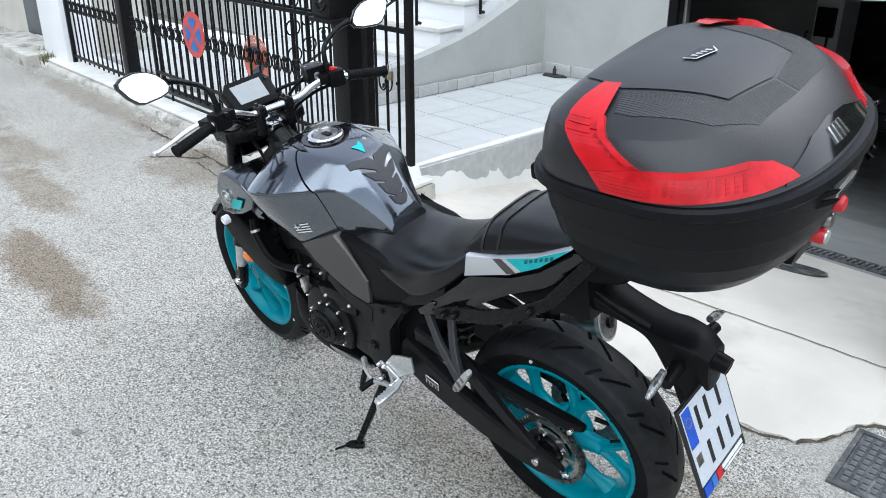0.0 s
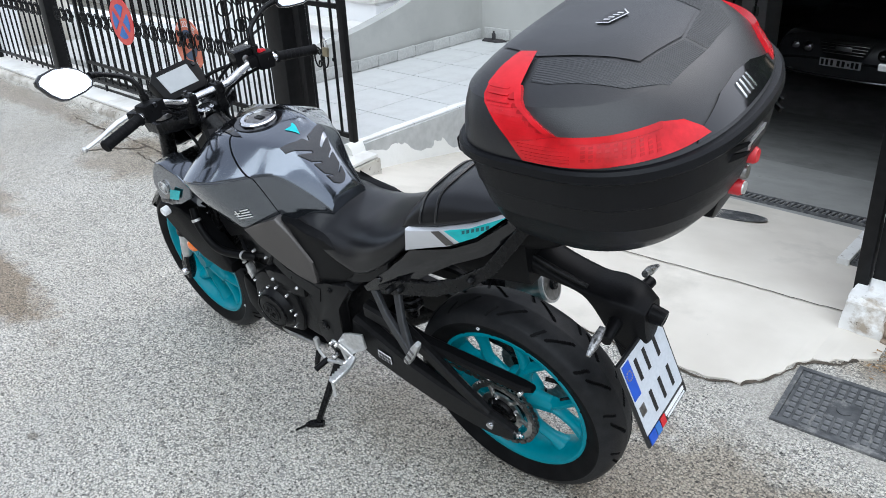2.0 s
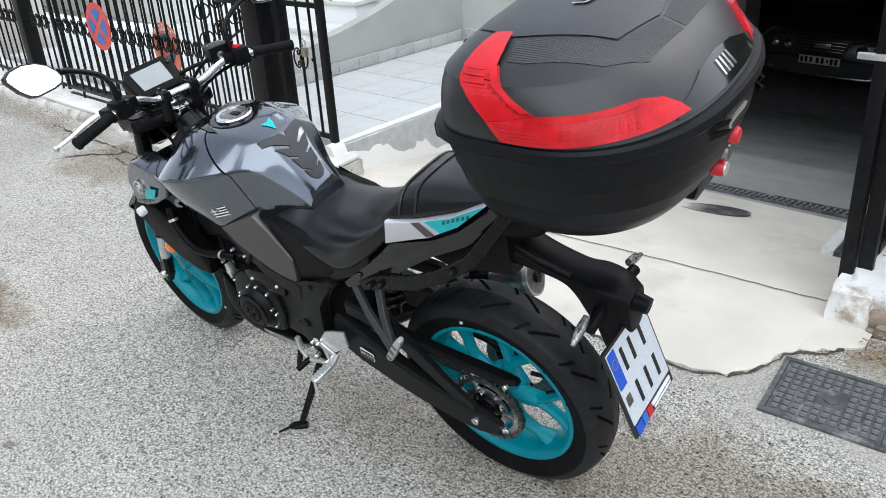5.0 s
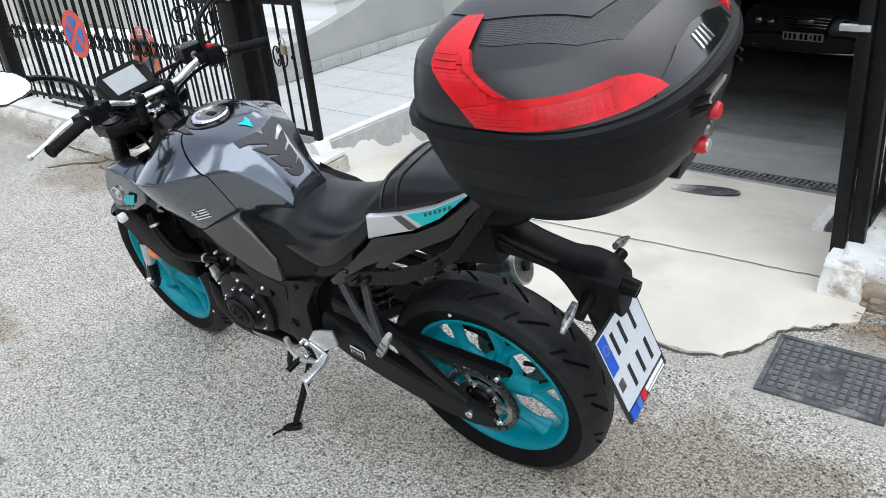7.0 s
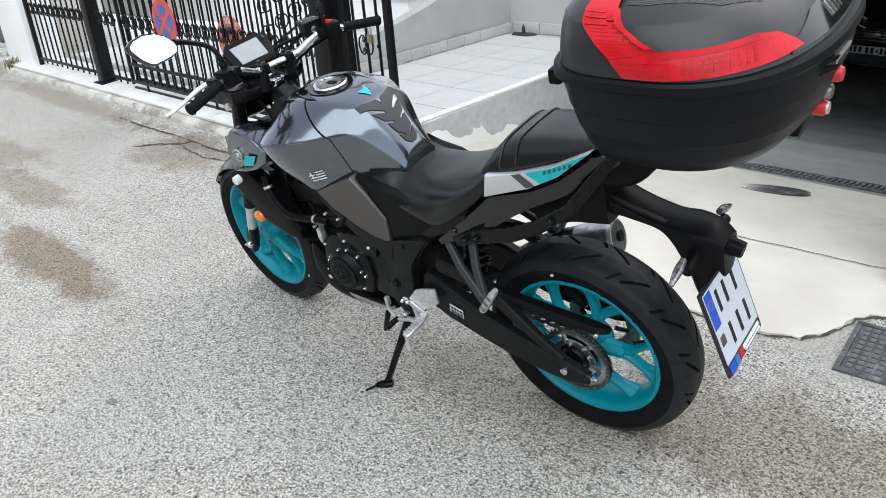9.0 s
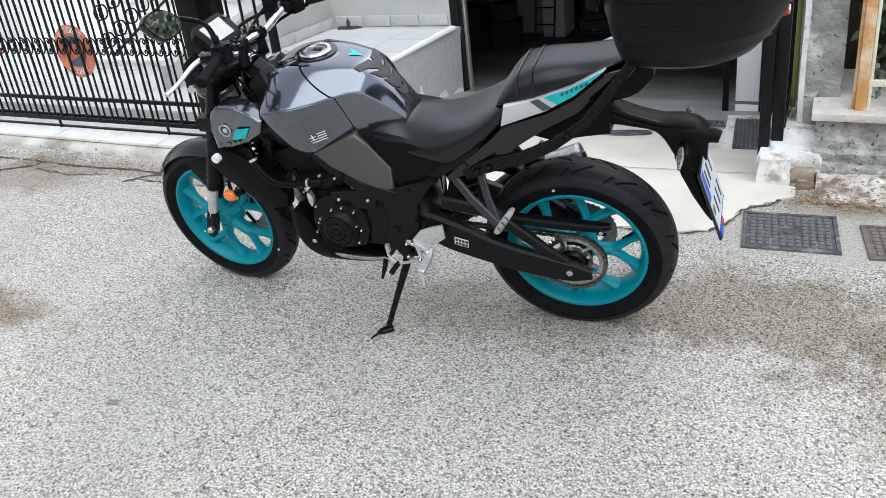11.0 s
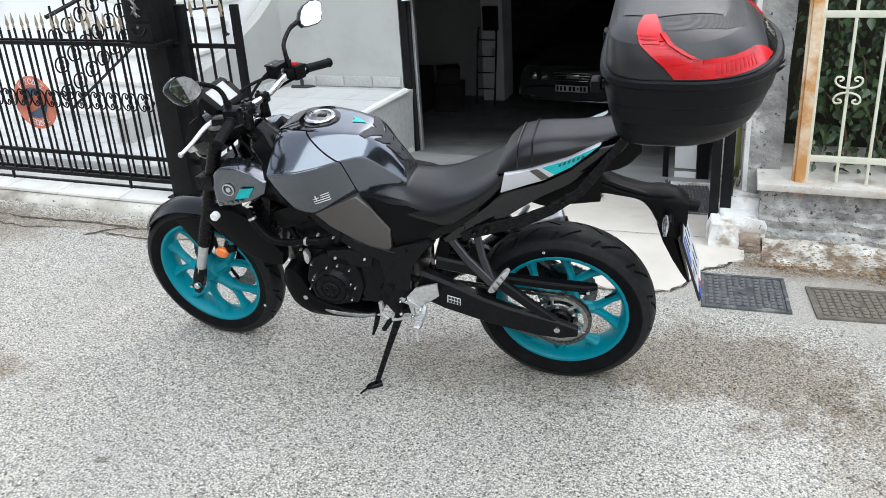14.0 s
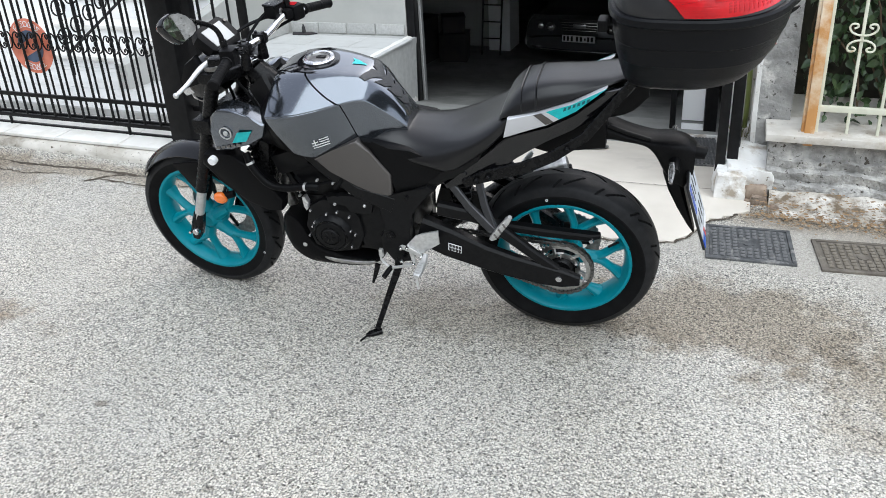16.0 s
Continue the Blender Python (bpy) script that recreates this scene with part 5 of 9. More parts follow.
for i in range(5):
    a = i * 2 * math.pi / 5 + 0.2
    bm = B()
    add_lathe(bm, [(0.0, 0.106), (0.005, 0.106), (0.0065, 0.102), (0.0065, 0.094), (0.0, 0.094)], 6, AX_R + Vector((0.053 * math.cos(a), 0, 0.053 * math.sin(a))))
    part("sprocket_bolt", bm, CHROME, sprocket)


def chain_mesh():
    """Side plates and rollers of the drive chain, all along its loop."""
    front, rf, rr = Vector((0.470, 0, 0.385)), 0.036, 0.1005
    path = []
    d = front - AX_R
    tilt = math.atan2(d.z, d.x)
    for i in range(40):
        a = tilt + math.pi * 0.5 + math.pi * i / 39
        path.append(AX_R + Vector((rr * math.cos(a), 0, rr * math.sin(a))))
    for i in range(14):
        a = tilt - math.pi * 0.5 + math.pi * i / 13
        path.append(front + Vector((rf * math.cos(a), 0, rf * math.sin(a))))
    path.append(path[0])
    pts, acc = [], 0.0
    for p, q in zip(path, path[1:]):
        seg = (q - p).length
        while acc <= seg:
            u = p.lerp(q, acc / seg)
            pts.append(Vector((u.x, 0.091, u.z)))
            acc += 0.0152
        acc -= seg
    bm = B()
    for i, (p, q) in enumerate(zip(pts, pts[1:])):
        d = q - p
        ang = math.atan2(d.z, d.x)
        mid = (p + q) / 2
        for s in ((0.0085, -0.0085) if i % 2 else (0.0055, -0.0055)):
            add_box(bm, mid + Vector((0, s, 0)), (0.021, 0.0022, 0.0105), Matrix.Rotation(-ang, 4, "Y"))
    return bm


part("chain", chain_mesh(), CHAIN_STEEL, BIKE, "oily steel drive chain")

# ---- swingarm and rear stay pieces ----
def loft_bar(bm, pts, sizes, side=(0, 1, 0)):
    """A rectangular, slightly rounded beam: sizes are (width across, height) at each point."""
    path, rings = [Vector(p) for p in pts], []
    for i, c in enumerate(path):
        d = (path[min(i + 1, len(path) - 1)] - path[max(i - 1, 0)]).normalized()
        u = (Vector(side) - d * d.dot(Vector(side))).normalized()
        v = d.cross(u)
        w, h = sizes[i][0] / 2, sizes[i][1] / 2
        b = min(w, h) * 0.45
        rings.append([c + u * a + v * e for a, e in ((w, h - b), (w - b, h), (b - w, h), (-w, h - b), (-w, b - h), (b - w, -h), (w - b, -h), (w, b - h))])
    return add_loft(bm, rings)


for s, nm in ((1, "left"), (-1, "right")):
    bm = B()
    loft_bar(bm, [(0.47, 0.105 * s, 0.420), (0.37, 0.120 * s, 0.388), (0.26, 0.127 * s, 0.350), (0.17, 0.129 * s, 0.324), (0.06, 0.131 * s, 0.302), (0.0, 0.131 * s, 0.293), (-0.040, 0.131 * s, 0.290), (-0.056, 0.131 * s, 0.289)],
             [(0.05, 0.11), (0.040, 0.115), (0.036, 0.096), (0.034, 0.090), (0.030, 0.082), (0.028, 0.070), (0.026, 0.046), (0.024, 0.036)])
    arm = part("swingarm", bm, FRAME_BLACK, BIKE, "black pressed-steel swingarm")
    bm = B()
    loft_bar(bm, [(0.40, 0.112 * s, 0.515), (0.27, 0.122 * s, 0.502), (0.195, 0.126 * s, 0.458), (0.09, 0.130 * s, 0.376), (0.02, 0.131 * s, 0.326)], [(0.034, 0.05), (0.03, 0.045), (0.026, 0.04), (0.024, 0.034), (0.022, 0.03)])
    part("swingarm_brace", bm, FRAME_BLACK, arm)
    bm = B()
    add_lathe(bm, [(0.0, 0.152 * s), (0.010, 0.152 * s), (0.011, 0.149 * s), (0.011, 0.143 * s), (0.017, 0.143 * s), (0.019, 0.139 * s), (0.019, 0.12 * s), (0.0, 0.12 * s)], 12, AX_R)
    part("axle_nut", bm, CHROME, arm)
    bm = B()
    add_tube(bm, [(-0.05, 0.131 * s, 0.289), (-0.078, 0.131 * s, 0.289)], 0.005, 8, 1)
    add_lathe(bm, [(0, 0), (0.009, 0), (0.009, 0.007), (0, 0.007)], 6, (-0.070, 0.131 * s, 0.289), "x")
    part("chain_adjuster", bm, CHROME, arm)
bm = B()
loft_bar(bm, [(0.36, 0.100, 0.500), (0.22, 0.104, 0.464), (0.05, 0.106, 0.455), (-0.08, 0.107, 0.452), (-0.112, 0.107, 0.458)], [(0.03, 0.03), (0.034, 0.030), (0.036, 0.030), (0.034, 0.026), (0.02, 0.016)])
guard = part("chain_guard", bm, BLACK_MATT, BIKE, "matt black plastic chain guard")
bm = B()
add_lathe(bm, [(0, 0.132), (0.006, 0.132), (0.008, 0.128), (0.008, 0.118), (0, 0.118)], 10, (-0.086, 0, 0.448))
part("guard_bolt", bm, CHROME, guard)
# warning label on the swingarm
bm = B()
add_plate(bm, [(0.369, 0.402), (0.325, 0.391), (0.328, 0.363), (0.372, 0.374)], 0.1450, 0.1464)
lab = part("warning_label", bm, WHITE, BIKE, "small black and white warning label")
for i in range(2):
    for j in range(4):
        bm = B()
        a, z = 0.3665 - j * 0.0104 + 0.0014 * i, 0.3985 - j * 0.0026 - 0.0135 * i
        add_plate(bm, [(a, z), (a - 0.0084, z - 0.0021), (a - 0.0078, z - 0.0021 - 0.0098 - 0.001 * ((i + j) % 2)), (a + 0.0006, z - 0.0098)], 0.1464, 0.1472)
        part("label_box", bm, INK, lab)
# ---- passenger foot rest brackets and shock ----
for s in (1, -1):
    bm = B()
    loft_bar(bm, [(0.345, 0.118 * s, 0.608), (0.292, 0.145 * s, 0.556), (0.208, 0.172 * s, 0.488)], [(0.014, 0.026), (0.014, 0.028), (0.018, 0.030)])
    loft_bar(bm, [(0.260, 0.118 * s, 0.630), (0.240, 0.145 * s, 0.566), (0.206, 0.172 * s, 0.488)], [(0.014, 0.024), (0.014, 0.024), (0.018, 0.026)])
    br = part("footrest_bracket", bm, SATIN_GREY, BIKE, "dark grey forked passenger footrest bracket")
    bm = B()
    loft_bar(bm, [(0.150, 0.192 * s, 0.560), (0.160, 0.190 * s, 0.545), (0.182, 0.188 * s, 0.512), (0.204, 0.186 * s, 0.478), (0.214, 0.184 * s, 0.466)], [(0.016, 0.012), (0.024, 0.018), (0.024, 0.019), (0.026, 0.020), (0.016, 0.014)])
    peg = part("passenger_peg", bm, ALU, br, "folded aluminium passenger peg")
    for i in range(3):
        bm = B()
        add_box(bm, (0.168 + 0.014 * i, 0.203 * s, 0.533 - 0.021 * i), (0.016, 0.003, 0.005), Matrix.Rotation(-0.98, 4, "Y"))
        part("peg_rib", bm, STEEL_DARK, peg)
bm = B()
add_tube(bm, [(0.33, 0, 0.66), (0.36, 0, 0.42)], 0.022, 14, 1)
shock = part("shock_absorber", bm, BLACK_METAL, BIKE)
bm = B()
add_tube(bm, [Vector((0.335 + 0.025 * k / 60, 0, 0.64 - 0.2 * k / 60)) + Vector((0.034 * math.cos(k * 0.75), 0.034 * math.sin(k * 0.75), 0)) for k in range(61)], 0.006, 6, 1)
part("spring", bm, BLACK_METAL, shock)

# ---- frame ----
for s in (1, -1):
    bm = B()
    loft_bar(bm, [(0.97, 0.05 * s, 0.90), (0.88, 0.11 * s, 0.785), (0.76, 0.132 * s, 0.655), (0.66, 0.136 * s, 0.577), (0.54, 0.134 * s, 0.535)], [(0.04, 0.09), (0.035, 0.07), (0.034, 0.05), (0.034, 0.05), (0.036, 0.07)])
    add_plate(bm, [(0.60, 0.560), (0.50, 0.583), (0.42, 0.618), (0.395, 0.602), (0.455, 0.555), (0.488, 0.508), (0.494, 0.44), (0.508, 0.36), (0.50, 0.31), (0.565, 0.30), (0.602, 0.355), (0.602, 0.408), (0.570, 0.45), (0.578, 0.50)], 0.112 * s, 0.150 * s, bevel=0.008)
    loft_bar(bm, [(0.50, 0.125 * s, 0.575), (0.40, 0.118 * s, 0.625), (0.25, 0.108 * s, 0.715), (0.05, 0.095 * s, 0.825), (-0.12, 0.080 * s, 0.905)], [(0.03, 0.04), (0.03, 0.036), (0.028, 0.032), (0.026, 0.03), (0.024, 0.028)])
    fr = part("frame", bm, FRAME_BLACK, BIKE, "black tubular steel frame side")
    for c, r in (((0.565, 0.415), 0.017), ((0.525, 0.335), 0.010), ((0.49, 0.572), 0.008)):
        bm = B()
        add_lathe(bm, [(0, 0.157 * s), (r * 0.6, 0.157 * s), (r * 0.65, 0.153 * s), (r, 0.153 * s), (r, 0.140 * s), (0, 0.140 * s)], 16, (c[0], 0, c[1]))
        part("frame_bolt", bm, BLACK_METAL, fr)

# ---- engine ----
bm = B()
add_box(bm, (0.70, 0, 0.43), (0.34, 0.26, 0.22), bevel=0.03)
add_box(bm, (0.80, 0, 0.60), (0.17, 0.24, 0.24), Matrix.Rotation(0.35, 4, "Y"), bevel=0.02)
add_box(bm, (0.58, 0, 0.47), (0.18, 0.22, 0.24), bevel=0.03)
engine = part("engine", bm, ENGINE, BIKE, "black parallel twin engine castings")
bm = B()
add_box(bm, (0.865, 0, 0.665), (0.17, 0.255, 0.075), Matrix.Rotation(0.35, 4, "Y"), bevel=0.012)
part("cylinder_head_cover", bm, ENGINE, engine)
bm = B()
add_box(bm, (0.905, 0, 0.575), (0.02, 0.22, 0.10), Matrix.Rotation(0.35, 4, "Y"), bevel=0.006)
part("exhaust_flange", bm, ENGINE, engine)
C_GEN = Vector((0.772, 0, 0.405))
bm = B()
add_lathe(bm, [(0, 0.182), (0.028, 0.182), (0.032, 0.178), (0.053, 0.176), (0.062, 0.166), (0.072, 0.150), (0.078, 0.120), (0, 0.120)], 40, C_GEN)
gen = part("generator_cover", bm, ENGINE, engine, "round black generator cover")
bm = B()
ring_plate(bm, C_GEN, 0.033, 0.036, 0.177, 0.1805, n=48)
part("cover_ring", bm, BLACK_METAL, gen)
bm = B()
for k in range(6):
    a = k * math.pi / 3
    add_tube(bm, [C_GEN + Vector((0.008 * math.cos(a), 0.1825, 0.008 * math.sin(a))), C_GEN + Vector((0.021 * math.cos(a), 0.1825, 0.021 * math.sin(a)))], 0.003, 6, 1)
part("cast_star", bm, BLACK_METAL, gen)
bm = B()
ring_plate(bm, C_GEN, 0.056, 0.059, 0.168, 0.177, n=48)
part("cover_step", bm, BLACK_METAL, gen)
bm = B()
add_plate(bm, [(0.845, 0.50), (0.79, 0.535), (0.70, 0.53), (0.665, 0.47), (0.66, 0.40), (0.69, 0.335), (0.78, 0.315), (0.85, 0.34), (0.87, 0.42)], 0.10, 0.150, bevel=0.012)
part("crankcase_cover", bm, ENGINE, engine)
bm = B()
add_plate(bm, [(0.705, 0.54), (0.57, 0.545), (0.555, 0.49), (0.575, 0.42), (0.56, 0.35), (0.60, 0.325), (0.685, 0.34), (0.675, 0.43), (0.70, 0.50)], 0.09, 0.138, bevel=0.014)
part("sprocket_cover", bm, ENGINE, engine)
bm = B()
add_plate(bm, [(0.772, 0.552), (0.742, 0.548), (0.726, 0.556), (0.640, 0.560), (0.607, 0.540), (0.620, 0.494), (0.668, 0.488), (0.705, 0.498), (0.766, 0.500)], 0.125, 0.150, bevel=0.006)
clip = part("harness_cover", bm, FRAME_BLACK, engine)
for c in ((0.832, 0.442), (0.860, 0.385), (0.781, 0.481), (0.741, 0.492), (0.700, 0.477), (0.705, 0.417), (0.711, 0.352), (0.690, 0.405), (0.738, 0.376), (0.842, 0.425), (0.835, 0.490)):
    bm = B()
    add_lathe(bm, [(0, 0.160), (0.0035, 0.160), (0.005, 0.157), (0.005, 0.140), (0, 0.140)], 8, (c[0], 0, c[1]))
    part("engine_bolt", bm, CHROME, engine)
for c in ((0.744, 0.522), (0.639, 0.526)):
    bm = B()
    add_lathe(bm, [(0, 0.156), (0.004, 0.156), (0.0055, 0.153), (0.0055, 0.140), (0, 0.140)], 10, (c[0], 0, c[1]))
    part("cover_bolt", bm, ALU, clip)
# inlet bodies, wiring and hoses above the crankcase
bm = B()
for s in (0.05, -0.05):
    add_tube(bm, [(0.70, s, 0.63), (0.62, s, 0.69)], 0.026, 14, 1)
add_box(bm, (0.60, 0, 0.71), (0.20, 0.20, 0.12), bevel=0.03)
part("airbox", bm, BLACK_MATT, BIKE)
for pts, r in (([(0.88, 0.12, 0.60), (0.84, 0.14, 0.585), (0.76, 0.145, 0.60), (0.68, 0.14, 0.64)], 0.007), ([(0.82, 0.13, 0.66), (0.74, 0.14, 0.64), (0.66, 0.13, 0.60), (0.58, 0.13, 0.58)], 0.006),
               ([(0.72, 0.12, 0.68), (0.70, 0.145, 0.63), (0.73, 0.15, 0.585)], 0.008), ([(0.66, 0.12, 0.66), (0.63, 0.14, 0.61), (0.645, 0.145, 0.56)], 0.009),
               ([(0.86, 0.13, 0.50), (0.88, 0.14, 0.54), (0.865, 0.14, 0.58)], 0.008)):
    bm = B()
    add_tube(bm, pts, r, 8, 5)
    part("hose", bm, BLACK_MATT, BIKE)
for c in ((0.865, 0.150, 0.545), (0.868, 0.150, 0.565), (0.735, 0.152, 0.605), (0.79, 0.150, 0.61)):
    bm = B()
    add_lathe(bm, [(0, 0.006), (0.003, 0.006), (0.0045, 0.003), (0.0045, -0.006), (0, -0.006)], 8, c)
    part("hose_clip", bm, ALU, BIKE)
# bright sensor body and lifting eye on the engine's left side
bm = B()
add_plate(bm, [(0.857, 0.540), (0.846, 0.545), (0.838, 0.522), (0.842, 0.498), (0.851, 0.487), (0.858, 0.505)], 0.135, 0.156, bevel=0.004)
add_lathe(bm, [(0, 0.158), (0.006, 0.158), (0.008, 0.154), (0.008, 0.14), (0, 0.14)], 12, (0.849, 0, 0.515))
part("sensor_body", bm, ALU, engine, "bare metal sensor body")
bm = B()
add_lathe(bm, [(0.007, 0.139), (0.012, 0.139), (0.013, 0.136), (0.012, 0.130), (0.007, 0.130)], 18, (0.683, 0, 0.566), closed=True)
part("cable_eye", bm, ALU, engine)
# coolant pipe from the radiator to the engine
bm = B()
add_tube(bm, [(1.02, 0.155, 0.70), (1.0, 0.170, 0.655), (0.955, 0.175, 0.60), (0.90, 0.172, 0.585), (0.82, 0.160, 0.59), (0.79, 0.150, 0.585)], 0.0125, 12, 6)
pipe = part("coolant_hose", bm, BLACK_MATT, BIKE, "black rubber coolant hose")
for c, d in (((1.005, 0.168, 0.67), (0.35, -0.15, 0.9)), ((0.83, 0.162, 0.589), (1, 0, 0))):
    bm = B()
    q = Vector(d).to_track_quat("Z", "Y").to_matrix().to_4x4()
    add_lathe(bm, [(0.0125, 0.004), (0.0142, 0.004), (0.0142, -0.004), (0.0125, -0.004)], 20, c, "z", closed=True, m=q)
    part("hose_clamp", bm, ALU, pipe)
# exhaust headers, collector, silencer on the far side
bm = B()
for s in (0.05, -0.05):
    add_tube(bm, [(0.89, s, 0.60), (0.95, s, 0.56), (0.965, s, 0.48), (0.93, s * 0.8, 0.36), (0.84, s * 0.6, 0.285), (0.70, s * 0.3 - 0.02, 0.262)], 0.019, 12, 6)
part("exhaust_header", bm, STEEL_DARK, BIKE, "heat-stained exhaust headers")
# added bar stands in for a pale strip between engine and pan
bm = B()
add_tube(bm, [(0.865, 0.112, 0.288), (0.835, 0.118, 0.268), (0.790, 0.119, 0.257), (0.700, 0.116, 0.254), (0.655, 0.112, 0.258)], [0.008, 0.010, 0.010, 0.009, 0.007], 10, 5)
part("pale_strip_bar", bm, STEEL_WORN, BIKE, "added bright bar for a pale strip above the belly pan")
bm = B()
add_tube(bm, [(0.74, -0.03, 0.262), (0.62, -0.05, 0.262), (0.50, -0.10, 0.28), (0.40, -0.145, 0.31)], [0.05, 0.055, 0.045, 0.028], 16, 5)
part("exhaust_collector", bm, BLACK_METAL, BIKE)
bm = B()
add_tube(bm, [(0.42, -0.15, 0.29), (0.32, -0.170, 0.350), (0.22, -0.184, 0.415), (0.125, -0.199, 0.452)], [0.035, 0.050, 0.056, 0.055], 24, 6, flat=0.86)
muf = part("silencer", bm, BLACK_METAL, BIKE, "short black silencer with steel end cap")
bm = B()
add_tube(bm, [(0.132, -0.198, 0.449), (0.095, -0.204, 0.463), (0.034, -0.218, 0.482)], [0.0560, 0.0560, 0.0550], 28, 4, flat=0.9)
cap_s = part("silencer_cap", bm, STEEL_WORN, muf, "dull steel end cap")
bm = B()
add_tube(bm, [(0.041, -0.2165, 0.480), (0.030, -0.2190, 0.4832)], [0.0570, 0.0565], 28, 1, flat=0.9)
part("cap_rim", bm, ALU, cap_s)
bm = B()
add_tube(bm, [(0.038, -0.2175, 0.481), (0.0285, -0.2195, 0.4836)], [0.050, 0.0495], 28, 1, flat=0.9)
outlet = part("outlet_face", bm, STEEL_DARK, cap_s)
bm = B()
add_tube(bm, [(0.038, -0.2175, 0.481), (0.020, -0.2215, 0.486)], [0.017, 0.016], 18, 1)
part("outlet_pipe", bm, BLACK_METAL, outlet)
# belly pan
bm = B()
add_body(bm, [(0.985, [(0, 0.405), (0.06, 0.402), (0.098, 0.392), (0.100, 0.362), (0.0, 0.350)]), (0.958, [(0, 0.440), (0.09, 0.434), (0.124, 0.424), (0.122, 0.298), (0.0, 0.282)]),
              (0.910, [(0, 0.425), (0.10, 0.415), (0.130, 0.398), (0.120, 0.250), (0.0, 0.236)]), (0.850, [(0, 0.33), (0.10, 0.312), (0.128, 0.284), (0.108, 0.228), (0.0, 0.216)]),
              (0.700, [(0, 0.28), (0.09, 0.264), (0.115, 0.252), (0.095, 0.226), (0.0, 0.214)]), (0.640, [(0, 0.285), (0.08, 0.276), (0.100, 0.264), (0.085, 0.250), (0.0, 0.244)])], 4, 3)
pan = part("belly_pan", bm, BLACK_MATT, BIKE, "black plastic belly pan")
bm = B()
add_lathe(bm, [(0, 0.134), (0.008, 0.134), (0.010, 0.130), (0.010, 0.10), (0, 0.10)], 10, (0.902, 0, 0.322))
part("pan_bolt", bm, ALU, pan)

# ---- foot controls and side stand ----
bm = B()
add_plate(bm, [(0.512, 0.386), (0.472, 0.434), (0.448, 0.444), (0.393, 0.462), (0.392, 0.410), (0.420, 0.390), (0.463, 0.359), (0.498, 0.366)], 0.160, 0.168, bevel=0.003)
heel = part("heel_guard", bm, ALU, BIKE, "brushed aluminium heel guard")
bm = B()
add_plate(bm, [(0.530, 0.390), (0.522, 0.395), (0.500, 0.390), (0.462, 0.368), (0.448, 0.352), (0.455, 0.344), (0.490, 0.370), (0.528, 0.380)], 0.168, 0.175, bevel=0.003)
add_plate(bm, [(0.500, 0.372), (0.486, 0.372), (0.478, 0.322), (0.492, 0.318)], 0.166, 0.174, bevel=0.002)
plate_f = part("footrest_plate", bm, ALU, BIKE, "bare aluminium footrest plate")
bm = B()
loft_bar(bm, [(0.440, 0.176, 0.368), (0.441, 0.200, 0.358), (0.443, 0.225, 0.355), (0.447, 0.262, 0.351), (0.448, 0.270, 0.350)], [(0.014, 0.014), (0.022, 0.016), (0.024, 0.017), (0.024, 0.017), (0.018, 0.012)], side=(1, 0, 0))
peg = part("rider_peg", bm, ALU, plate_f, "ribbed aluminium rider peg")
bm = B()
add_tube(bm, [(0.448, 0.266, 0.346), (0.443, 0.275, 0.304)], 0.0042, 8, 1)
part("peg_feeler", bm, ALU, peg)
for i in range(6):
    bm = B()
    add_box(bm, (0.4425 + 0.0009 * i, 0.212 + 0.010 * i, 0.3652 - 0.0011 * i), (0.022, 0.004, 0.003))
    part("peg_rib", bm, ALU, peg)
for c in ((0.524, 0.386), (0.503, 0.388), (0.458, 0.356), (0.488, 0.324), (0.528, 0.332)):
    bm = B()
    add_lathe(bm, [(0, 0.186), (0.004, 0.186), (0.006, 0.183), (0.006, 0.166), (0, 0.166)], 8, (c[0], 0, c[1]))
    part("plate_bolt", bm, CHROME, plate_f)
bm = B()
add_tube(bm, [(0.488, 0.178, 0.322), (0.53, 0.180, 0.309), (0.572, 0.182, 0.300)], 0.0050, 8, 3)
add_tube(bm, [(0.598, 0.170, 0.362), (0.600, 0.178, 0.330), (0.572, 0.182, 0.302)], 0.0045, 8, 3)
add_box(bm, (0.598, 0.174, 0.356), (0.014, 0.014, 0.030), bevel=0.003)
add_box(bm, (0.510, 0.180, 0.318), (0.030, 0.012, 0.012), bevel=0.003)
lever = part("gear_lever", bm, ALU, BIKE, "aluminium gear lever with rubber toe piece")
bm = B()
add_tube(bm, [(0.569, 0.178, 0.301), (0.582, 0.222, 0.290)], 0.009, 10, 1)
part("toe_rubber", bm, BLACK_MATT, lever)
bm = B()
loft_bar(bm, [(0.622, 0.165, 0.296), (0.630, 0.175, 0.265), (0.644, 0.182, 0.225)], [(0.012, 0.018), (0.010, 0.016), (0.008, 0.008)])
part("stand_lug", bm, BLACK_METAL, BIKE)
bm = B()
loft_bar(bm, [(0.546, 0.135, 0.32), (0.556, 0.153, 0.275), (0.592, 0.196, 0.175), (0.624, 0.236, 0.083), (0.630, 0.243, 0.066)], [(0.030, 0.034), (0.023, 0.026), (0.017, 0.020), (0.016, 0.018), (0.016, 0.018)])
stand = part("side_stand", bm, BLACK_METAL, BIKE, "black steel side stand, lowered")
bm = B()
loft_bar(bm, [(0.616, 0.240, 0.0545), (0.634, 0.250, 0.0540), (0.652, 0.262, 0.0540), (0.664, 0.272, 0.0530)], [(0.020, 0.016), (0.026, 0.018), (0.024, 0.014), (0.012, 0.008)])
part("stand_foot", bm, BLACK_METAL, stand)
bm = B()
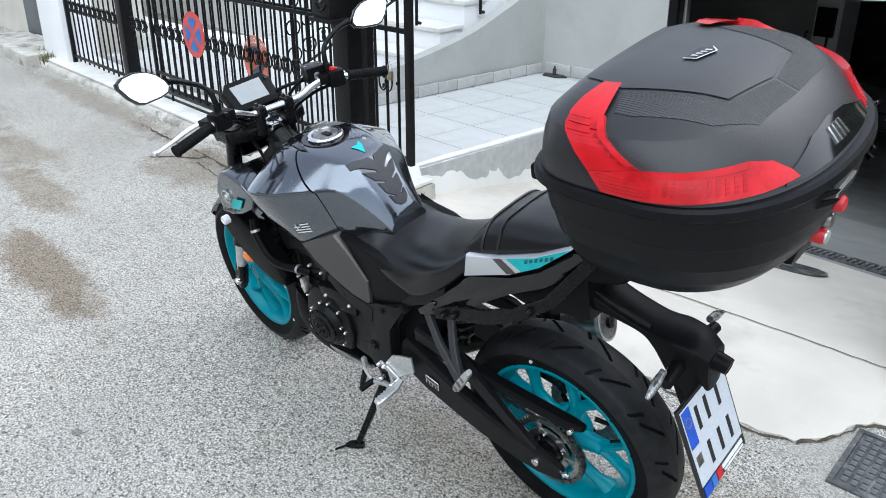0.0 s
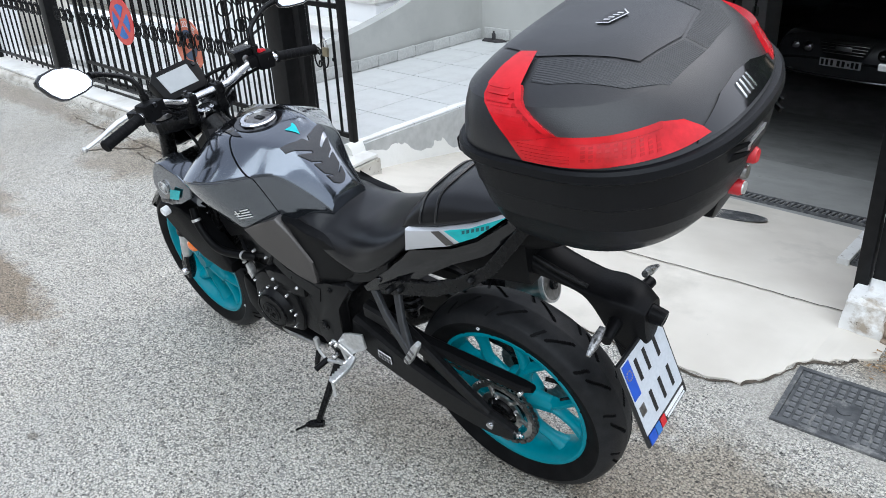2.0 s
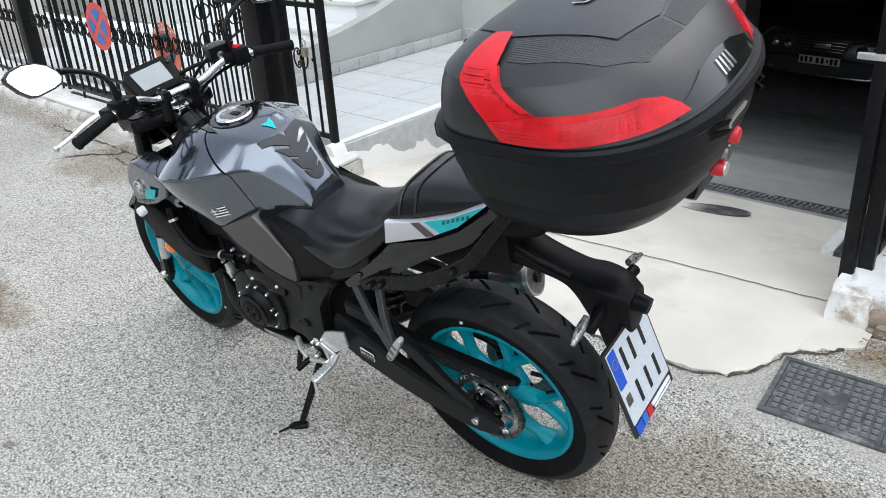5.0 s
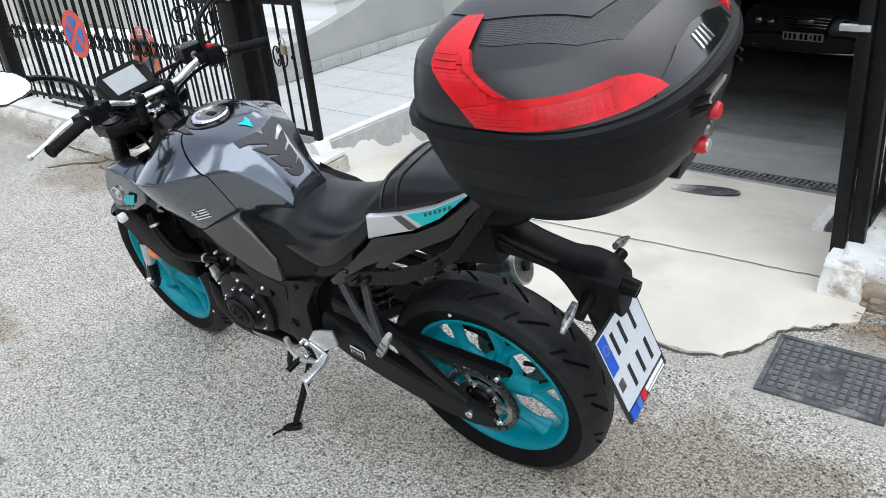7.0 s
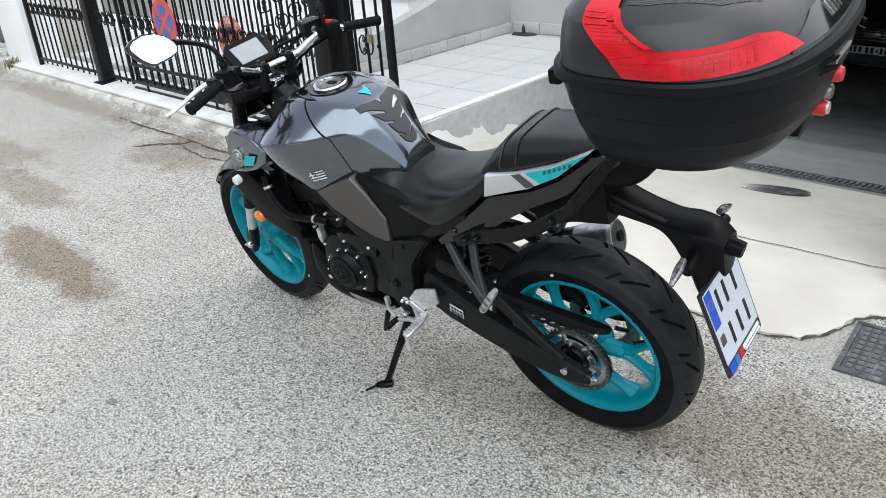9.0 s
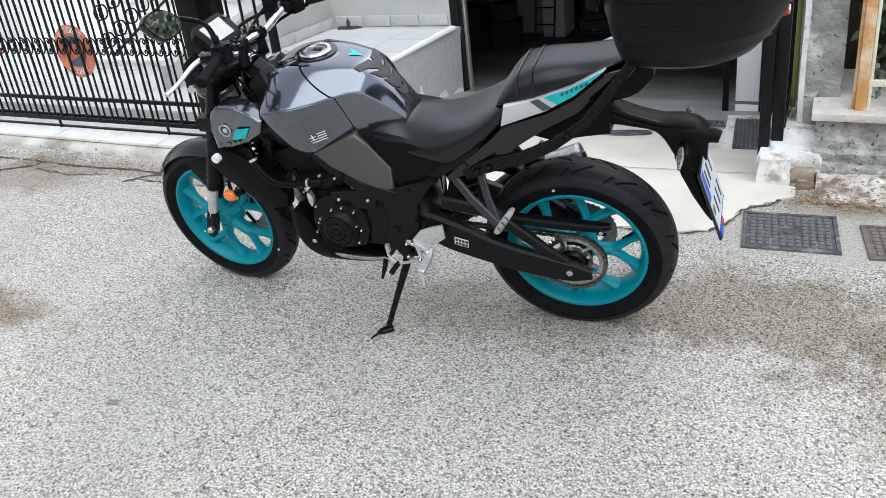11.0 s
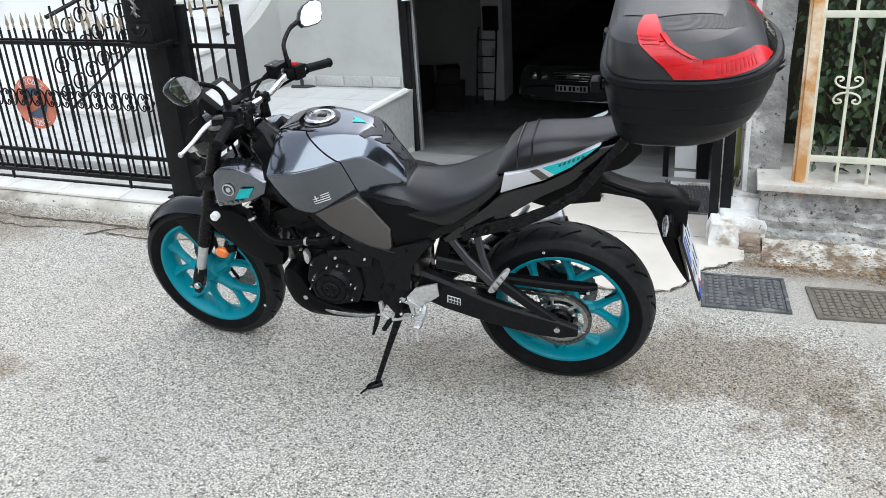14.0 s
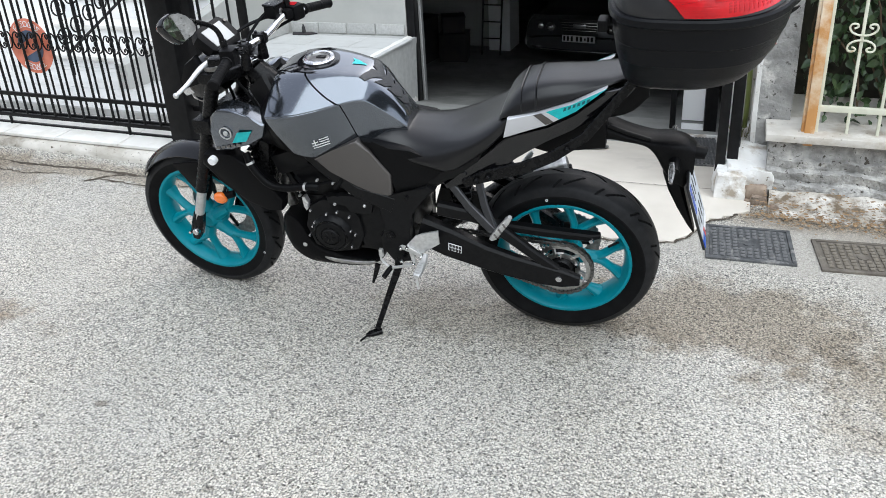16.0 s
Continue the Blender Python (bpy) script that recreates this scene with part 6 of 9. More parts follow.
add_tube(bm, [(0.655, 0.266, 0.0560), (0.672, 0.308, 0.0600)], 0.0035, 8, 1)
part("stand_pin", bm, BLACK_METAL, stand)
# ---- tank and its covers ----
TANK = [(0.490, [(0, 0.803), (0.030, 0.801), (0.046, 0.795), (0.060, 0.780), (0.063, 0.774), (0.063, 0.768), (0.060, 0.752), (0.052, 0.738)]),
        (0.540, [(0, 0.872), (0.038, 0.869), (0.056, 0.858), (0.076, 0.832), (0.081, 0.824), (0.082, 0.815), (0.086, 0.785), (0.082, 0.746)]),
        (0.600, [(0, 0.933), (0.052, 0.930), (0.076, 0.919), (0.110, 0.893), (0.117, 0.884), (0.118, 0.874), (0.118, 0.815), (0.114, 0.750)]),
        (0.660, [(0, 0.949), (0.060, 0.947), (0.090, 0.937), (0.142, 0.897), (0.150, 0.887), (0.150, 0.877), (0.143, 0.815), (0.135, 0.748)]),
        (0.720, [(0, 0.956), (0.070, 0.954), (0.104, 0.944), (0.180, 0.894), (0.189, 0.884), (0.189, 0.874), (0.172, 0.806), (0.152, 0.730)]),
        (0.780, [(0, 0.957), (0.076, 0.956), (0.114, 0.946), (0.208, 0.890), (0.218, 0.880), (0.218, 0.869), (0.194, 0.796), (0.158, 0.702)]),
        (0.840, [(0, 0.952), (0.074, 0.951), (0.112, 0.942), (0.216, 0.884), (0.226, 0.874), (0.226, 0.863), (0.202, 0.796), (0.166, 0.716)]),
        (0.890, [(0, 0.940), (0.064, 0.939), (0.102, 0.928), (0.204, 0.874), (0.214, 0.865), (0.215, 0.854), (0.198, 0.800), (0.170, 0.736)]),
        (0.925, [(0, 0.910), (0.052, 0.907), (0.090, 0.896), (0.180, 0.856), (0.190, 0.848), (0.192, 0.838), (0.182, 0.800), (0.165, 0.752)])]


def tank_piece(keep_front):
    """The tank or its side covers: the seam slants back along the shoulder, then drops below the crease."""
    bm = B()
    add_body(bm, TANK, 5, 3)
    g = 0.0015 if keep_front else -0.0015
    a_co, a_no = Vector((0.662, 0, 0.886)), Vector((1, 0, -1.75)).normalized()
    b_co, b_no = Vector((0.660, 0, 0.886)), Vector((1, 0, -0.25)).normalized()
    f_co, f_no = Vector((0.860, 0, 0.80)), Vector((1, 0, -0.25)).normalized()
    planes = [(a_co + a_no * g, a_no), (b_co + b_no * g, b_no), (f_co, f_no), (Vector((0, 0, 0.886)), Vector((0, 0, 1)))]
    for co, no in planes:
        bmesh.ops.bisect_plane(bm, geom=bm.verts[:] + bm.edges[:] + bm.faces[:], dist=1e-5, plane_co=co, plane_no=no)
    gone = []
    for f in bm.faces:
        c = f.calc_center_median()
        co, no = planes[0] if c.z > 0.886 else planes[1]
        ahead = (c - co).dot(no) > 0
        if ahead != keep_front or (keep_front and (c - planes[2][0]).dot(planes[2][1]) > 0):
            gone.append(f)
    bmesh.ops.delete(bm, geom=gone, context="FACES")
    edge = [e for e in bm.edges if len(e.link_faces) == 1]
    turned = bmesh.ops.extrude_edge_only(bm, edges=edge)["geom"]
    for v in turned:
        if isinstance(v, bmesh.types.BMVert):
            v.co = Vector((v.co.x, v.co.y * 0.965, v.co.z - 0.004 if v.co.z > 0.80 else v.co.z + 0.004))
    return bm


tank = part("fuel_tank", tank_piece(False), PAINT, BIKE, "glossy dark grey metallic fuel tank", angle=45)
cover = part("tank_cover", tank_piece(True), PAINT, BIKE, "glossy dark grey tank side covers", angle=45)
bm = B()
add_body(bm, [(x, [(y * 0.90, z - 0.014) for y, z in pr]) for x, pr in TANK[1:]], 3, 3)
part("tank_inner", bm, BLACK_MATT, BIKE)
TANK_BM = B()
add_body(TANK_BM, TANK, 5, 3)
bmesh.ops.recalc_face_normals(TANK_BM, faces=TANK_BM.faces[:])
TANK_TREE = BVHTree.FromBMesh(TANK_BM)


def decal(bm, tree, poly, way, off=0.0015, axes=("x", "y"), step=0.012, far=2.0, thick=0.0):
    """Lays a polygon (given in two axes) on a surface along a direction, cut into small faces to follow it."""
    way = Vector(way)
    sub = B()
    i, j = "xyz".index(axes[0]), "xyz".index(axes[1])
    vs = []
    for a, b in poly:
        q = [0, 0, 0]
        q[i], q[j] = a, b
        vs.append(sub.verts.new(q))
    sub.faces.new(vs)
    lo = [min(p[k] for p in poly) for k in (0, 1)]
    hi = [max(p[k] for p in poly) for k in (0, 1)]
    for k, ax in ((0, i), (1, j)):
        v = lo[k] + step
        while v < hi[k]:
            co, no = Vector((0, 0, 0)), Vector((0, 0, 0))
            co[ax], no[ax] = v, 1.0
            bmesh.ops.bisect_plane(sub, geom=sub.verts[:] + sub.edges[:] + sub.faces[:], dist=1e-6, plane_co=co, plane_no=no)
            v += step
    made = {}
    for v in sub.verts:
        start = Vector(v.co)
        k = 3 - i - j
        start[k] = -way[k] * far if abs(way[k]) > 0.1 else 0
        hit = tree.ray_cast(start, way)
        if hit[0] is not None:
            n = hit[1] if hit[1].dot(way) < 0 else -hit[1]
            made[v] = (bm.verts.new(hit[0] + n * off), bm.verts.new(hit[0] - n * 0.002) if thick else None)
    for f in sub.faces:
        if all(v in made for v in f.verts):
            bm.faces.new([made[v][0] for v in f.verts])
    sub.free()
    return bm


# filler cap
bm = B()
add_lathe(bm, [(0.050, 0.0), (0.0505, 0.010), (0.047, 0.0135), (0.037, 0.0135), (0.035, 0.009), (0.035, 0.0)], 40, (0.774, 0, 0.9540), "z", closed=True)
cap = part("filler_cap", bm, CHROME, BIKE, "round chrome-ringed filler cap")
bm = B()
add_lathe(bm, [(0, 0.012), (0.028, 0.0115), (0.034, 0.008), (0.034, 0.0), (0, 0.0)], 32, (0.774, 0, 0.9540), "z")
part("cap_lid", bm, STEEL_DARK, cap)
bm = B()
add_box(bm, (0.765, 0, 0.9675), (0.030, 0.016, 0.004), bevel=0.0015)
part("lock_flap", bm, BLACK_METAL, cap)
bm = B()
ring_plate(bm, (0, 0, 0), 0.052, 0.066, 0.0, 0.004, n=40)
part("filler_collar", bm, BLACK_GLOSS, cap, "", Matrix.Translation((0.774, 0, 0.9590)) @ Matrix.Rotation(radians(-90), 4, "X"))
for q in ([(0.905, 0.045), (0.905, -0.045), (0.850, -0.070), (0.826, -0.040), (0.826, 0.040), (0.850, 0.070)], [(0.830, 0.046), (0.850, 0.074), (0.775, 0.090), (0.745, 0.084), (0.790, 0.070)], [(0.790, -0.070), (0.745, -0.084), (0.775, -0.090), (0.850, -0.074), (0.830, -0.046)]):
    part("tank_console", decal(B(), TANK_TREE, q, (0, 0, -1), 0.003), BLACK_GLOSS, tank, "gloss black trim ahead of the filler")
# tank pad of dark ribbed pieces and teal mark
def mirrored(poly):
    return [(x, -0.008 - y) for x, y in reversed(poly)]


PAD = [[(0.620, 0.066), (0.612, 0.040), (0.606, 0.022), (0.604, 0.006), (0.588, -0.004), (0.568, -0.004), (0.572, 0.010), (0.590, 0.042), (0.602, 0.068)],
       [(0.582, 0.050), (0.568, 0.014), (0.564, -0.004), (0.545, -0.004), (0.549, 0.010), (0.557, 0.030)],
       [(0.552, 0.030), (0.546, 0.014), (0.541, -0.004), (0.520, -0.004), (0.521, 0.006), (0.530, 0.023)], [(0.526, 0.023), (0.517, 0.006), (0.516, -0.004), (0.503, -0.004), (0.504, 0.004), (0.511, 0.017)]]
for q in PAD + [mirrored(p) for p in PAD] + [[(0.600, 0.006), (0.590, -0.004), (0.600, -0.014), (0.566, -0.018), (0.512, -0.012), (0.506, -0.004), (0.512, 0.004), (0.566, 0.010)]]:
    rim_q = [(x + (x - 0.565) * 0.012, y + (0.0016 if y > -0.004 else -0.0016 if y < -0.004 else 0.0)) for x, y in q]
    pad = part("tank_pad", decal(B(), TANK_TREE, q, (0, 0, -1), 0.0026, step=0.008), PAD_GREY, tank, "dark grey carbon-look tank pad piece")
    part("pad_edge", decal(B(), TANK_TREE, rim_q, (0, 0, -1), 0.0014, step=0.008), INK, pad)
bm = decal(B(), TANK_TREE, [(0.618, -0.003), (0.652, -0.024), (0.674, -0.031), (0.662, -0.014), (0.664, 0.006), (0.645, 0.001)], (0, 0, -1), 0.0020)
part("teal_mark", bm, TEAL_FLAT, tank, "small teal arrow sticker")
# flag sticker: pale bars and cross on the cover
sx = 0.738
for k, (a0, a1, z0, z1) in enumerate([(0.026, -0.026, 0.000, 0.004), (0.026, -0.026, 0.009, 0.013), (0.002, -0.026, 0.018, 0.022), (0.002, -0.026, 0.027, 0.031), (0.026, 0.006, 0.020, 0.024), (0.018, 0.014, 0.012, 0.033)]):
    bm = decal(B(), TANK_TREE, [(sx + a0, 0.749 + z0 - a0 * 0.27), (sx + a1, 0.749 + z0 - a1 * 0.27), (sx + a1, 0.749 + z1 - a1 * 0.27), (sx + a0, 0.749 + z1 - a0 * 0.27)], (0, -1, 0), 0.0018, axes=("x", "z"))
    part("flag_bar", bm, WHITE, cover, "pale striped flag sticker piece")

# ---- side panels ----
def both(name, mat, poly, y0, y1, label="", bevel=0.006, lift=None, parent=BIKE):
    made = []
    for s in (1, -1):
        bm = B()
        add_plate(bm, poly, y0, y1, bevel=bevel, lift=lift)
        made.append(part(name, bm, mat, parent, label, Matrix.Diagonal((1, s, 1, 1))))
    return made


both("side_panel", PAINT_MATT, [(0.782, 0.696), (0.71, 0.731), (0.630, 0.767), (0.590, 0.724), (0.534, 0.646), (0.541, 0.560), (0.60, 0.579), (0.650, 0.602), (0.735, 0.655)], 0.118, 0.152, "matt grey blade-shaped side panel", 0.008, lift=lambda x, z: 0.06 * (x - 0.62))
both("side_cover", BLACK_MATT, [(0.624, 0.764), (0.585, 0.752), (0.53, 0.750), (0.46, 0.735), (0.40, 0.711), (0.345, 0.690), (0.39, 0.645), (0.425, 0.620), (0.47, 0.597), (0.537, 0.564), (0.530, 0.645), (0.586, 0.723)], 0.105, 0.140, "black plastic side cover", 0.010)
both("side_cover_tail", FRAME_BLACK, [(0.40, 0.655), (0.345, 0.682), (0.24, 0.745), (0.25, 0.715), (0.33, 0.650), (0.395, 0.622), (0.43, 0.622)], 0.118, 0.140, "", 0.006)
for s in (1, -1):
    for c, y in (((0.372, 0.693), 0.142), ((0.165, 0.79), 0.122), ((0.30, 0.665), 0.132)):
        bm = B()
        add_lathe(bm, [(0, y * s + 0.004 * s), (0.006, y * s + 0.004 * s), (0.009, y * s), (0.009, y * s - 0.014 * s), (0, y * s - 0.014 * s)], 10, (c[0], 0, c[1]))
        part("panel_bolt", bm, BLACK_GLOSS, BIKE)

# ---- seat ----
bm = B()
add_body(bm, [(0.605, [(0, 0.772), (0.045, 0.770), (0.085, 0.764), (0.104, 0.757), (0.096, 0.742), (0, 0.735)]), (0.540, [(0, 0.780), (0.05, 0.777), (0.095, 0.764), (0.118, 0.746), (0.114, 0.722), (0, 0.705)]),
              (0.480, [(0, 0.766), (0.06, 0.762), (0.104, 0.748), (0.132, 0.722), (0.126, 0.698), (0, 0.685)]), (0.400, [(0, 0.761), (0.07, 0.758), (0.118, 0.744), (0.148, 0.712), (0.138, 0.682), (0, 0.67)]),
              (0.340, [(0, 0.771), (0.08, 0.769), (0.130, 0.754), (0.154, 0.714), (0.140, 0.676), (0, 0.67)]), (0.270, [(0, 0.797), (0.085, 0.796), (0.136, 0.783), (0.153, 0.756), (0.136, 0.716), (0, 0.71)]),
              (0.210, [(0, 0.832), (0.08, 0.831), (0.126, 0.819), (0.141, 0.798), (0.124, 0.765), (0, 0.757)]), (0.165, [(0, 0.868), (0.07, 0.866), (0.108, 0.856), (0.120, 0.838), (0.108, 0.81), (0, 0.80)])], 5, 4)
part("rider_seat", bm, VINYL, BIKE, "black vinyl rider seat, dished", angle=60)
bm = B()
add_body(bm, [(0.188, [(0, 0.860), (0.06, 0.858), (0.098, 0.854), (0.112, 0.850), (0.106, 0.844), (0, 0.838)]), (0.172, [(0, 0.890), (0.066, 0.887), (0.102, 0.877), (0.118, 0.866), (0.112, 0.852), (0, 0.845)]),
              (0.130, [(0, 0.928), (0.068, 0.924), (0.100, 0.908), (0.117, 0.882), (0.112, 0.864), (0, 0.855)]), (0.060, [(0, 0.946), (0.066, 0.942), (0.093, 0.926), (0.109, 0.902), (0.105, 0.882), (0, 0.875)]),
              (-0.03, [(0, 0.953), (0.058, 0.950), (0.082, 0.940), (0.096, 0.926), (0.092, 0.912), (0, 0.90)]), (-0.115, [(0, 0.962), (0.050, 0.961), (0.070, 0.957), (0.080, 0.953), (0.076, 0.946), (0, 0.935)]),
              (-0.170, [(0, 0.970), (0.036, 0.969), (0.052, 0.967), (0.058, 0.965), (0.055, 0.960), (0, 0.95)])], 5, 4)
pill = part("passenger_seat", bm, VINYL, BIKE, "raised black vinyl passenger seat", angle=60)
bm = B()
for dx in (0.0, 0.042):
    pts = [(0.120 - dx * 0.9, 0.1135, 0.866 + dx * 0.2), (0.124 - dx, 0.1180, 0.884 + dx * 0.2), (0.126 - dx, 0.1010, 0.9095 + dx * 0.3), (0.130 - dx, 0.069, 0.9255 + dx * 0.32), (0.130 - dx, 0, 0.9295 + dx * 0.30)]
    pts = [(x, y - dx * 0.10 * (y > 0), z) for x, y, z in pts]
    add_tube(bm, pts + [(x, -y, z) for x, y, z in reversed(pts[:-1])], 0.0032, 6, 6)
part("seat_strap", bm, VINYL, pill, "stitched seat strap edges")

# ---- tail ----
TAIL_LIFT = lambda x, z: 0.010 - 0.09 * max(0.0, 0.17 - x)
both("tail_panel", SILVER_PANEL, [(0.174, 0.798), (0.160, 0.862), (0.08, 0.876), (-0.02, 0.908), (-0.112, 0.955), (-0.030, 0.884), (0.05, 0.842)], 0.104, 0.128, "silver tail panel with teal flash", 0.004, TAIL_LIFT)
for q, mt, nm in (([(0.014, 0.862), (0.050, 0.884), (0.030, 0.891), (-0.018, 0.9060), (-0.111, 0.954), (-0.030, 0.886)], TEAL_FLAT, "teal_flash"), ([(0.052, 0.844), (0.030, 0.853), (0.064, 0.880), (0.086, 0.874)], PAINT_MATT, "grey_flash")):
    both(nm, mt, q, 0.1285, 0.1296, "", 0.0, TAIL_LIFT)
for i in range(6):
    x0 = 0.004 - i * 0.0125
    z0 = 0.8865 + i * 0.0052
    both("brand_bar", TEAL_DEEP, [(x0, z0), (x0 - 0.0075, z0 + 0.003), (x0 - 0.0095, z0 + 0.0125), (x0 - 0.002, z0 + 0.0095)], 0.1298, 0.1304, "", 0.0, TAIL_LIFT)
both("tail_side", BLACK_GLOSS, [(0.37, 0.622), (0.27, 0.700), (0.168, 0.797), (0.05, 0.829), (-0.03, 0.864), (-0.105, 0.940), (-0.19, 0.958), (-0.17, 0.930), (-0.06, 0.846), (-0.011, 0.819), (0.055, 0.785), (0.12, 0.742), (0.17, 0.706), (0.24, 0.660), (0.30, 0.632), (0.36, 0.602)], 0.096, 0.122, "gloss black lower tail", 0.006, TAIL_LIFT)
bm = B()
add_body(bm, [(0.16, [(0, 0.82), (0.06, 0.82), (0.085, 0.81), (0.085, 0.78), (0.06, 0.77), (0, 0.77)]), (0.0, [(0, 0.875), (0.055, 0.875), (0.075, 0.865), (0.075, 0.83), (0.055, 0.815), (0, 0.815)]),
              (-0.16, [(0, 0.93), (0.045, 0.93), (0.06, 0.92), (0.06, 0.87), (0.045, 0.845), (0, 0.84)]), (-0.22, [(0, 0.945), (0.035, 0.945), (0.045, 0.94), (0.045, 0.91), (0.035, 0.895), (0, 0.89)])], 4, 3)
part("tail_core", bm, BLACK_MATT, BIKE)
bm = B()
add_body(bm, [(0.34, [(0, 0.72), (0.06, 0.72), (0.08, 0.70), (0.075, 0.66), (0.05, 0.645), (0, 0.645)]), (0.18, [(0, 0.79), (0.06, 0.79), (0.08, 0.77), (0.075, 0.745), (0.05, 0.735), (0, 0.735)]), (0.04, [(0, 0.84), (0.055, 0.84), (0.074, 0.825), (0.072, 0.728), (0.05, 0.714), (0, 0.712)]), (-0.02, [(0, 0.86), (0.05, 0.86), (0.070, 0.85), (0.068, 0.740), (0.048, 0.727), (0, 0.725)]), (-0.11, [(0, 0.87), (0.05, 0.87), (0.064, 0.86), (0.062, 0.752), (0.045, 0.738), (0, 0.736)])], 4, 3)
part("undertray", bm, BLACK_MATT, BIKE, "black plastic undertray above the rear tyre")
# rack that carries the case
for s in (1, -1):
    bm = B()
    loft_bar(bm, [(0.305, 0.128 * s, 0.628), (0.22, 0.132 * s, 0.667), (0.118, 0.134 * s, 0.701), (0.03, 0.134 * s, 0.747), (-0.058, 0.130 * s, 0.813), (-0.115, 0.120 * s, 0.888), (-0.180, 0.100 * s, 0.975)],
             [(0.010, 0.028), (0.010, 0.040), (0.010, 0.040), (0.010, 0.034), (0.010, 0.029), (0.010, 0.027), (0.012, 0.024)])
    rk = part("rack_arm", bm, BLACK_METAL, BIKE, "black steel rack arm for the top case")
    for c in ((0.262, 0.650), (0.225, 0.664), (-0.010, 0.776)):
        bm = B()
        add_lathe(bm, [(0, 0.150 * s), (0.006, 0.150 * s), (0.009, 0.146 * s), (0.009, 0.130 * s), (0, 0.130 * s)], 8, (c[0], 0, c[1]))
        part("rack_bolt", bm, BLACK_METAL, rk)
bm = B()
add_box(bm, (-0.29, 0, 0.990), (0.22, 0.14, 0.014), Matrix.Rotation(radians(-2), 4, "Y"), bevel=0.006)
part("rack_plate", bm, BLACK_MATT, BIKE)
# mudguard arm, lamp, plate
bm = B()
add_body(bm, [(-0.05, [(0, 0.822), (0.045, 0.820), (0.060, 0.812), (0.058, 0.766), (0.04, 0.748), (0, 0.745)]), (-0.11, [(0, 0.804), (0.034, 0.801), (0.050, 0.791), (0.049, 0.768), (0.036, 0.757), (0, 0.754)]),
              (-0.165, [(0, 0.783), (0.032, 0.779), (0.047, 0.771), (0.046, 0.760), (0.034, 0.750), (0, 0.747)]), (-0.220, [(0, 0.766), (0.032, 0.763), (0.046, 0.757), (0.046, 0.749), (0.034, 0.739), (0, 0.735)]),
              (-0.250, [(0, 0.762), (0.034, 0.758), (0.048, 0.750), (0.048, 0.727), (0.034, 0.712), (0, 0.705)]), (-0.285, [(0, 0.763), (0.036, 0.758), (0.052, 0.746), (0.052, 0.690), (0.036, 0.652), (0, 0.645)]),
              (-0.330, [(0, 0.758), (0.032, 0.752), (0.046, 0.738), (0.046, 0.680), (0.032, 0.600), (0, 0.585)]), (-0.362, [(0, 0.736), (0.024, 0.732), (0.034, 0.724), (0.034, 0.690), (0.024, 0.650), (0, 0.64)])], 4, 3)
fend = part("plate_carrier", bm, BLACK_MATT, BIKE, "matt black plastic tail mudguard")
bm = B()
add_tube(bm, [(-0.340, 0, 0.714), (-0.360, 0, 0.711), (-0.387, 0, 0.707), (-0.390, 0, 0.7065)], [0.025, 0.0215, 0.0185, 0.0165], 14, 3)
part("plate_lamp", bm, BLACK_MATT, fend)
bm = B()
loft_bar(bm, [(-0.100, 0.036, 0.806), (-0.165, 0.034, 0.781), (-0.235, 0.034, 0.761)], [(0.012, 0.012), (0.012, 0.012), (0.010, 0.010)])
part("carrier_ridge", bm, FRAME_BLACK, fend)
bm = B()
loft_bar(bm, [(-0.300, 0, 0.66), (-0.318, 0, 0.60), (-0.345, 0, 0.53), (-0.372, 0, 0.465), (-0.385, 0, 0.435)], [(0.075, 0.05), (0.075, 0.045), (0.07, 0.03), (0.05, 0.014), (0.03, 0.006)], side=(0, 1, 0))
part("plate_backing", bm, BLACK_MATT, fend)
bm = B()
add_box(bm, (-0.356, 0.026, 0.690), (0.010, 0.014, 0.024), bevel=0.003)
part("reflector", bm, RED_MATT, fend, "small red reflector")
PLATE = Matrix.Translation((-0.380, 0.040, 0.563)) @ Matrix.Rotation(radians(0.5), 4, "Z") @ Matrix.Rotation(radians(18), 4, "Y")


def on_plate(y0, y1, z0, z1, x0=-0.0065, x1=-0.0052):
    return [(y0, z0), (y1, z0), (y1, z1), (y0, z1)], x0, x1


bm = B()
add_box(bm, (0.0, 0, 0), (0.008, 0.190, 0.222), bevel=0.003)
pl = part("number_plate", bm, INK, BIKE, "white two-line number plate in a black frame", PLATE)
NARROW = Matrix.Diagonal((1, 0.86, 0.97, 1))
for nm, mt, (q, a, b) in [("plate_face", PLATE_WHITE, on_plate(-0.103, 0.103, -0.082, 0.107, -0.0050, -0.003)), ("plate_band", BLUE, on_plate(0.066, 0.100, 0.012, 0.104, -0.0058, -0.0049)),
                          ("plate_seal", STEEL_DARK, on_plate(0.070, 0.094, -0.036, -0.010, -0.0058, -0.0049)), ("dealer_red", RED_MATT, on_plate(0.015, 0.038, -0.110, -0.087, -0.0062, -0.0038)),
                          ("dealer_blue", BLUE, on_plate(0.068, 0.100, -0.112, -0.086, -0.0062, -0.0038)), ("dealer_pale", SIGN_BLUE, on_plate(0.042, 0.064, -0.112, -0.086, -0.0062, -0.0038)),
                          ("dealer_bar", WHITE, on_plate(-0.095, 0.010, -0.099, -0.090, -0.0062, -0.0038)), ("dealer_bar", WHITE, on_plate(-0.095, 0.004, -0.108, -0.104, -0.0062, -0.0038))]:
    bm = B()
    add_plate(bm, q, a, b, "yz")
    part(nm, bm, mt, pl, "", PLATE @ NARROW)
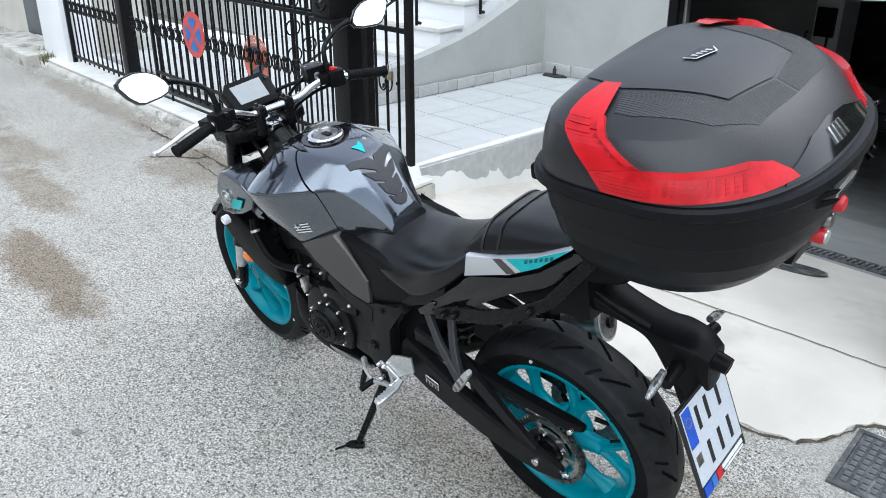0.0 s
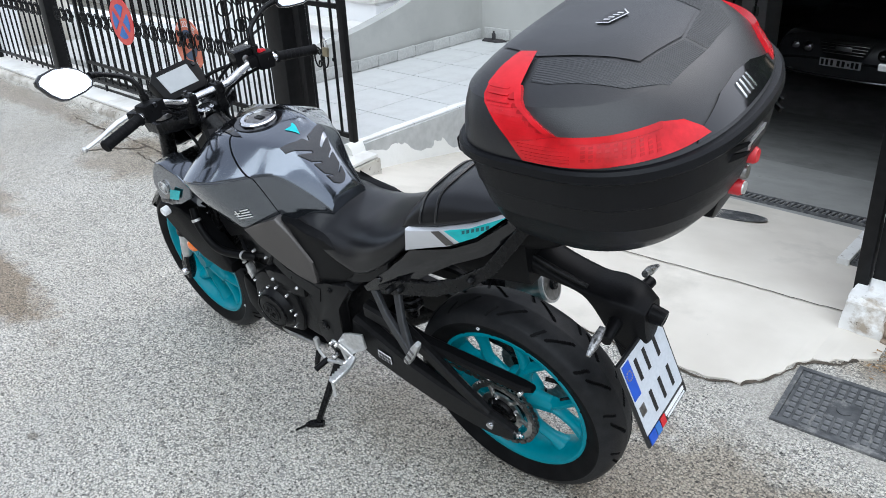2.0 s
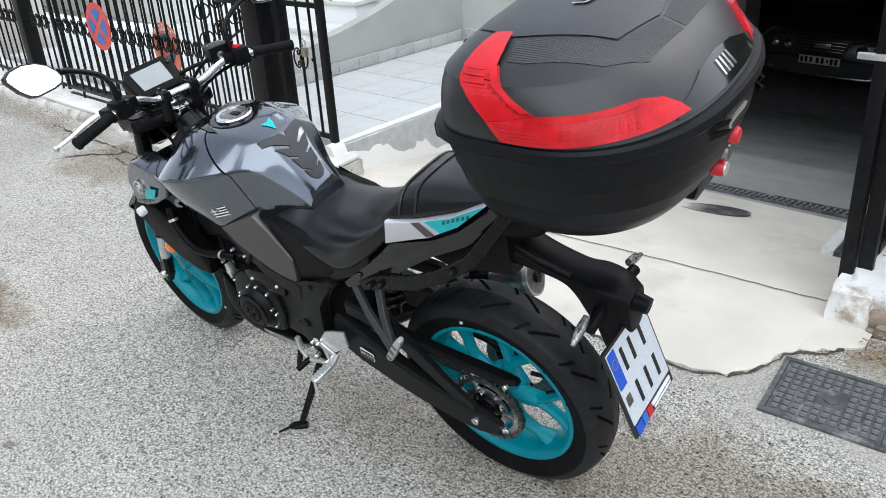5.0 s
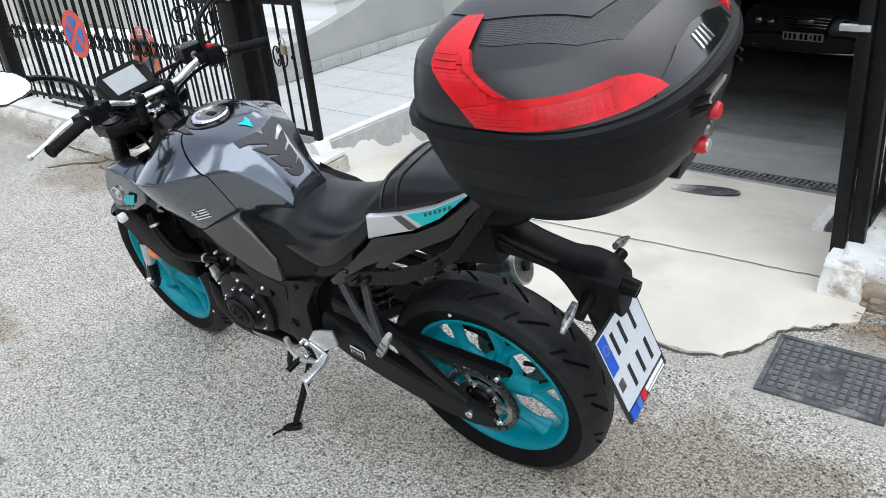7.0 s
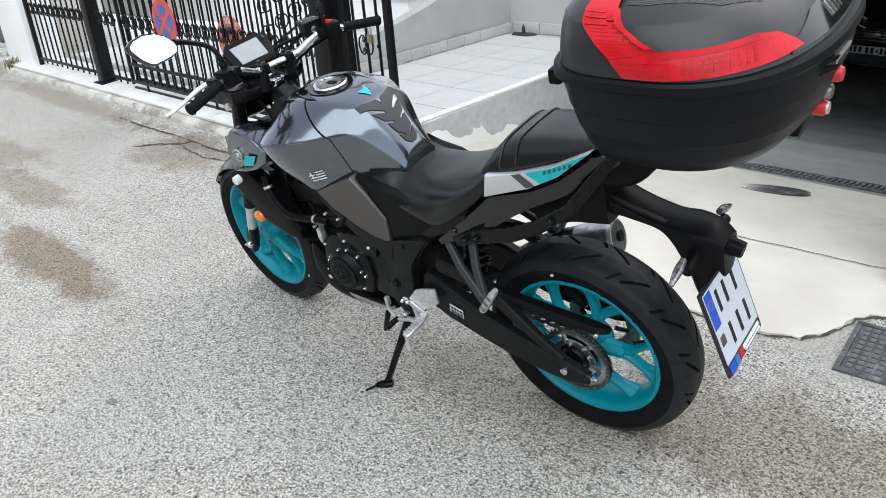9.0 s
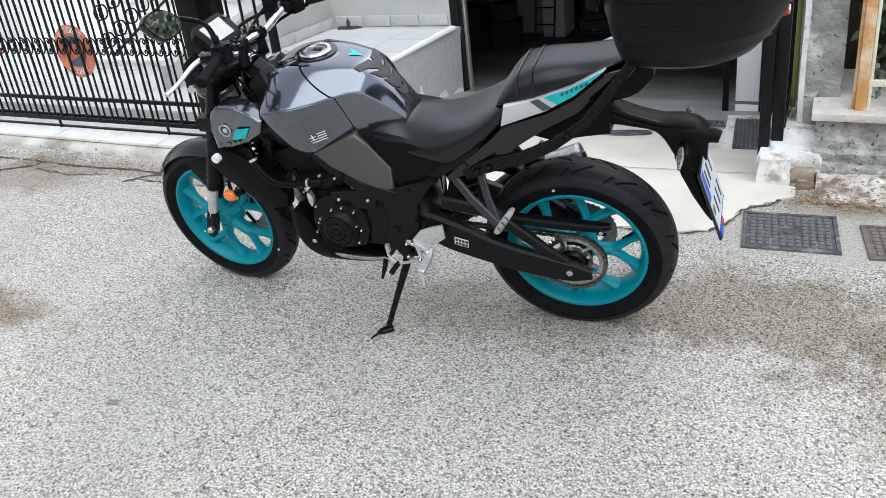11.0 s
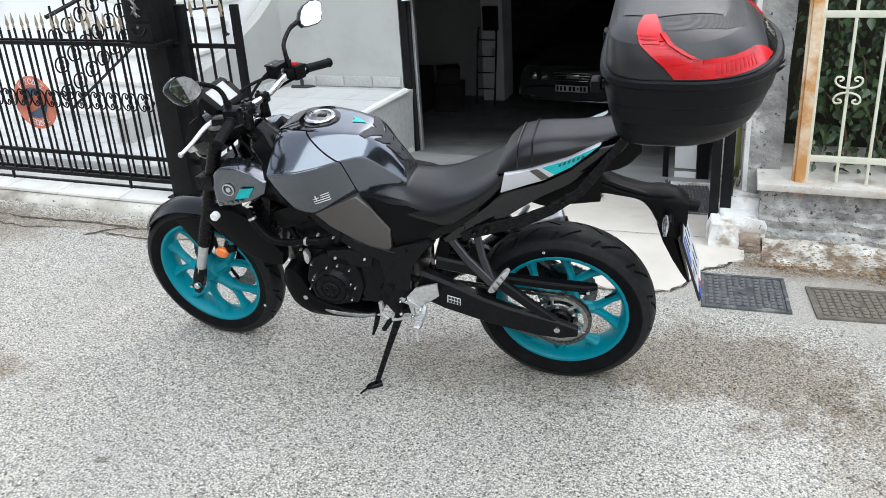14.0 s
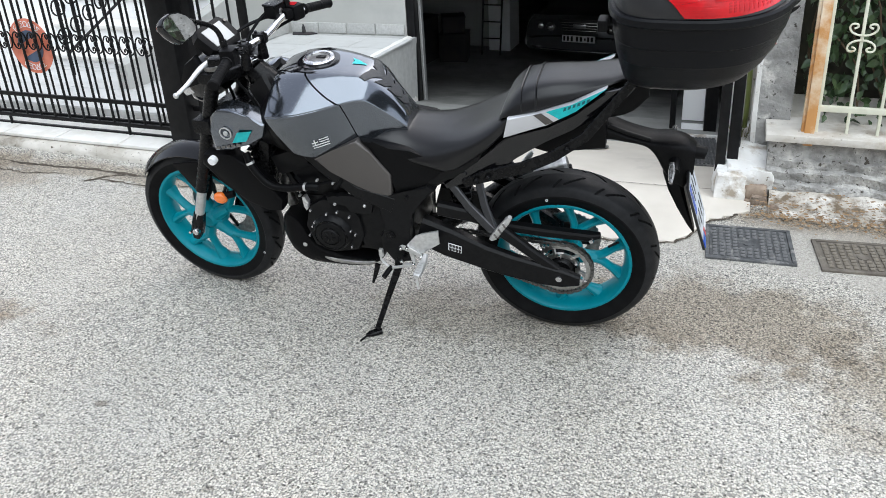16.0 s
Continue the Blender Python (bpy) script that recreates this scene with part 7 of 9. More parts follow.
for k in range(12):
    bm = B()
    a = k * math.pi / 6
    c = (0.083 + 0.011 * math.cos(a), 0.072 + 0.011 * math.sin(a))
    add_plate(bm, [(c[0] - 0.0016, c[1] - 0.0016), (c[0] + 0.0016, c[1] - 0.0016), (c[0] + 0.0016, c[1] + 0.0016), (c[0] - 0.0016, c[1] + 0.0016)], -0.0063, -0.0057, "yz")
    part("band_star", bm, GOLD, pl, "", PLATE @ NARROW)
for row, cols in (((0.032, 0.088), (0.043, 0.001, -0.052)), ((-0.062, -0.006), (0.033, -0.016, -0.064))):
    for y0 in cols:
        bm = B()
        add_plate(bm, on_plate(y0 - 0.0065, y0 + 0.0065, *row)[0], -0.0060, -0.0049, "yz")
        part("number_bar", bm, INK, pl, "", PLATE @ NARROW)
for s in (1, -1):
    bm = B()
    add_tube(bm, [(-0.305, 0.045 * s, 0.705), (-0.308, 0.08 * s, 0.702), (-0.310, 0.105 * s, 0.700)], [0.016, 0.014, 0.013], 10, 3)
    ind = part("rear_indicator", bm, BLACK_MATT, BIKE, "slim clear-lens rear indicator")
    bm = B()
    add_body(bm, [(-0.040, [(0, 0.010), (0.006, 0.008), (0.009, 0), (0.006, -0.008), (0, -0.010)]), (0.0, [(0, 0.013), (0.009, 0.010), (0.012, 0), (0.009, -0.010), (0, -0.013)]), (0.045, [(0, 0.006), (0.005, 0.004), (0.006, 0), (0.005, -0.004), (0, -0.006)])], 4, 3)
    mm = Matrix.Translation((-0.300, 0.125 * s, 0.712)) @ Matrix.Rotation(radians(90 * s), 4, "Z") @ Matrix.Rotation(radians(20), 4, "Y")
    part("indicator_lens", bm, SMOKED_LENS, ind, "", mm @ Matrix.Scale(0.8, 4))

# ---- front end, turned with the bars ----
def front_part(name, bm, mat, parent=BIKE, label="", angle=38):
    return part(name, bm, mat, parent, label, STEER, angle)


def fork_at(u, s):
    """A point of a fork leg: u = 0 at the axle, 1 at the top clamp."""
    return Vector((1.352 - 0.287 * u, 0.097 * s, 0.30 + 0.70 * u))


for s in (1, -1):
    bm = B()
    add_tube(bm, [fork_at(0.27, s), fork_at(0.62, s), fork_at(0.945, s)], [0.0225, 0.023, 0.0225], 18, 2)
    leg = front_part("fork_leg", bm, BLACK_METAL, BIKE, "black upside-down fork leg")
    bm = B()
    add_tube(bm, [fork_at(0.08, s), fork_at(0.30, s)], 0.0175, 16, 1)
    front_part("fork_slider", bm, ALU, leg, "bare metal fork slider")
    bm = B()
    loft_bar(bm, [fork_at(-0.045, s), fork_at(0.0, s), fork_at(0.05, s), fork_at(0.12, s)], [(0.026, 0.026), (0.036, 0.044), (0.036, 0.046), (0.034, 0.038)])
    foot = front_part("axle_clamp", bm, BLACK_METAL, leg)
    bm = B()
    c = fork_at(0, s)
    add_lathe(bm, [(0, 0.128 * s), (0.011, 0.128 * s), (0.013, 0.124 * s), (0.013, 0.110 * s), (0, 0.110 * s)], 12, (AX_F.x, 0, AX_F.z))
    add_lathe(bm, [(0, 0.124 * s), (0.006, 0.124 * s), (0.006, 0.110 * s), (0, 0.110 * s)], 8, (AX_F.x + 0.028, 0, AX_F.z - 0.008))
    front_part("axle_end", bm, CHROME, leg)
bm = B()
for u, w in ((0.905, 0.035), (0.66, 0.05)):
    a, b = fork_at(u, 1), fork_at(u, -1)
    add_plate(bm, [(a.x + 0.034, 0.135), (a.x + 0.034, -0.135), (a.x - 0.03, -0.135), (a.x - 0.085, -0.05), (a.x - 0.085, 0.05), (a.x - 0.03, 0.135)], a.z - w / 2, a.z + w / 2, "xy", bevel=0.006)
yoke = front_part("fork_yoke", bm, BLACK_METAL, BIKE, "black cast fork yokes")
NUT_AT = Matrix.Translation((1.010, 0.0, 0.955)) @ Matrix.Rotation(radians(-8), 4, "Y")
bm = B()
add_lathe(bm, [(0.0, 0.006), (0.020, 0.006), (0.0245, 0.003), (0.0255, -0.002), (0.0255, -0.016), (0.0, -0.016)], 28, (0, 0, 0), "z")
nut = part("stem_nut", bm, CHROME, yoke, "bright chrome stem nut", STEER @ NUT_AT)
for a in (0.4, 1.45, 2.5):
    bm = B()
    add_box(bm, (0, 0, 0.0065), (0.034, 0.0045, 0.003), Matrix.Rotation(a, 4, "Z"), bevel=0.001)
    part("nut_slot", bm, BLACK_METAL, nut, "", STEER @ NUT_AT)
for s in (1, -1):
    bm = B()
    q = fork_at(0.925, s)
    add_lathe(bm, [(0, 0.012), (0.012, 0.012), (0.016, 0.006), (0.024, 0.004), (0.024, -0.01), (0, -0.01)], 20, q + Vector((0, 0, 0.015)), "z")
    fc = front_part("fork_cap", bm, BLACK_METAL, yoke)
    bm = B()
    add_lathe(bm, [(0.0245, 0.008), (0.0270, 0.007), (0.0270, -0.006), (0.0245, -0.006)], 24, q + Vector((0, 0, 0.013)), "z", closed=True)
    front_part("cap_ring", bm, STEEL_DARK, fc)
bm = B()
add_lathe(bm, [(0, 0.006), (0.013, 0.006), (0.017, 0.002), (0.017, -0.01), (0, -0.01)], 16, (1.062, 0, 0.957), "z")
front_part("ignition_lock", bm, ALU, yoke)
bm = B()
add_tube(bm, [(1.062, 0, 0.960), (1.047, 0.006, 0.981)], 0.006, 8, 1)
add_box(bm, (1.040, 0.009, 0.990), (0.024, 0.006, 0.016), Matrix.Rotation(0.5, 4, "Y"), bevel=0.003)
front_part("key", bm, CHROME, yoke, "ignition key left in the lock")

# handlebar and controls (bar ends straight ahead of the rider)
BAR = [(0.898, 0.342, 1.022), (0.918, 0.25, 1.035), (0.942, 0.185, 1.044), (0.958, 0.140, 1.040), (0.976, 0.090, 1.014), (0.984, 0.062, 1.006), (0.990, 0.0, 1.004)]
bar_pts = BAR + [(x, -y, z) for x, y, z in reversed(BAR[:-1])]
bm = B()
add_tube(bm, bar_pts, 0.0115, 12, 5)
bar = front_part("handlebar", bm, CHROME, BIKE, "bright metal handlebar")
for s in (1, -1):
    bm = B()
    add_tube(bm, [(0.996, 0.050 * s, 0.940), (0.990, 0.047 * s, 0.995)], [0.018, 0.0125], 12, 1)
    add_box(bm, (0.990, 0.045 * s, 1.006), (0.046, 0.026, 0.032), bevel=0.007)
    cl = front_part("bar_clamp", bm, BLACK_METAL, bar)
    for dx in (0.014, -0.014):
        bm = B()
        add_lathe(bm, [(0, 0.004), (0.005, 0.004), (0.0055, 0), (0.0055, -0.004), (0, -0.004)], 8, (0.990 + dx, 0.045 * s, 1.024), "z")
        front_part("clamp_bolt", bm, BLACK_GLOSS, cl)
    d = Vector((0.898, 0.342, 1.022)) - Vector((0.930, 0.212, 1.041))
    bm = B()
    a = Vector((0.926, 0.225, 1.039))
    e = a + d.normalized() * 0.125
    add_tube(bm, [Vector((p.x, p.y * s, p.z)) for p in (a, a.lerp(e, 0.04), a.lerp(e, 0.08), a.lerp(e, 0.5), a.lerp(e, 0.93), a.lerp(e, 0.96), e)], [0.0185, 0.0185, 0.0140, 0.0140, 0.0145, 0.0170, 0.0150], 16, 2)
    grip = front_part("grip", bm, RUBBER, bar, "black rubber grip")
    for k in range(7):
        bm = B()
        q = a.lerp(e, 0.2 + k * 0.1)
        w = d.normalized()
        mm = Vector((w.x, w.y * s, w.z)).to_track_quat("Z", "Y").to_matrix().to_4x4()
        add_lathe(bm, [(0.0135, 0.004), (0.0148, 0.003), (0.0148, -0.003), (0.0135, -0.004)], 16, (q.x, q.y * s, q.z), "z", closed=True, m=mm)
        front_part("grip_rib", bm, RUBBER, grip)
    bm = B()
    add_box(bm, (0.938, 0.190 * s, 1.043), (0.046, 0.050, 0.050), Matrix.Rotation(0.25 * s, 4, "Z"), bevel=0.010)
    add_box(bm, (0.957, 0.165 * s, 1.046), (0.055, 0.035, 0.030), Matrix.Rotation(0.4 * s, 4, "Z"), bevel=0.008)
    sw = front_part("switch_pod", bm, BLACK_MATT, bar, "black switch housing")
    for k, mt in ((0, RED_MATT if s < 0 else BLACK_GLOSS), (1, BLACK_GLOSS), (2, BLACK_GLOSS)):
        bm = B()
        if s < 0 and k == 0:
            add_box(bm, (0.938, -0.188, 1.068), (0.016, 0.020, 0.014), Matrix.Rotation(0.3, 4, "X"), bevel=0.003)
        else:
            add_box(bm, (0.918 + 0.004 * k, (0.178 + 0.016 * k) * s, 1.061 - 0.014 * k), (0.016, 0.011, 0.010), bevel=0.002)
        front_part("switch", bm, mt, sw)
    # lever and its bracket
    bm = B()
    add_box(bm, (0.972, 0.205 * s, 1.034), (0.050, 0.040, 0.022), Matrix.Rotation(0.3 * s, 4, "Z"), bevel=0.006)
    brk = front_part("lever_bracket", bm, BLACK_METAL, bar)
    bm = B()
    add_tube(bm, [(0.990, 0.195 * s, 1.036), (1.002, 0.25 * s, 1.026), (1.010, 0.31 * s, 1.004), (1.022, 0.352 * s, 0.988)], [0.007, 0.0075, 0.006, 0.0055], 10, 5, flat=0.7)
    add_ball(bm, (1.023, 0.355 * s, 0.987), (0.0085, 0.0085, 0.0085), 10)
    front_part("brake_lever" if s < 0 else "clutch_lever", bm, ALU, brk, "bare aluminium hand lever")
    # mirror stalk and head
    bm = B()
    add_tube(bm, [(0.955, 0.180 * s, 1.055), (0.962, 0.182 * s, 1.105), (0.972, 0.200 * s, 1.135), (0.975, 0.255 * s, 1.165), (0.962, 0.290 * s, 1.178)], [0.009, 0.0075, 0.007, 0.007, 0.009], 10, 5)
    add_tube(bm, [(0.955, 0.180 * s, 1.045), (0.957, 0.180 * s, 1.085)], 0.011, 10, 1)
    mir = front_part("mirror_arm", bm, BLACK_METAL, BIKE, "black mirror stalk with angular mirror head")
    shape = [(-0.062, -0.022), (-0.058, -0.006), (-0.042, 0.016), (-0.018, 0.032), (0.016, 0.040), (0.050, 0.036), (0.066, 0.026), (0.068, 0.016), (0.052, -0.016), (0.034, -0.036), (0.018, -0.042), (-0.030, -0.040), (-0.054, -0.034)]
    mm = Matrix.Translation((0.950, 0.352 * s, 1.188)) @ Matrix.Rotation(radians(5 if s > 0 else -15), 4, "Z") @ Matrix.Rotation(radians(17 if s > 0 else 20), 4, "Y")
    bm = B()
    rings = []
    for x, k in ((-0.008, 0.97), (-0.004, 1.0), (0.006, 1.0), (0.022, 0.82), (0.030, 0.5)):
        rings.append([Vector((x, y * s * k, z * k)) for y, z in shape])
    add_loft(bm, rings)
    hd = part("mirror_shell", bm, BLACK_GLOSS, mir, "gloss black mirror housing", STEER @ mm)
    bm = B()
    add_loft(bm, [[Vector((x, y * s * 0.90, z * 0.89)) for y, z in shape] for x in (-0.0095, -0.0070)])
    part("mirror_glass", bm, MIRROR, hd, "flat mirror glass", STEER @ mm, smooth=False)
# front brake reservoir, hoses
RES = Matrix.Translation((0.985, -0.148, 1.062)) @ Matrix.Rotation(radians(-6), 4, "Z")
bm = B()
add_plate(bm, [(-0.024, -0.030), (-0.024, 0.030), (0.022, 0.026), (0.022, -0.026)], -0.024, 0.016, "xy", bevel=0.004)
res = part("brake_reservoir", bm, BLACK_MATT, bar, "squared black brake fluid reservoir", STEER @ RES)
bm = B()
add_plate(bm, [(-0.027, -0.033), (-0.027, 0.033), (0.025, 0.029), (0.025, -0.029)], 0.016, 0.023, "xy", bevel=0.002)
lid = part("reservoir_lid", bm, BLACK_METAL, res, "", STEER @ RES)
for yy in (-0.022, 0.022):
    bm = B()
    add_lathe(bm, [(0, 0.0255), (0.003, 0.0255), (0.0042, 0.0235), (0.0042, 0.022), (0, 0.022)], 8, (0, yy, 0), "z")
    part("lid_screw", bm, STEEL_DARK, lid, "", STEER @ RES)
bm = B()
add_lathe(bm, [(0, -0.0255), (0.008, -0.0255), (0.0105, -0.024), (0.0105, -0.020), (0, -0.020)], 16, (0, 0.0, -0.004), "x")
part("level_window", bm, STEEL_DARK, res, "", STEER @ RES)
for pts, r in (([(0.965, -0.16, 1.04), (1.04, -0.14, 1.03), (1.10, -0.06, 1.00), (1.14, -0.02, 0.90), (1.16, -0.06, 0.75), (1.22, -0.09, 0.62)], 0.0055), ([(0.96, 0.20, 1.035), (1.04, 0.17, 1.02), (1.08, 0.09, 0.98), (1.02, 0.06, 0.88), (0.96, 0.07, 0.80)], 0.005),
               ([(0.93, -0.17, 1.03), (0.99, -0.13, 1.0), (1.03, -0.08, 0.95), (0.98, -0.05, 0.86)], 0.005), ([(0.93, 0.17, 1.035), (1.0, 0.12, 1.0), (1.06, 0.06, 0.95)], 0.004), ([(0.96, -0.18, 1.05), (1.02, -0.16, 1.05), (1.06, -0.10, 1.0), (1.08, -0.04, 0.93)], 0.005)):
    bm = B()
    add_tube(bm, pts, r, 8, 6)
    front_part("cable", bm, BLACK_MATT, BIKE)
# instrument
DASH = Matrix.Translation((1.115, 0.0, 1.022)) @ Matrix.Rotation(radians(-42), 4, "Y") @ Matrix.Diagonal((0.86, 0.86, 1, 1))
bm = B()
add_plate(bm, [(-0.062, -0.062), (-0.062, 0.062), (-0.040, 0.088), (0.030, 0.094), (0.058, 0.070), (0.062, -0.070), (0.030, -0.094), (-0.040, -0.088)], -0.030, 0.010, "xy", bevel=0.010)
dash = part("instrument", bm, BLACK_MATT, BIKE, "black angular instrument with grey display", STEER @ DASH)
bm = B()
add_plate(bm, [(-0.036, -0.052), (-0.038, 0.060), (0.036, 0.064), (0.040, -0.054)], 0.0095, 0.0118, "xy")
part("display", bm, SCREEN, dash, "blank pale grey display", STEER @ DASH)
bm = B()
add_lathe(bm, [(0, 0.014), (0.007, 0.014), (0.008, 0.010), (0, 0.010)], 12, (0.030, -0.076, 0), "z")
part("dash_button", bm, BLACK_GLOSS, dash, "", STEER @ DASH)
# headlamp mask
bm = B()
add_body(bm, [(1.13, [(0, 0.985), (0.05, 0.98), (0.078, 0.95), (0.08, 0.89), (0.06, 0.85), (0, 0.84)]), (1.18, [(0, 0.97), (0.055, 0.96), (0.086, 0.925), (0.084, 0.87), (0.055, 0.82), (0, 0.81)]),
              (1.22, [(0, 0.93), (0.045, 0.92), (0.075, 0.89), (0.07, 0.85), (0.045, 0.81), (0, 0.80)]), (1.25, [(0, 0.88), (0.025, 0.875), (0.042, 0.86), (0.04, 0.84), (0.025, 0.82), (0, 0.81)])], 4, 3)
mask = front_part("headlamp_mask", bm, BLACK_GLOSS, BIKE, "gloss black headlamp mask")
bm = B()
add_lathe(bm, [(0, 0.045), (0.02, 0.042), (0.032, 0.030), (0.036, 0.0), (0, 0.0)], 24, (1.225, 0, 0.825), "x")
front_part("projector_lamp", bm, CLEAR_LENS, mask)
for s in (1, -1):
    bm = B()
    add_plate(bm, [(1.215, 0.875), (1.25, 0.858), (1.235, 0.842), (1.20, 0.855)], 0.045 * s, 0.08 * s, bevel=0.003)
    front_part("position_lamp", bm, CLEAR_LENS, mask)
    bm = B()
    add_plate(bm, [(1.140, 0.995), (1.185, 0.965), (1.215, 0.91), (1.195, 0.885), (1.15, 0.90), (1.120, 0.95)], 0.085 * s, 0.112 * s, bevel=0.010)
    front_part("mask_wing", bm, BLACK_MATT, mask)
# amber front indicators on the radiator shrouds
for s in (1, -1):
    bm = B()
    add_tube(bm, [(1.14, 0.095 * s, 0.49), (1.17, 0.108 * s, 0.483)], 0.013, 10, 1)
    fi = part("front_indicator", bm, BLACK_MATT, BIKE, "round amber front indicator", STEER)
    bm = B()
    add_ball(bm, (1.186, 0.116 * s, 0.478), (0.028, 0.018, 0.022), 16)
    part("amber_lens", bm, AMBER, fi, "amber lens", STEER)
# front mudguard
bm = B()
rings = []
for i in range(29):
    a = radians(28 + i * 4.4)
    w = 0.062 if i > 3 else 0.030 + 0.011 * i
    w *= 1.0 if i < 24 else (1 - 0.12 * (i - 23))
    ring = []
    for k in range(9):
        u = k / 4 - 1
        rr = R_F + 0.020 - 0.030 * u * u
        ring.append(AX_F + Vector((rr * math.cos(a), u * w, rr * math.sin(a))))
    ring2 = [AX_F + (q - AX_F) * 0.988 for q in reversed(ring)]
    rings.append(ring + ring2)
add_loft(bm, rings)
mud = front_part("front_mudguard", bm, BLACK_GLOSS, BIKE, "gloss black front mudguard", angle=50)
for s in (1, -1):
    bm = B()
    add_plate(bm, [(1.40, 0.56), (1.28, 0.585), (1.235, 0.56), (1.255, 0.47), (1.29, 0.42), (1.33, 0.46)], 0.062 * s, 0.070 * s, bevel=0.003)
    front_part("mudguard_stay", bm, BLACK_MATT, mud)
# front caliper
bm = B()
add_box(bm, (1.245, -0.078, 0.345), (0.06, 0.055, 0.10), Matrix.Rotation(-0.4, 4, "Y"), bevel=0.012)
front_part("front_caliper", bm, BLACK_METAL, BIKE)
bm = B()
add_box(bm, (0.085, -0.078, 0.375), (0.09, 0.05, 0.055), Matrix.Rotation(-0.6, 4, "Y"), bevel=0.012)
part("rear_caliper", bm, BLACK_METAL, BIKE)
# radiator and shrouds
bm = B()
add_box(bm, (0.995, 0, 0.60), (0.035, 0.25, 0.26), Matrix.Rotation(radians(-14), 4, "Y"), bevel=0.006)
rad = part("radiator", bm, BLACK_METAL, BIKE, "black finned radiator")
for k in range(11):
    bm = B()
    add_box(bm, (1.024, 0, 0.495 + k * 0.021), (0.030, 0.235, 0.003), Matrix.Rotation(radians(-14), 4, "Y"))
    part("radiator_fin", bm, BLACK_METAL, rad)
both("radiator_cover", BLACK_MATT, [(1.160, 0.700), (1.175, 0.665), (1.120, 0.590), (1.055, 0.515), (0.985, 0.480), (0.940, 0.480), (0.930, 0.520), (0.975, 0.600), (1.020, 0.660), (1.070, 0.700)], 0.120, 0.172, "black plastic radiator side cover", 0.010, lift=lambda x, z: 0.10 * (x - 1.05))
for s in (1, -1):
    bm = B()
    add_lathe(bm, [(0, 0.196 * s), (0.004, 0.196 * s), (0.005, 0.198 * s), (0.0125, 0.198 * s), (0.0145, 0.195 * s), (0.0145, 0.165 * s), (0, 0.165 * s)], 20, (1.128, 0, 0.682))
    part("fork_reflector", bm, WHITE, BIKE, "round white side reflector")
SH = lambda x, z: -0.10 * abs(x - 0.98) - 0.22 * max(0.0, z - 0.815)
both("side_shroud", PAINT, [(1.085, 0.845), (1.056, 0.870), (1.015, 0.876), (0.95, 0.856), (0.897, 0.832), (0.912, 0.790), (0.97, 0.760), (1.03, 0.742), (1.096, 0.728), (1.092, 0.80)], 0.140, 0.212, "grey painted side shroud with teal corner", 0.008, SH)
both("teal_corner", TEAL_FLAT, [(1.020, 0.767), (0.968, 0.777), (0.943, 0.812), (0.992, 0.806)], 0.2115, 0.2136, "", 0.0, SH)
for s in (1, -1):
    bm = B()
    q = Matrix.Diagonal((1, s, 1, 1))
    ring_plate(bm, (1.037, 0, 0.798), 0.0175, 0.0205, 0.2045, 0.2085, n=28)
    add_lathe(bm, [(0, 0.209), (0.007, 0.209), (0.008, 0.2075), (0.008, 0.204), (0, 0.204)], 16, (1.037, 0, 0.798))
    part("round_emblem", bm, ALU, BIKE, "small round silver emblem", q)
    for k in range(5):
        bm = B()
        x0 = 1.086 - k * 0.020
        add_plate(bm, [(x0, 0.7365 + k * 0.0045), (x0 - 0.013, 0.7395 + k * 0.0045), (x0 - 0.013, 0.7485 + k * 0.0045), (x0, 0.7455 + k * 0.0045)], 0.203 + 0.002 * k, 0.2045 + 0.002 * k)
        part("model_bar", bm, STEEL_DARK, BIKE, "", q)
# black duct between the shroud and the tank cover
bm = B()
add_body(bm, [(0.845, [(0, 0.93), (0.07, 0.925), (0.112, 0.91), (0.184, 0.872), (0.190, 0.81), (0.16, 0.735)]), (0.895, [(0, 0.92), (0.068, 0.915), (0.110, 0.900), (0.172, 0.858), (0.182, 0.80), (0.155, 0.735)]),
              (0.945, [(0, 0.87), (0.06, 0.868), (0.10, 0.858), (0.158, 0.832), (0.170, 0.785), (0.14, 0.73)])], 4, 4)
duct = part("air_duct", bm, BLACK_MATT, BIKE, "black plastic duct behind the shroud", angle=60)
bm = B()
add_body(bm, [(0.872, [(0, 0.932), (0.070, 0.927), (0.114, 0.911), (0.184, 0.873), (0.191, 0.810), (0.164, 0.738)]), (0.890, [(0, 0.930), (0.070, 0.925), (0.114, 0.909), (0.181, 0.869), (0.189, 0.806), (0.163, 0.738)]),
              (0.893, [(0, 0.92), (0.066, 0.915), (0.108, 0.900), (0.172, 0.860), (0.180, 0.802), (0.156, 0.738)])], 3, 4)
part("duct_lip", bm, FRAME_BLACK, duct, "", None, 50)
bm = B()
add_tube(bm, [(0.93, 0, 0.84), (1.01, 0, 0.92), (1.0, 0, 0.935)], [0.05, 0.04, 0.035], 16, 3)
part("head_tube", bm, BLACK_METAL, BIKE)

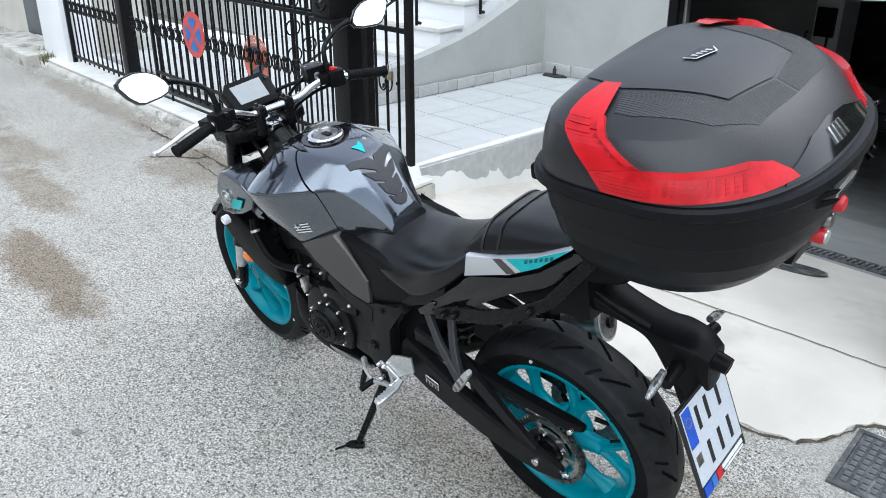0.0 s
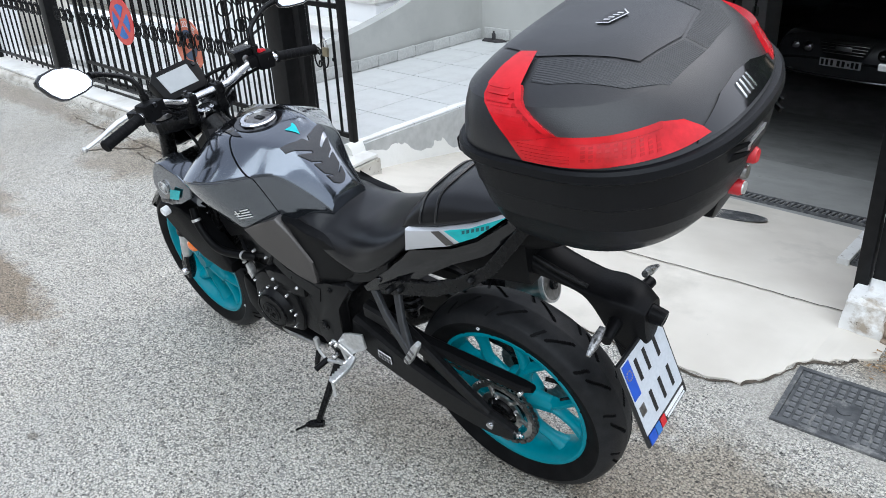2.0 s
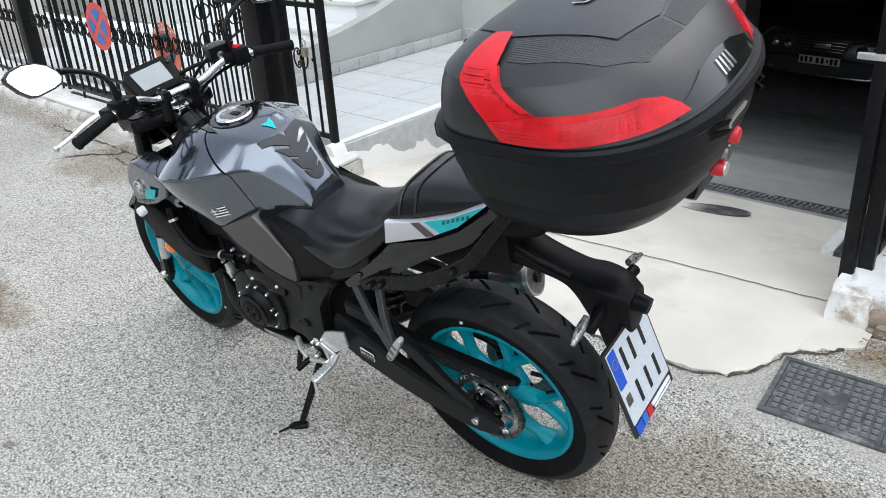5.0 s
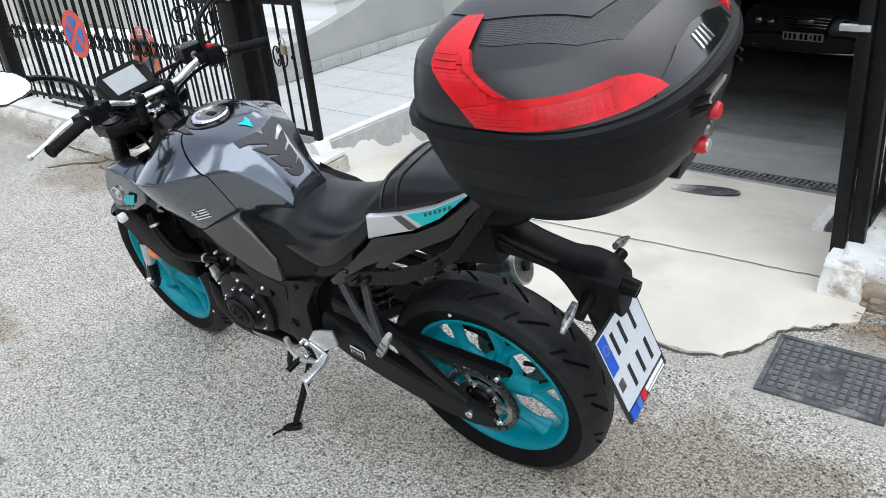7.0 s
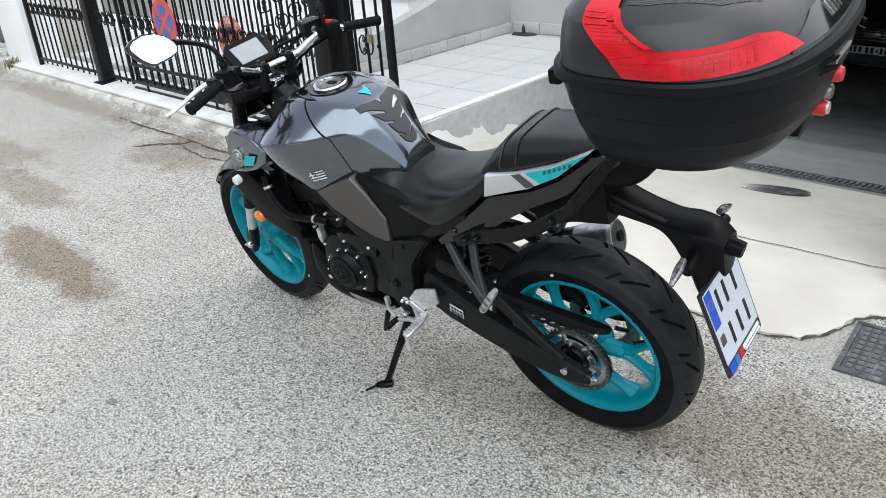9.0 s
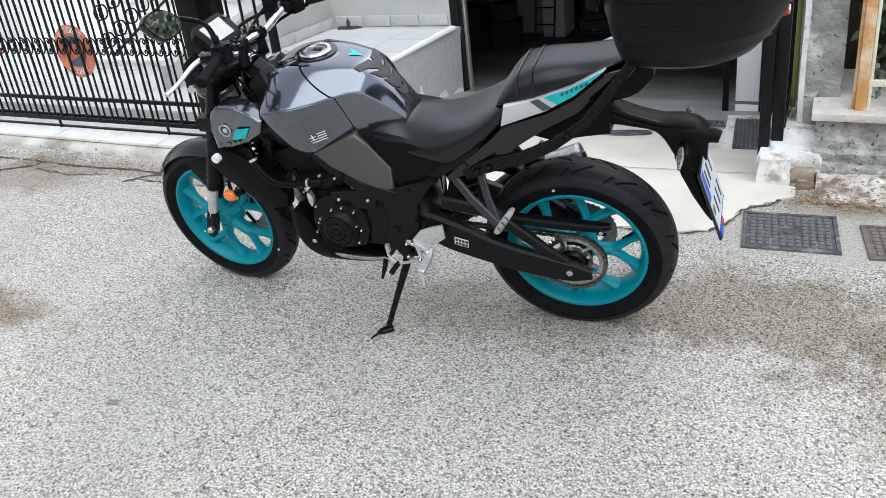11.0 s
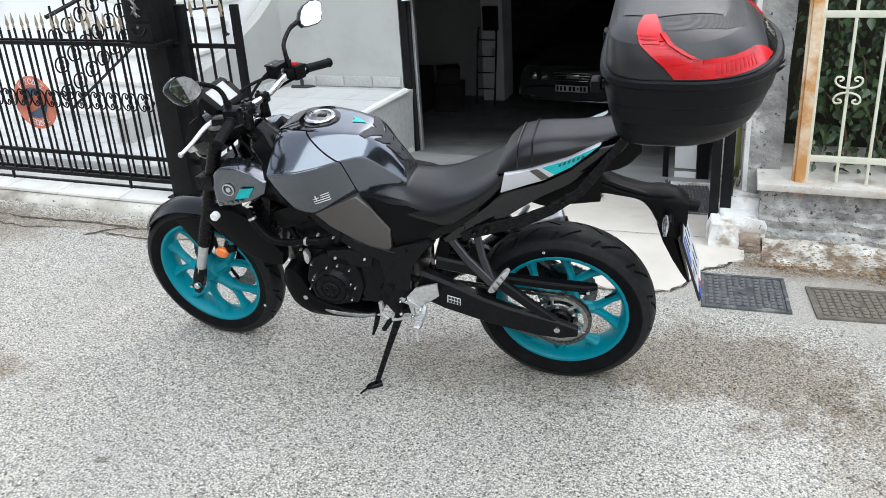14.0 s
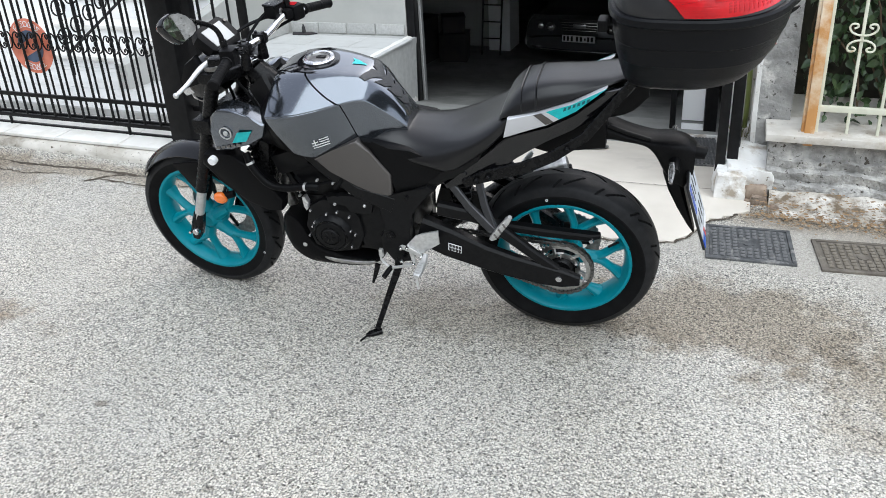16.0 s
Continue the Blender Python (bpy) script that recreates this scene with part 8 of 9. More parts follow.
# ---- top case ----
def case_ring(z, front, rear, half, n=96, nf=4.2, nr=2.35):
    """One level of the case: boxy towards the rider, rounder behind; points spread evenly round it."""
    mid = front - (front - rear) * 0.46
    raw = []
    for k in range(n * 8):
        a = 2 * math.pi * k / (n * 8)
        c, s = math.cos(a), math.sin(a)
        e = nf if c > 0 else nr
        x = mid + (front - mid if c > 0 else mid - rear) * math.copysign(abs(c) ** (2 / e), c)
        raw.append((x, half * math.copysign(abs(s) ** (2 / e), s)))
    out = []
    for k in range(n):
        a = 2 * math.pi * k / n
        d = (math.cos(a), math.sin(a) * 1.1)
        best = max(raw, key=lambda p: ((p[0] - mid) * d[0] + p[1] * d[1]) / math.hypot(p[0] - mid, p[1]))
        out.append(Vector((best[0], best[1], z)))
    return out


bm = B()
add_loft(bm, [case_ring(z, f, r, h) for z, f, r, h in ((0.989, -0.172, -0.400, 0.150), (0.990, -0.160, -0.425, 0.172), (0.996, -0.152, -0.448, 0.197), (1.011, -0.144, -0.475, 0.219), (1.046, -0.135, -0.503, 0.241), (1.078, -0.128, -0.518, 0.252),
                                                       (1.081, -0.126, -0.521, 0.255), (1.105, -0.122, -0.528, 0.261), (1.128, -0.119, -0.534, 0.267), (1.131, -0.117, -0.537, 0.270), (1.154, -0.115, -0.541, 0.274), (1.184, -0.111, -0.544, 0.281),
                                                       (1.189, -0.105, -0.549, 0.290), (1.194, -0.103, -0.552, 0.294), (1.207, -0.104, -0.550, 0.294), (1.212, -0.108, -0.545, 0.290), (1.213, -0.13, -0.50, 0.26))])
case = part("top_case", bm, CASE_BLACK, BIKE, "large black plastic top case with red reflectors", angle=30)
case.location = (0.0, -0.0105, 0.0)
LID = [(1.2125, -0.1165, -0.534, 0.286), (1.217, -0.117, -0.530, 0.286), (1.232, -0.118, -0.517, 0.283), (1.250, -0.119, -0.500, 0.277), (1.268, -0.120, -0.480, 0.267), (1.287, -0.123, -0.455, 0.252), (1.289, -0.125, -0.451, 0.248), (1.302, -0.137, -0.420, 0.214), (1.313, -0.150, -0.384, 0.170), (1.321, -0.172, -0.338, 0.108), (1.324, -0.20, -0.30, 0.05)]
bm = B()
add_loft(bm, [case_ring(*q) for q in LID])
lid = part("case_lid", bm, LID_BLACK, case, "domed black lid", angle=24)
lb = B()
add_loft(lb, [case_ring(*q) for q in LID])
bmesh.ops.recalc_face_normals(lb, faces=lb.faces[:])
LID_TREE = BVHTree.FromBMesh(lb)


def wrap(bm, poly, off, base=0.0, off_top=None):
    """A raised skin over the lid: polygon given as (angle round the case, height), thickened outward, more so at its upper edge if asked."""
    sub = B()
    sub.faces.new([sub.verts.new((a, h, 0)) for a, h in poly])
    hs = [h for a, h in poly]
    for ax, st in ((0, 0.05), (1, 0.010)):
        lo, hi = min(p[ax] for p in poly), max(p[ax] for p in poly)
        v = lo + st
        while v < hi:
            co, no = Vector((0, 0, 0)), Vector((0, 0, 0))
            co[ax], no[ax] = v, 1
            bmesh.ops.bisect_plane(sub, geom=sub.verts[:] + sub.edges[:] + sub.faces[:], dist=1e-6, plane_co=co, plane_no=no)
            v += st
    top, bot = {}, {}
    for v in sub.verts:
        a, h = v.co.x, v.co.y
        d = Vector((math.cos(a), math.sin(a), 0))
        hit = LID_TREE.ray_cast(Vector((-0.30, 0, h)), d)
        n = hit[1] if hit[1].dot(d) > 0 else -hit[1]
        k = off if off_top is None else off + (off_top - off) * (h - min(hs)) / (max(hs) - min(hs))
        top[v], bot[v] = bm.verts.new(hit[0] + n * k), bm.verts.new(hit[0] + n * base)
    for f in sub.faces:
        bm.faces.new([top[v] for v in f.verts])
    for e in sub.edges:
        if len(e.link_faces) == 1:
            a, b = e.verts
            bm.faces.new((top[a], top[b], bot[b], bot[a]))
    sub.free()
    return bm


def around(x, y):
    return math.atan2(y, x + 0.30)


for s in (1, -1):
    def ang(x, y):
        return around(x, y) if s > 0 else -around(x, y)
    low = [(ang(-0.288, 0.289), 1.2165), (ang(-0.350, 0.277), 1.2165), (ang(-0.420, 0.245), 1.217), (ang(-0.480, 0.180), 1.2185), (ang(-0.513, 0.130), 1.221), (ang(-0.502, 0.137), 1.232), (ang(-0.480, 0.156), 1.248), (ang(-0.455, 0.180), 1.254), (ang(-0.400, 0.222), 1.253), (ang(-0.338, 0.254), 1.255), (ang(-0.264, 0.276), 1.242)]
    r1 = part("reflector", wrap(B(), low, 0.004, 0.0, 0.008), RED_LENS, case, "translucent red reflector strip", angle=50)
    up = [(ang(-0.264, 0.276), 1.2425), (ang(-0.338, 0.254), 1.2555), (ang(-0.300, 0.245), 1.274), (ang(-0.256, 0.232), 1.299), (ang(-0.196, 0.226), 1.298)]
    r2 = part("reflector", wrap(B(), up, 0.007), RED_LENS, case, "translucent red reflector upright", angle=50)
    # folded upper cap of the reflector, lying on the dome
    bm = B()
    decal(bm, LID_TREE, [(-0.196, 0.226 * s), (-0.256, 0.230 * s), (-0.245, 0.180 * s), (-0.236, 0.142 * s), (-0.208, 0.147 * s), (-0.198, 0.190 * s)][:: s], (0, 0, -1), 0.007, step=0.02)
    part("reflector", bm, RED_LENS, case, "translucent red reflector cap", angle=50)
    # ribs inside the lens, and stepped teeth along its inner edge
    def inner(h):
        """Angle of the upright's inner edge at a height."""
        knots = [(1.2555, ang(-0.338, 0.254)), (1.274, ang(-0.300, 0.245)), (1.299, ang(-0.256, 0.232))]
        (h0, a0), (h1, a1) = knots[:2] if h < 1.274 else knots[1:]
        return a0 + (a1 - a0) * (h - h0) / (h1 - h0)
    for k in range(11):
        u = k / 10
        h = 1.2495 + u * 0.045
        a0, a1 = ang(-0.262 + 0.058 * u, 0.274 - 0.046 * u), inner(max(h, 1.2555)) - s * 0.105
        part("lens_rib", wrap(B(), [(a0, h), (a1, h), (a1, h + 0.0014), (a0, h + 0.0014)], 0.0078, 0.005), RED_LENS, r2)
    for k in range(6):
        h = 1.2575 + k * 0.0062
        part("lens_tooth", wrap(B(), [(inner(h) - s * 0.100, h), (inner(h) - s * 0.055, h), (inner(h) - s * 0.055, h + 0.0046), (inner(h) - s * 0.100, h + 0.0046)], 0.0080, 0.005), RED_DEEP, r2)
    edge = [(inner(h) - s * 0.048, h) for h in (1.2575, 1.274, 1.297)] + [(inner(h), h) for h in (1.297, 1.274, 1.2575)]
    part("lens_edge", wrap(B(), edge, 0.0125, 0.004), RED_LENS, r2, "raised clear red edge of the reflector")
    crest = [(ang(-0.345, 0.252), 1.2475), (ang(-0.400, 0.222), 1.2465), (ang(-0.455, 0.180), 1.2475), (ang(-0.455, 0.180), 1.2540), (ang(-0.400, 0.222), 1.2530), (ang(-0.345, 0.252), 1.2545)]
    part("lens_edge", wrap(B(), crest, 0.0090, 0.004, 0.0125), RED_LENS, r1, "raised clear red edge of the reflector")
    for k in range(5):
        h = 1.2205 + k * 0.0050
        a0, a1 = ang(-0.292 + 0.004 * k, 0.287), ang(-0.362, 0.270)
        part("lens_rib", wrap(B(), [(a0, h), (a1, h), (a1, h + 0.0014), (a0, h + 0.0014)], 0.0058 + 0.0005 * k, 0.004), RED_LENS, r1)
    for i in range(10):
        for j in range(4):
            a0, h = ang(-0.376 - 0.0088 * i, 0.262 - 0.0072 * i), 1.2245 + 0.0054 * j
            d = 0.022 * s
            part("lens_prism", wrap(B(), [(a0, h), (a0 + d, h + 0.0006), (a0 + d, h + 0.0040), (a0, h + 0.0034)], 0.0060 + 0.0005 * j, 0.004), RED_DEEP, r1)
# panel lines, ribbed band, badges, latch
PANEL = [(-0.160, 0.128), (-0.239, 0.149), (-0.391, 0.105), (-0.411, 0.0), (-0.391, -0.105), (-0.239, -0.149), (-0.160, -0.128)]
bm = B()
decal(bm, LID_TREE, PANEL, (0, 0, -1), 0.0018, step=0.02)
part("lid_panel", bm, LID_BLACK, case, "raised smooth panel on the lid", angle=50)
for a, b in zip(PANEL[1:5], PANEL[2:6]):
    dx, dy = b[0] - a[0], b[1] - a[1]
    k = 0.0016 / math.hypot(dx, dy)
    bm = B()
    decal(bm, LID_TREE, [a, b, (b[0] + dy * k, b[1] - dx * k), (a[0] + dy * k, a[1] - dx * k)], (0, 0, -1), 0.0006, step=0.02)
    part("panel_groove", bm, INK, lid, "dark groove round the lid panel", angle=50)
for q in (1, -1):
    bm = B()
    decal(bm, LID_TREE, [(x, y * q) for x, y in ((-0.250, 0.156), (-0.396, 0.111), (-0.416, 0.004), (-0.452, 0.004), (-0.446, 0.120), (-0.400, 0.170), (-0.290, 0.208), (-0.262, 0.208))][:: q], (0, 0, -1), 0.0008, step=0.02)
    part("ribbed_band", bm, LID_RIBBED, case, "finely ribbed band on the lid", angle=50)
BX, BY = -0.008, 0.000
bm = B()
decal(bm, LID_TREE, [(BX - 0.270, BY + 0.030), (BX - 0.290, BY + 0.024), (BX - 0.302, BY - 0.022), (BX - 0.288, BY - 0.036), (BX - 0.270, BY - 0.022)], (0, 0, -1), 0.0036, step=0.02)
bd = part("lid_badge", bm, INK, case, "small black and silver badge")
for k in range(4):
    bm = B()
    x0, y0 = BX - 0.276 - k * 0.0028, BY + 0.016 - k * 0.0105
    decal(bm, LID_TREE, [(x0, y0), (x0 - 0.010, y0 - 0.002), (x0 - 0.010, y0 - 0.007), (x0, y0 - 0.005)], (0, 0, -1), 0.0046, step=0.02)
    part("badge_bar", bm, ALU, bd)
for poly in ([(-0.270, 0.031), (-0.291, 0.025), (-0.291, 0.0225), (-0.270, 0.0285)], [(-0.291, 0.025), (-0.3035, -0.022), (-0.301, -0.022), (-0.2885, 0.025)], [(-0.3035, -0.022), (-0.2885, -0.0375), (-0.2875, -0.035), (-0.301, -0.020)]):
    bm = decal(B(), LID_TREE, [(BX + x, BY + y) for x, y in poly], (0, 0, -1), 0.0048, step=0.02)
    part("badge_edge", bm, ALU, bd)
strip = part("rear_strip", wrap(B(), [(math.pi - 0.66, 1.2168), (math.pi + 0.66, 1.2168), (math.pi + 0.60, 1.230), (math.pi + 0.30, 1.250), (math.pi, 1.255), (math.pi - 0.30, 1.250), (math.pi - 0.60, 1.230)], 0.003), BLACK_GLOSS, case, "gloss black strip across the lid's edge")
for k in range(4):
    a0 = math.pi + 0.10 - k * 0.062
    part("brand_bar", wrap(B(), [(a0, 1.226), (a0 - 0.024, 1.226), (a0 - 0.019, 1.246), (a0 + 0.005, 1.246)], 0.0052, 0.003), CHROME, strip)
SLOPE = lambda y, z: 0.30 * (1.117 - z) + 0.3 * y * y
bm = B()
add_plate(bm, [(-0.070, 1.186), (0.070, 1.186), (0.060, 1.02), (0.035, 1.000), (-0.035, 1.000), (-0.060, 1.03)], -0.525, -0.500, "yz", bevel=0.006, lift=SLOPE)
latch = part("latch_panel", bm, BLACK_MATT, case, "black latch panel with red buttons")
for z, r in ((1.117, 0.0145), (1.051, 0.0150)):
    bm = B()
    x = -0.527 + 0.30 * (1.117 - z)
    add_lathe(bm, [(0, -0.016), (r * 0.8, -0.016), (r, -0.011), (r, 0.01), (0, 0.01)], 24, (x, 0, z), "x")
    part("latch_button", bm, RED_MATT, latch, "round red latch button")
bm = B()
add_lathe(bm, [(0, -0.019), (0.011, -0.019), (0.012, -0.014), (0, -0.014)], 20, (-0.527 + 0.30 * 0.066, 0, 1.051), "x")
part("button_face", bm, ALU, latch)
bm = B()
add_lathe(bm, [(0, -0.012), (0.012, -0.012), (0.014, -0.008), (0.014, 0.01), (0, 0.01)], 20, (-0.527 + 0.30 * 0.034, 0.0, 1.083), "x")
part("key_lock", bm, STEEL_DARK, latch)
bm = B()
add_plate(bm, [(-0.020, 1.168), (0.044, 1.168), (0.042, 1.142), (-0.018, 1.142)], -0.531, -0.527, "yz", lift=SLOPE)
lb2 = part("label_plate", bm, ALU, latch, "pale metal label")
bm = B()
add_plate(bm, [(-0.012, 1.159), (0.036, 1.159), (0.036, 1.151), (-0.012, 1.151)], -0.5325, -0.5310, "yz", lift=SLOPE)
part("label_bar", bm, INK, lb2)
for s in (1, -1):
    bm = B()
    add_box(bm, (-0.100, 0.180 * s, 1.158), (0.026, 0.045, 0.030), bevel=0.006)
    part("case_hinge", bm, BLACK_MATT, case)
    # moulded finger wings under the rim, towards the latch
    for z0, k in ((1.184, 1.0), (1.168, 0.93)):
        bm = B()
        wing = [(-0.488, 0.172 * k, z0), (-0.530, 0.100 * k, z0), (-0.550, 0.072, z0), (-0.545, 0.074, z0 - 0.008), (-0.520, 0.120 * k, z0 - 0.010)]
        add_loft(bm, [[Vector((x, y * s, z)) for x, y, z in wing], [Vector((x - 0.004, y * s * 1.02, z)) for x, y, z in wing]])
        part("case_wing", bm, BLACK_MATT, case)

# ---- right of the driveway: post, footing, pillar, railing, ivy ----
gp = thing("folded_gate", "black steel gate leaf folded open on a whitewashed footing", "gate")
for xx, yy, w in ((-0.452, -1.385, 0.045), (-0.505, -1.405, 0.050)):
    bm = B()
    add_box(bm, (xx, yy, 0.90), (w, 0.05, 1.66), bevel=0.004)
    part("stile", bm, IRON, gp, "", UP)
for z in (0.20, 0.95, 1.65):
    bm = B()
    add_box(bm, (-0.52, -2.05, z), (0.03, 1.25, 0.04), bevel=0.003)
    part("rail", bm, IRON, gp, "", UP)
for k in range(12):
    bm = B()
    add_tube(bm, [(-0.52, -1.50 - k * 0.10, 0.10), (-0.52, -1.50 - k * 0.10, 1.70)], 0.008, 6, 1)
    part("bar", bm, IRON, gp, "", UP)
bm = B()
add_box(bm, (-0.52, -2.70, 0.85), (0.05, 0.04, 1.75), bevel=0.004)
part("stile", bm, IRON, gp, "", UP)
bm = B()
add_box(bm, (-0.425, -1.36, 0.86), (0.09, 0.02, 0.02), bevel=0.003)
part("latch_bolt", bm, ALU, gp, "", UP)


def lump(c, s, seed, cuts=6, amp=0.014, round_=0.25):
    bm = B()
    q = bmesh.ops.create_cube(bm, size=1.0)["verts"]
    bmesh.ops.subdivide_edges(bm, edges=bm.edges[:], cuts=cuts, use_grid_fill=True)
    for v in bm.verts:
        p = v.co.copy()
        d = p.normalized() * 0.62
        p = p.lerp(d, round_)
        w = Vector((c[0] + p.x * s[0], c[1] + p.y * s[1], c[2] + p.z * s[2]))
        n = noise.noise_vector(w * 9 + Vector((seed, 0, 0))) * amp + noise.noise_vector(w * 28 + Vector((seed, 3, 0))) * amp * 0.45
        v.co = w + n
    return bm


tagged(part("footing", lump((-0.505, -1.335, 0.035), (0.135, 0.24, 0.17), 2, 10, 0.016, 0.22), WHITE_WASH, angle=70), "lumpy whitewashed concrete footing under the black post", "footing", kind="structure")
tagged(part("footing", lump((-0.580, -1.39, 0.090), (0.20, 0.27, 0.085), 5, 12, 0.016, 0.16), WHITE_WASH, angle=70), "flaking whitewashed ledge beside the post", "footing", kind="structure")
tagged(part("footing", lump((-0.615, -1.66, 0.09), (0.20, 0.50, 0.17), 7, 12, 0.016, 0.12), WHITE_WASH, angle=70), "lumpy whitewashed concrete footing beside the driveway", "footing", kind="structure")
for c, s, sd in (((-0.615, -1.31, 0.02), (0.10, 0.16, 0.10), 3), ((-0.635, -1.235, 0.01), (0.07, 0.07, 0.05), 4), ((-0.59, -1.22, 0.005), (0.035, 0.04, 0.03), 9), ((-0.70, -1.16, 0.005), (0.05, 0.035, 0.03), 12)):
    tagged(part("rubble", lump(c, s, sd, 4, 0.012, 0.35), BRICK, angle=70), "broken brown brick rubble in the footing's gap", "rubble", "rubble by the footing")
bm = B()
rnd = random.Random(9)


def rough_strip(x0, x1, prof, seed, dx=0.04, amp=0.010):
    """A long rough wall: profile of (y, z) swept along x with lumps."""
    bm = B()
    n = max(2, int((x1 - x0) / dx))
    fine = []
    for a, b in zip(prof, prof[1:]):
        k = max(1, int(math.dist(a, b) / 0.03))
        fine += [(a[0] + (b[0] - a[0]) * i / k, a[1] + (b[1] - a[1]) * i / k) for i in range(k)]
    fine.append(prof[-1])
    rings = []
    for i in range(n + 1):
        x = x0 + (x1 - x0) * i / n
        r = []
        for y, z in fine:
            w = Vector((x, y, z))
            e = noise.noise_vector(w * 11 + Vector((seed, 0, 0))) * amp + noise.noise_vector(w * 33 + Vector((0, seed, 0))) * amp * 0.5
            r.append(w + Vector((0, e.y, e.z)))
        rings.append(r)
    return add_loft(bm, rings)


tagged(part("low_wall", rough_strip(-4.2, -0.655, [(-1.95, -0.05), (-1.95, 0.262), (-1.345, 0.262), (-1.342, 0.185), (-1.312, 0.178), (-1.322, 0.140), (-1.288, 0.130), (-1.300, 0.088), (-1.268, 0.080), (-1.275, -0.05)], 4, dx=0.025, amp=0.014), LAYERED, None, "", UP, 70), "rough grey rendered low wall", "wall", kind="structure")
tagged(part("wall_footing", rough_strip(-4.2, -0.675, [(-1.40, -0.05), (-1.40, 0.055), (-1.26, 0.050), (-1.225, 0.036), (-1.17, 0.016), (-1.10, 0.006), (-1.03, -0.03)], 8, dx=0.025, amp=0.016), ROUGH_BASE, angle=70), "crumbling pale footing along the low wall", "footing", kind="structure")
cp = thing("wall_coping", "weathered marble coping on the low wall", "coping", kind="structure")
for k in range(4):
    bm = B()
    x1 = -0.635 - k * 0.90
    add_box(bm, (x1 - 0.448, -1.62, 0.283), (0.894, 0.66, 0.032), bevel=0.004)
    part("slab", bm, MARBLE, cp, "", UP)
bm = lump((-0.665, -1.66, 0.95), (0.150, 0.30, 2.1), 5, cuts=24, amp=0.008, round_=0.0)
tagged(part("pillar", bm, ROUGH_GREY, None, "", UP, 70), "rough grey concrete pillar with flaking white patches", "pillar", kind="structure")
bm = lump((-0.585, -1.64, 0.95), (0.022, 0.27, 2.0), 6, cuts=16, amp=0.005, round_=0.0)
tagged(part("pillar_edge", bm, WHITE_WASH, None, "", UP, 70), "flaking white edge of the pillar", "pillar", kind="structure")
# railing: rusty post, cream bars
rg = thing("garden_railing", "cream painted iron railing with a rust-streaked end post", "railing")
bm = B()
add_box(bm, (-0.815, -1.365, 0.895), (0.042, 0.042, 1.31), bevel=0.004)
part("end_post", bm, RUST, rg, "rust-streaked cream end post", UP)
bm = B()
add_box(bm, (-0.788, -1.375, 0.90), (0.012, 0.030, 1.28), bevel=0.002)
part("post_flange", bm, RUST, rg, "", UP)
for z in (0.405, 1.03):
    bm = B()
    add_box(bm, (-2.45, -1.38, z), (3.3, 0.016, 0.028), bevel=0.002)
    part("rail", bm, CREAM, rg, "", UP)
for k in range(26):
    x = -0.845 - k * 0.122
    bm = B()
    add_box(bm, (x, -1.38, 0.85), (0.013, 0.013, 1.16), bevel=0.002)
    part("bar", bm, CREAM, rg, "", UP)
    bm = B()
    rings = []
    for z, w in ((1.43, 0.007), (1.45, 0.014), (1.48, 0.012), (1.53, 0.001)):
        rings.append([Vector((x + w * a, -1.38 + w * 0.5 * b, z)) for a, b in ((1, 0), (0, 1), (-1, 0), (0, -1))])
    add_loft(bm, rings)
    part("bar_tip", bm, CREAM, rg, "", UP)
half = c_scroll(0.060, 0.017, 1.9, 4.2)
for k in range(8):
    x = -0.845 - 0.122 - k * 0.366
    bm = B()
    for s in (1, -1):
        for v in (1, -1):
            # each curl springs from the bar and rolls outward
            pts = [(x + s * (0.004 + pz * 0.86), -1.368, 0.715 + v * (0.010 - px * 0.52)) for px, pz in half]
            add_tube(bm, pts, 0.0046, 6, 1)
    part("scroll", bm, CREAM, rg, "curled scroll", UP)


def ivy():
    """A dense bank of separate broad leaves, and twigs, behind the railing."""
    r = random.Random(21)
    vs, fs = [], []
    shape = [(0, 0), (0.24, 0.18), (0.31, 0.40), (0.17, 0.74), (0, 1.0), (-0.17, 0.74), (-0.31, 0.40), (-0.24, 0.18)]
    for k in range(12000):
        x = -0.80 - r.random() * 3.2
        depth = r.random() ** 1.5
        y = -1.52 - depth * 0.55
        z = 0.30 + r.random() * 1.75
        s = r.uniform(0.020, 0.062)
        if r.random() < 0.10 and z < 0.55:
            continue
        m = Matrix.Translation((x, y, z)) @ Euler((radians(r.gauss(-125, 28)), radians(r.gauss(0, 30)), radians(r.gauss(180, 45)))).to_matrix().to_4x4()
        b = len(vs)
        for px, py in shape:
            vs.append(m @ Vector((px * s, py * s, -0.10 * s * abs(px) * 2 + 0.16 * s * py * py)))
        fs += [(b, b + 1, b + 2, b + 4), (b + 2, b + 3, b + 4, b + 4)[:3], (b, b + 4, b + 6, b + 7), (b + 4, b + 5, b + 6)]
    me = bpy.data.meshes.new("ivy")
    me.from_pydata([tuple(v) for v in vs], [], fs)
    me.transform(UP)
    me.materials.append(LEAF)
    me.shade_smooth()
    return me


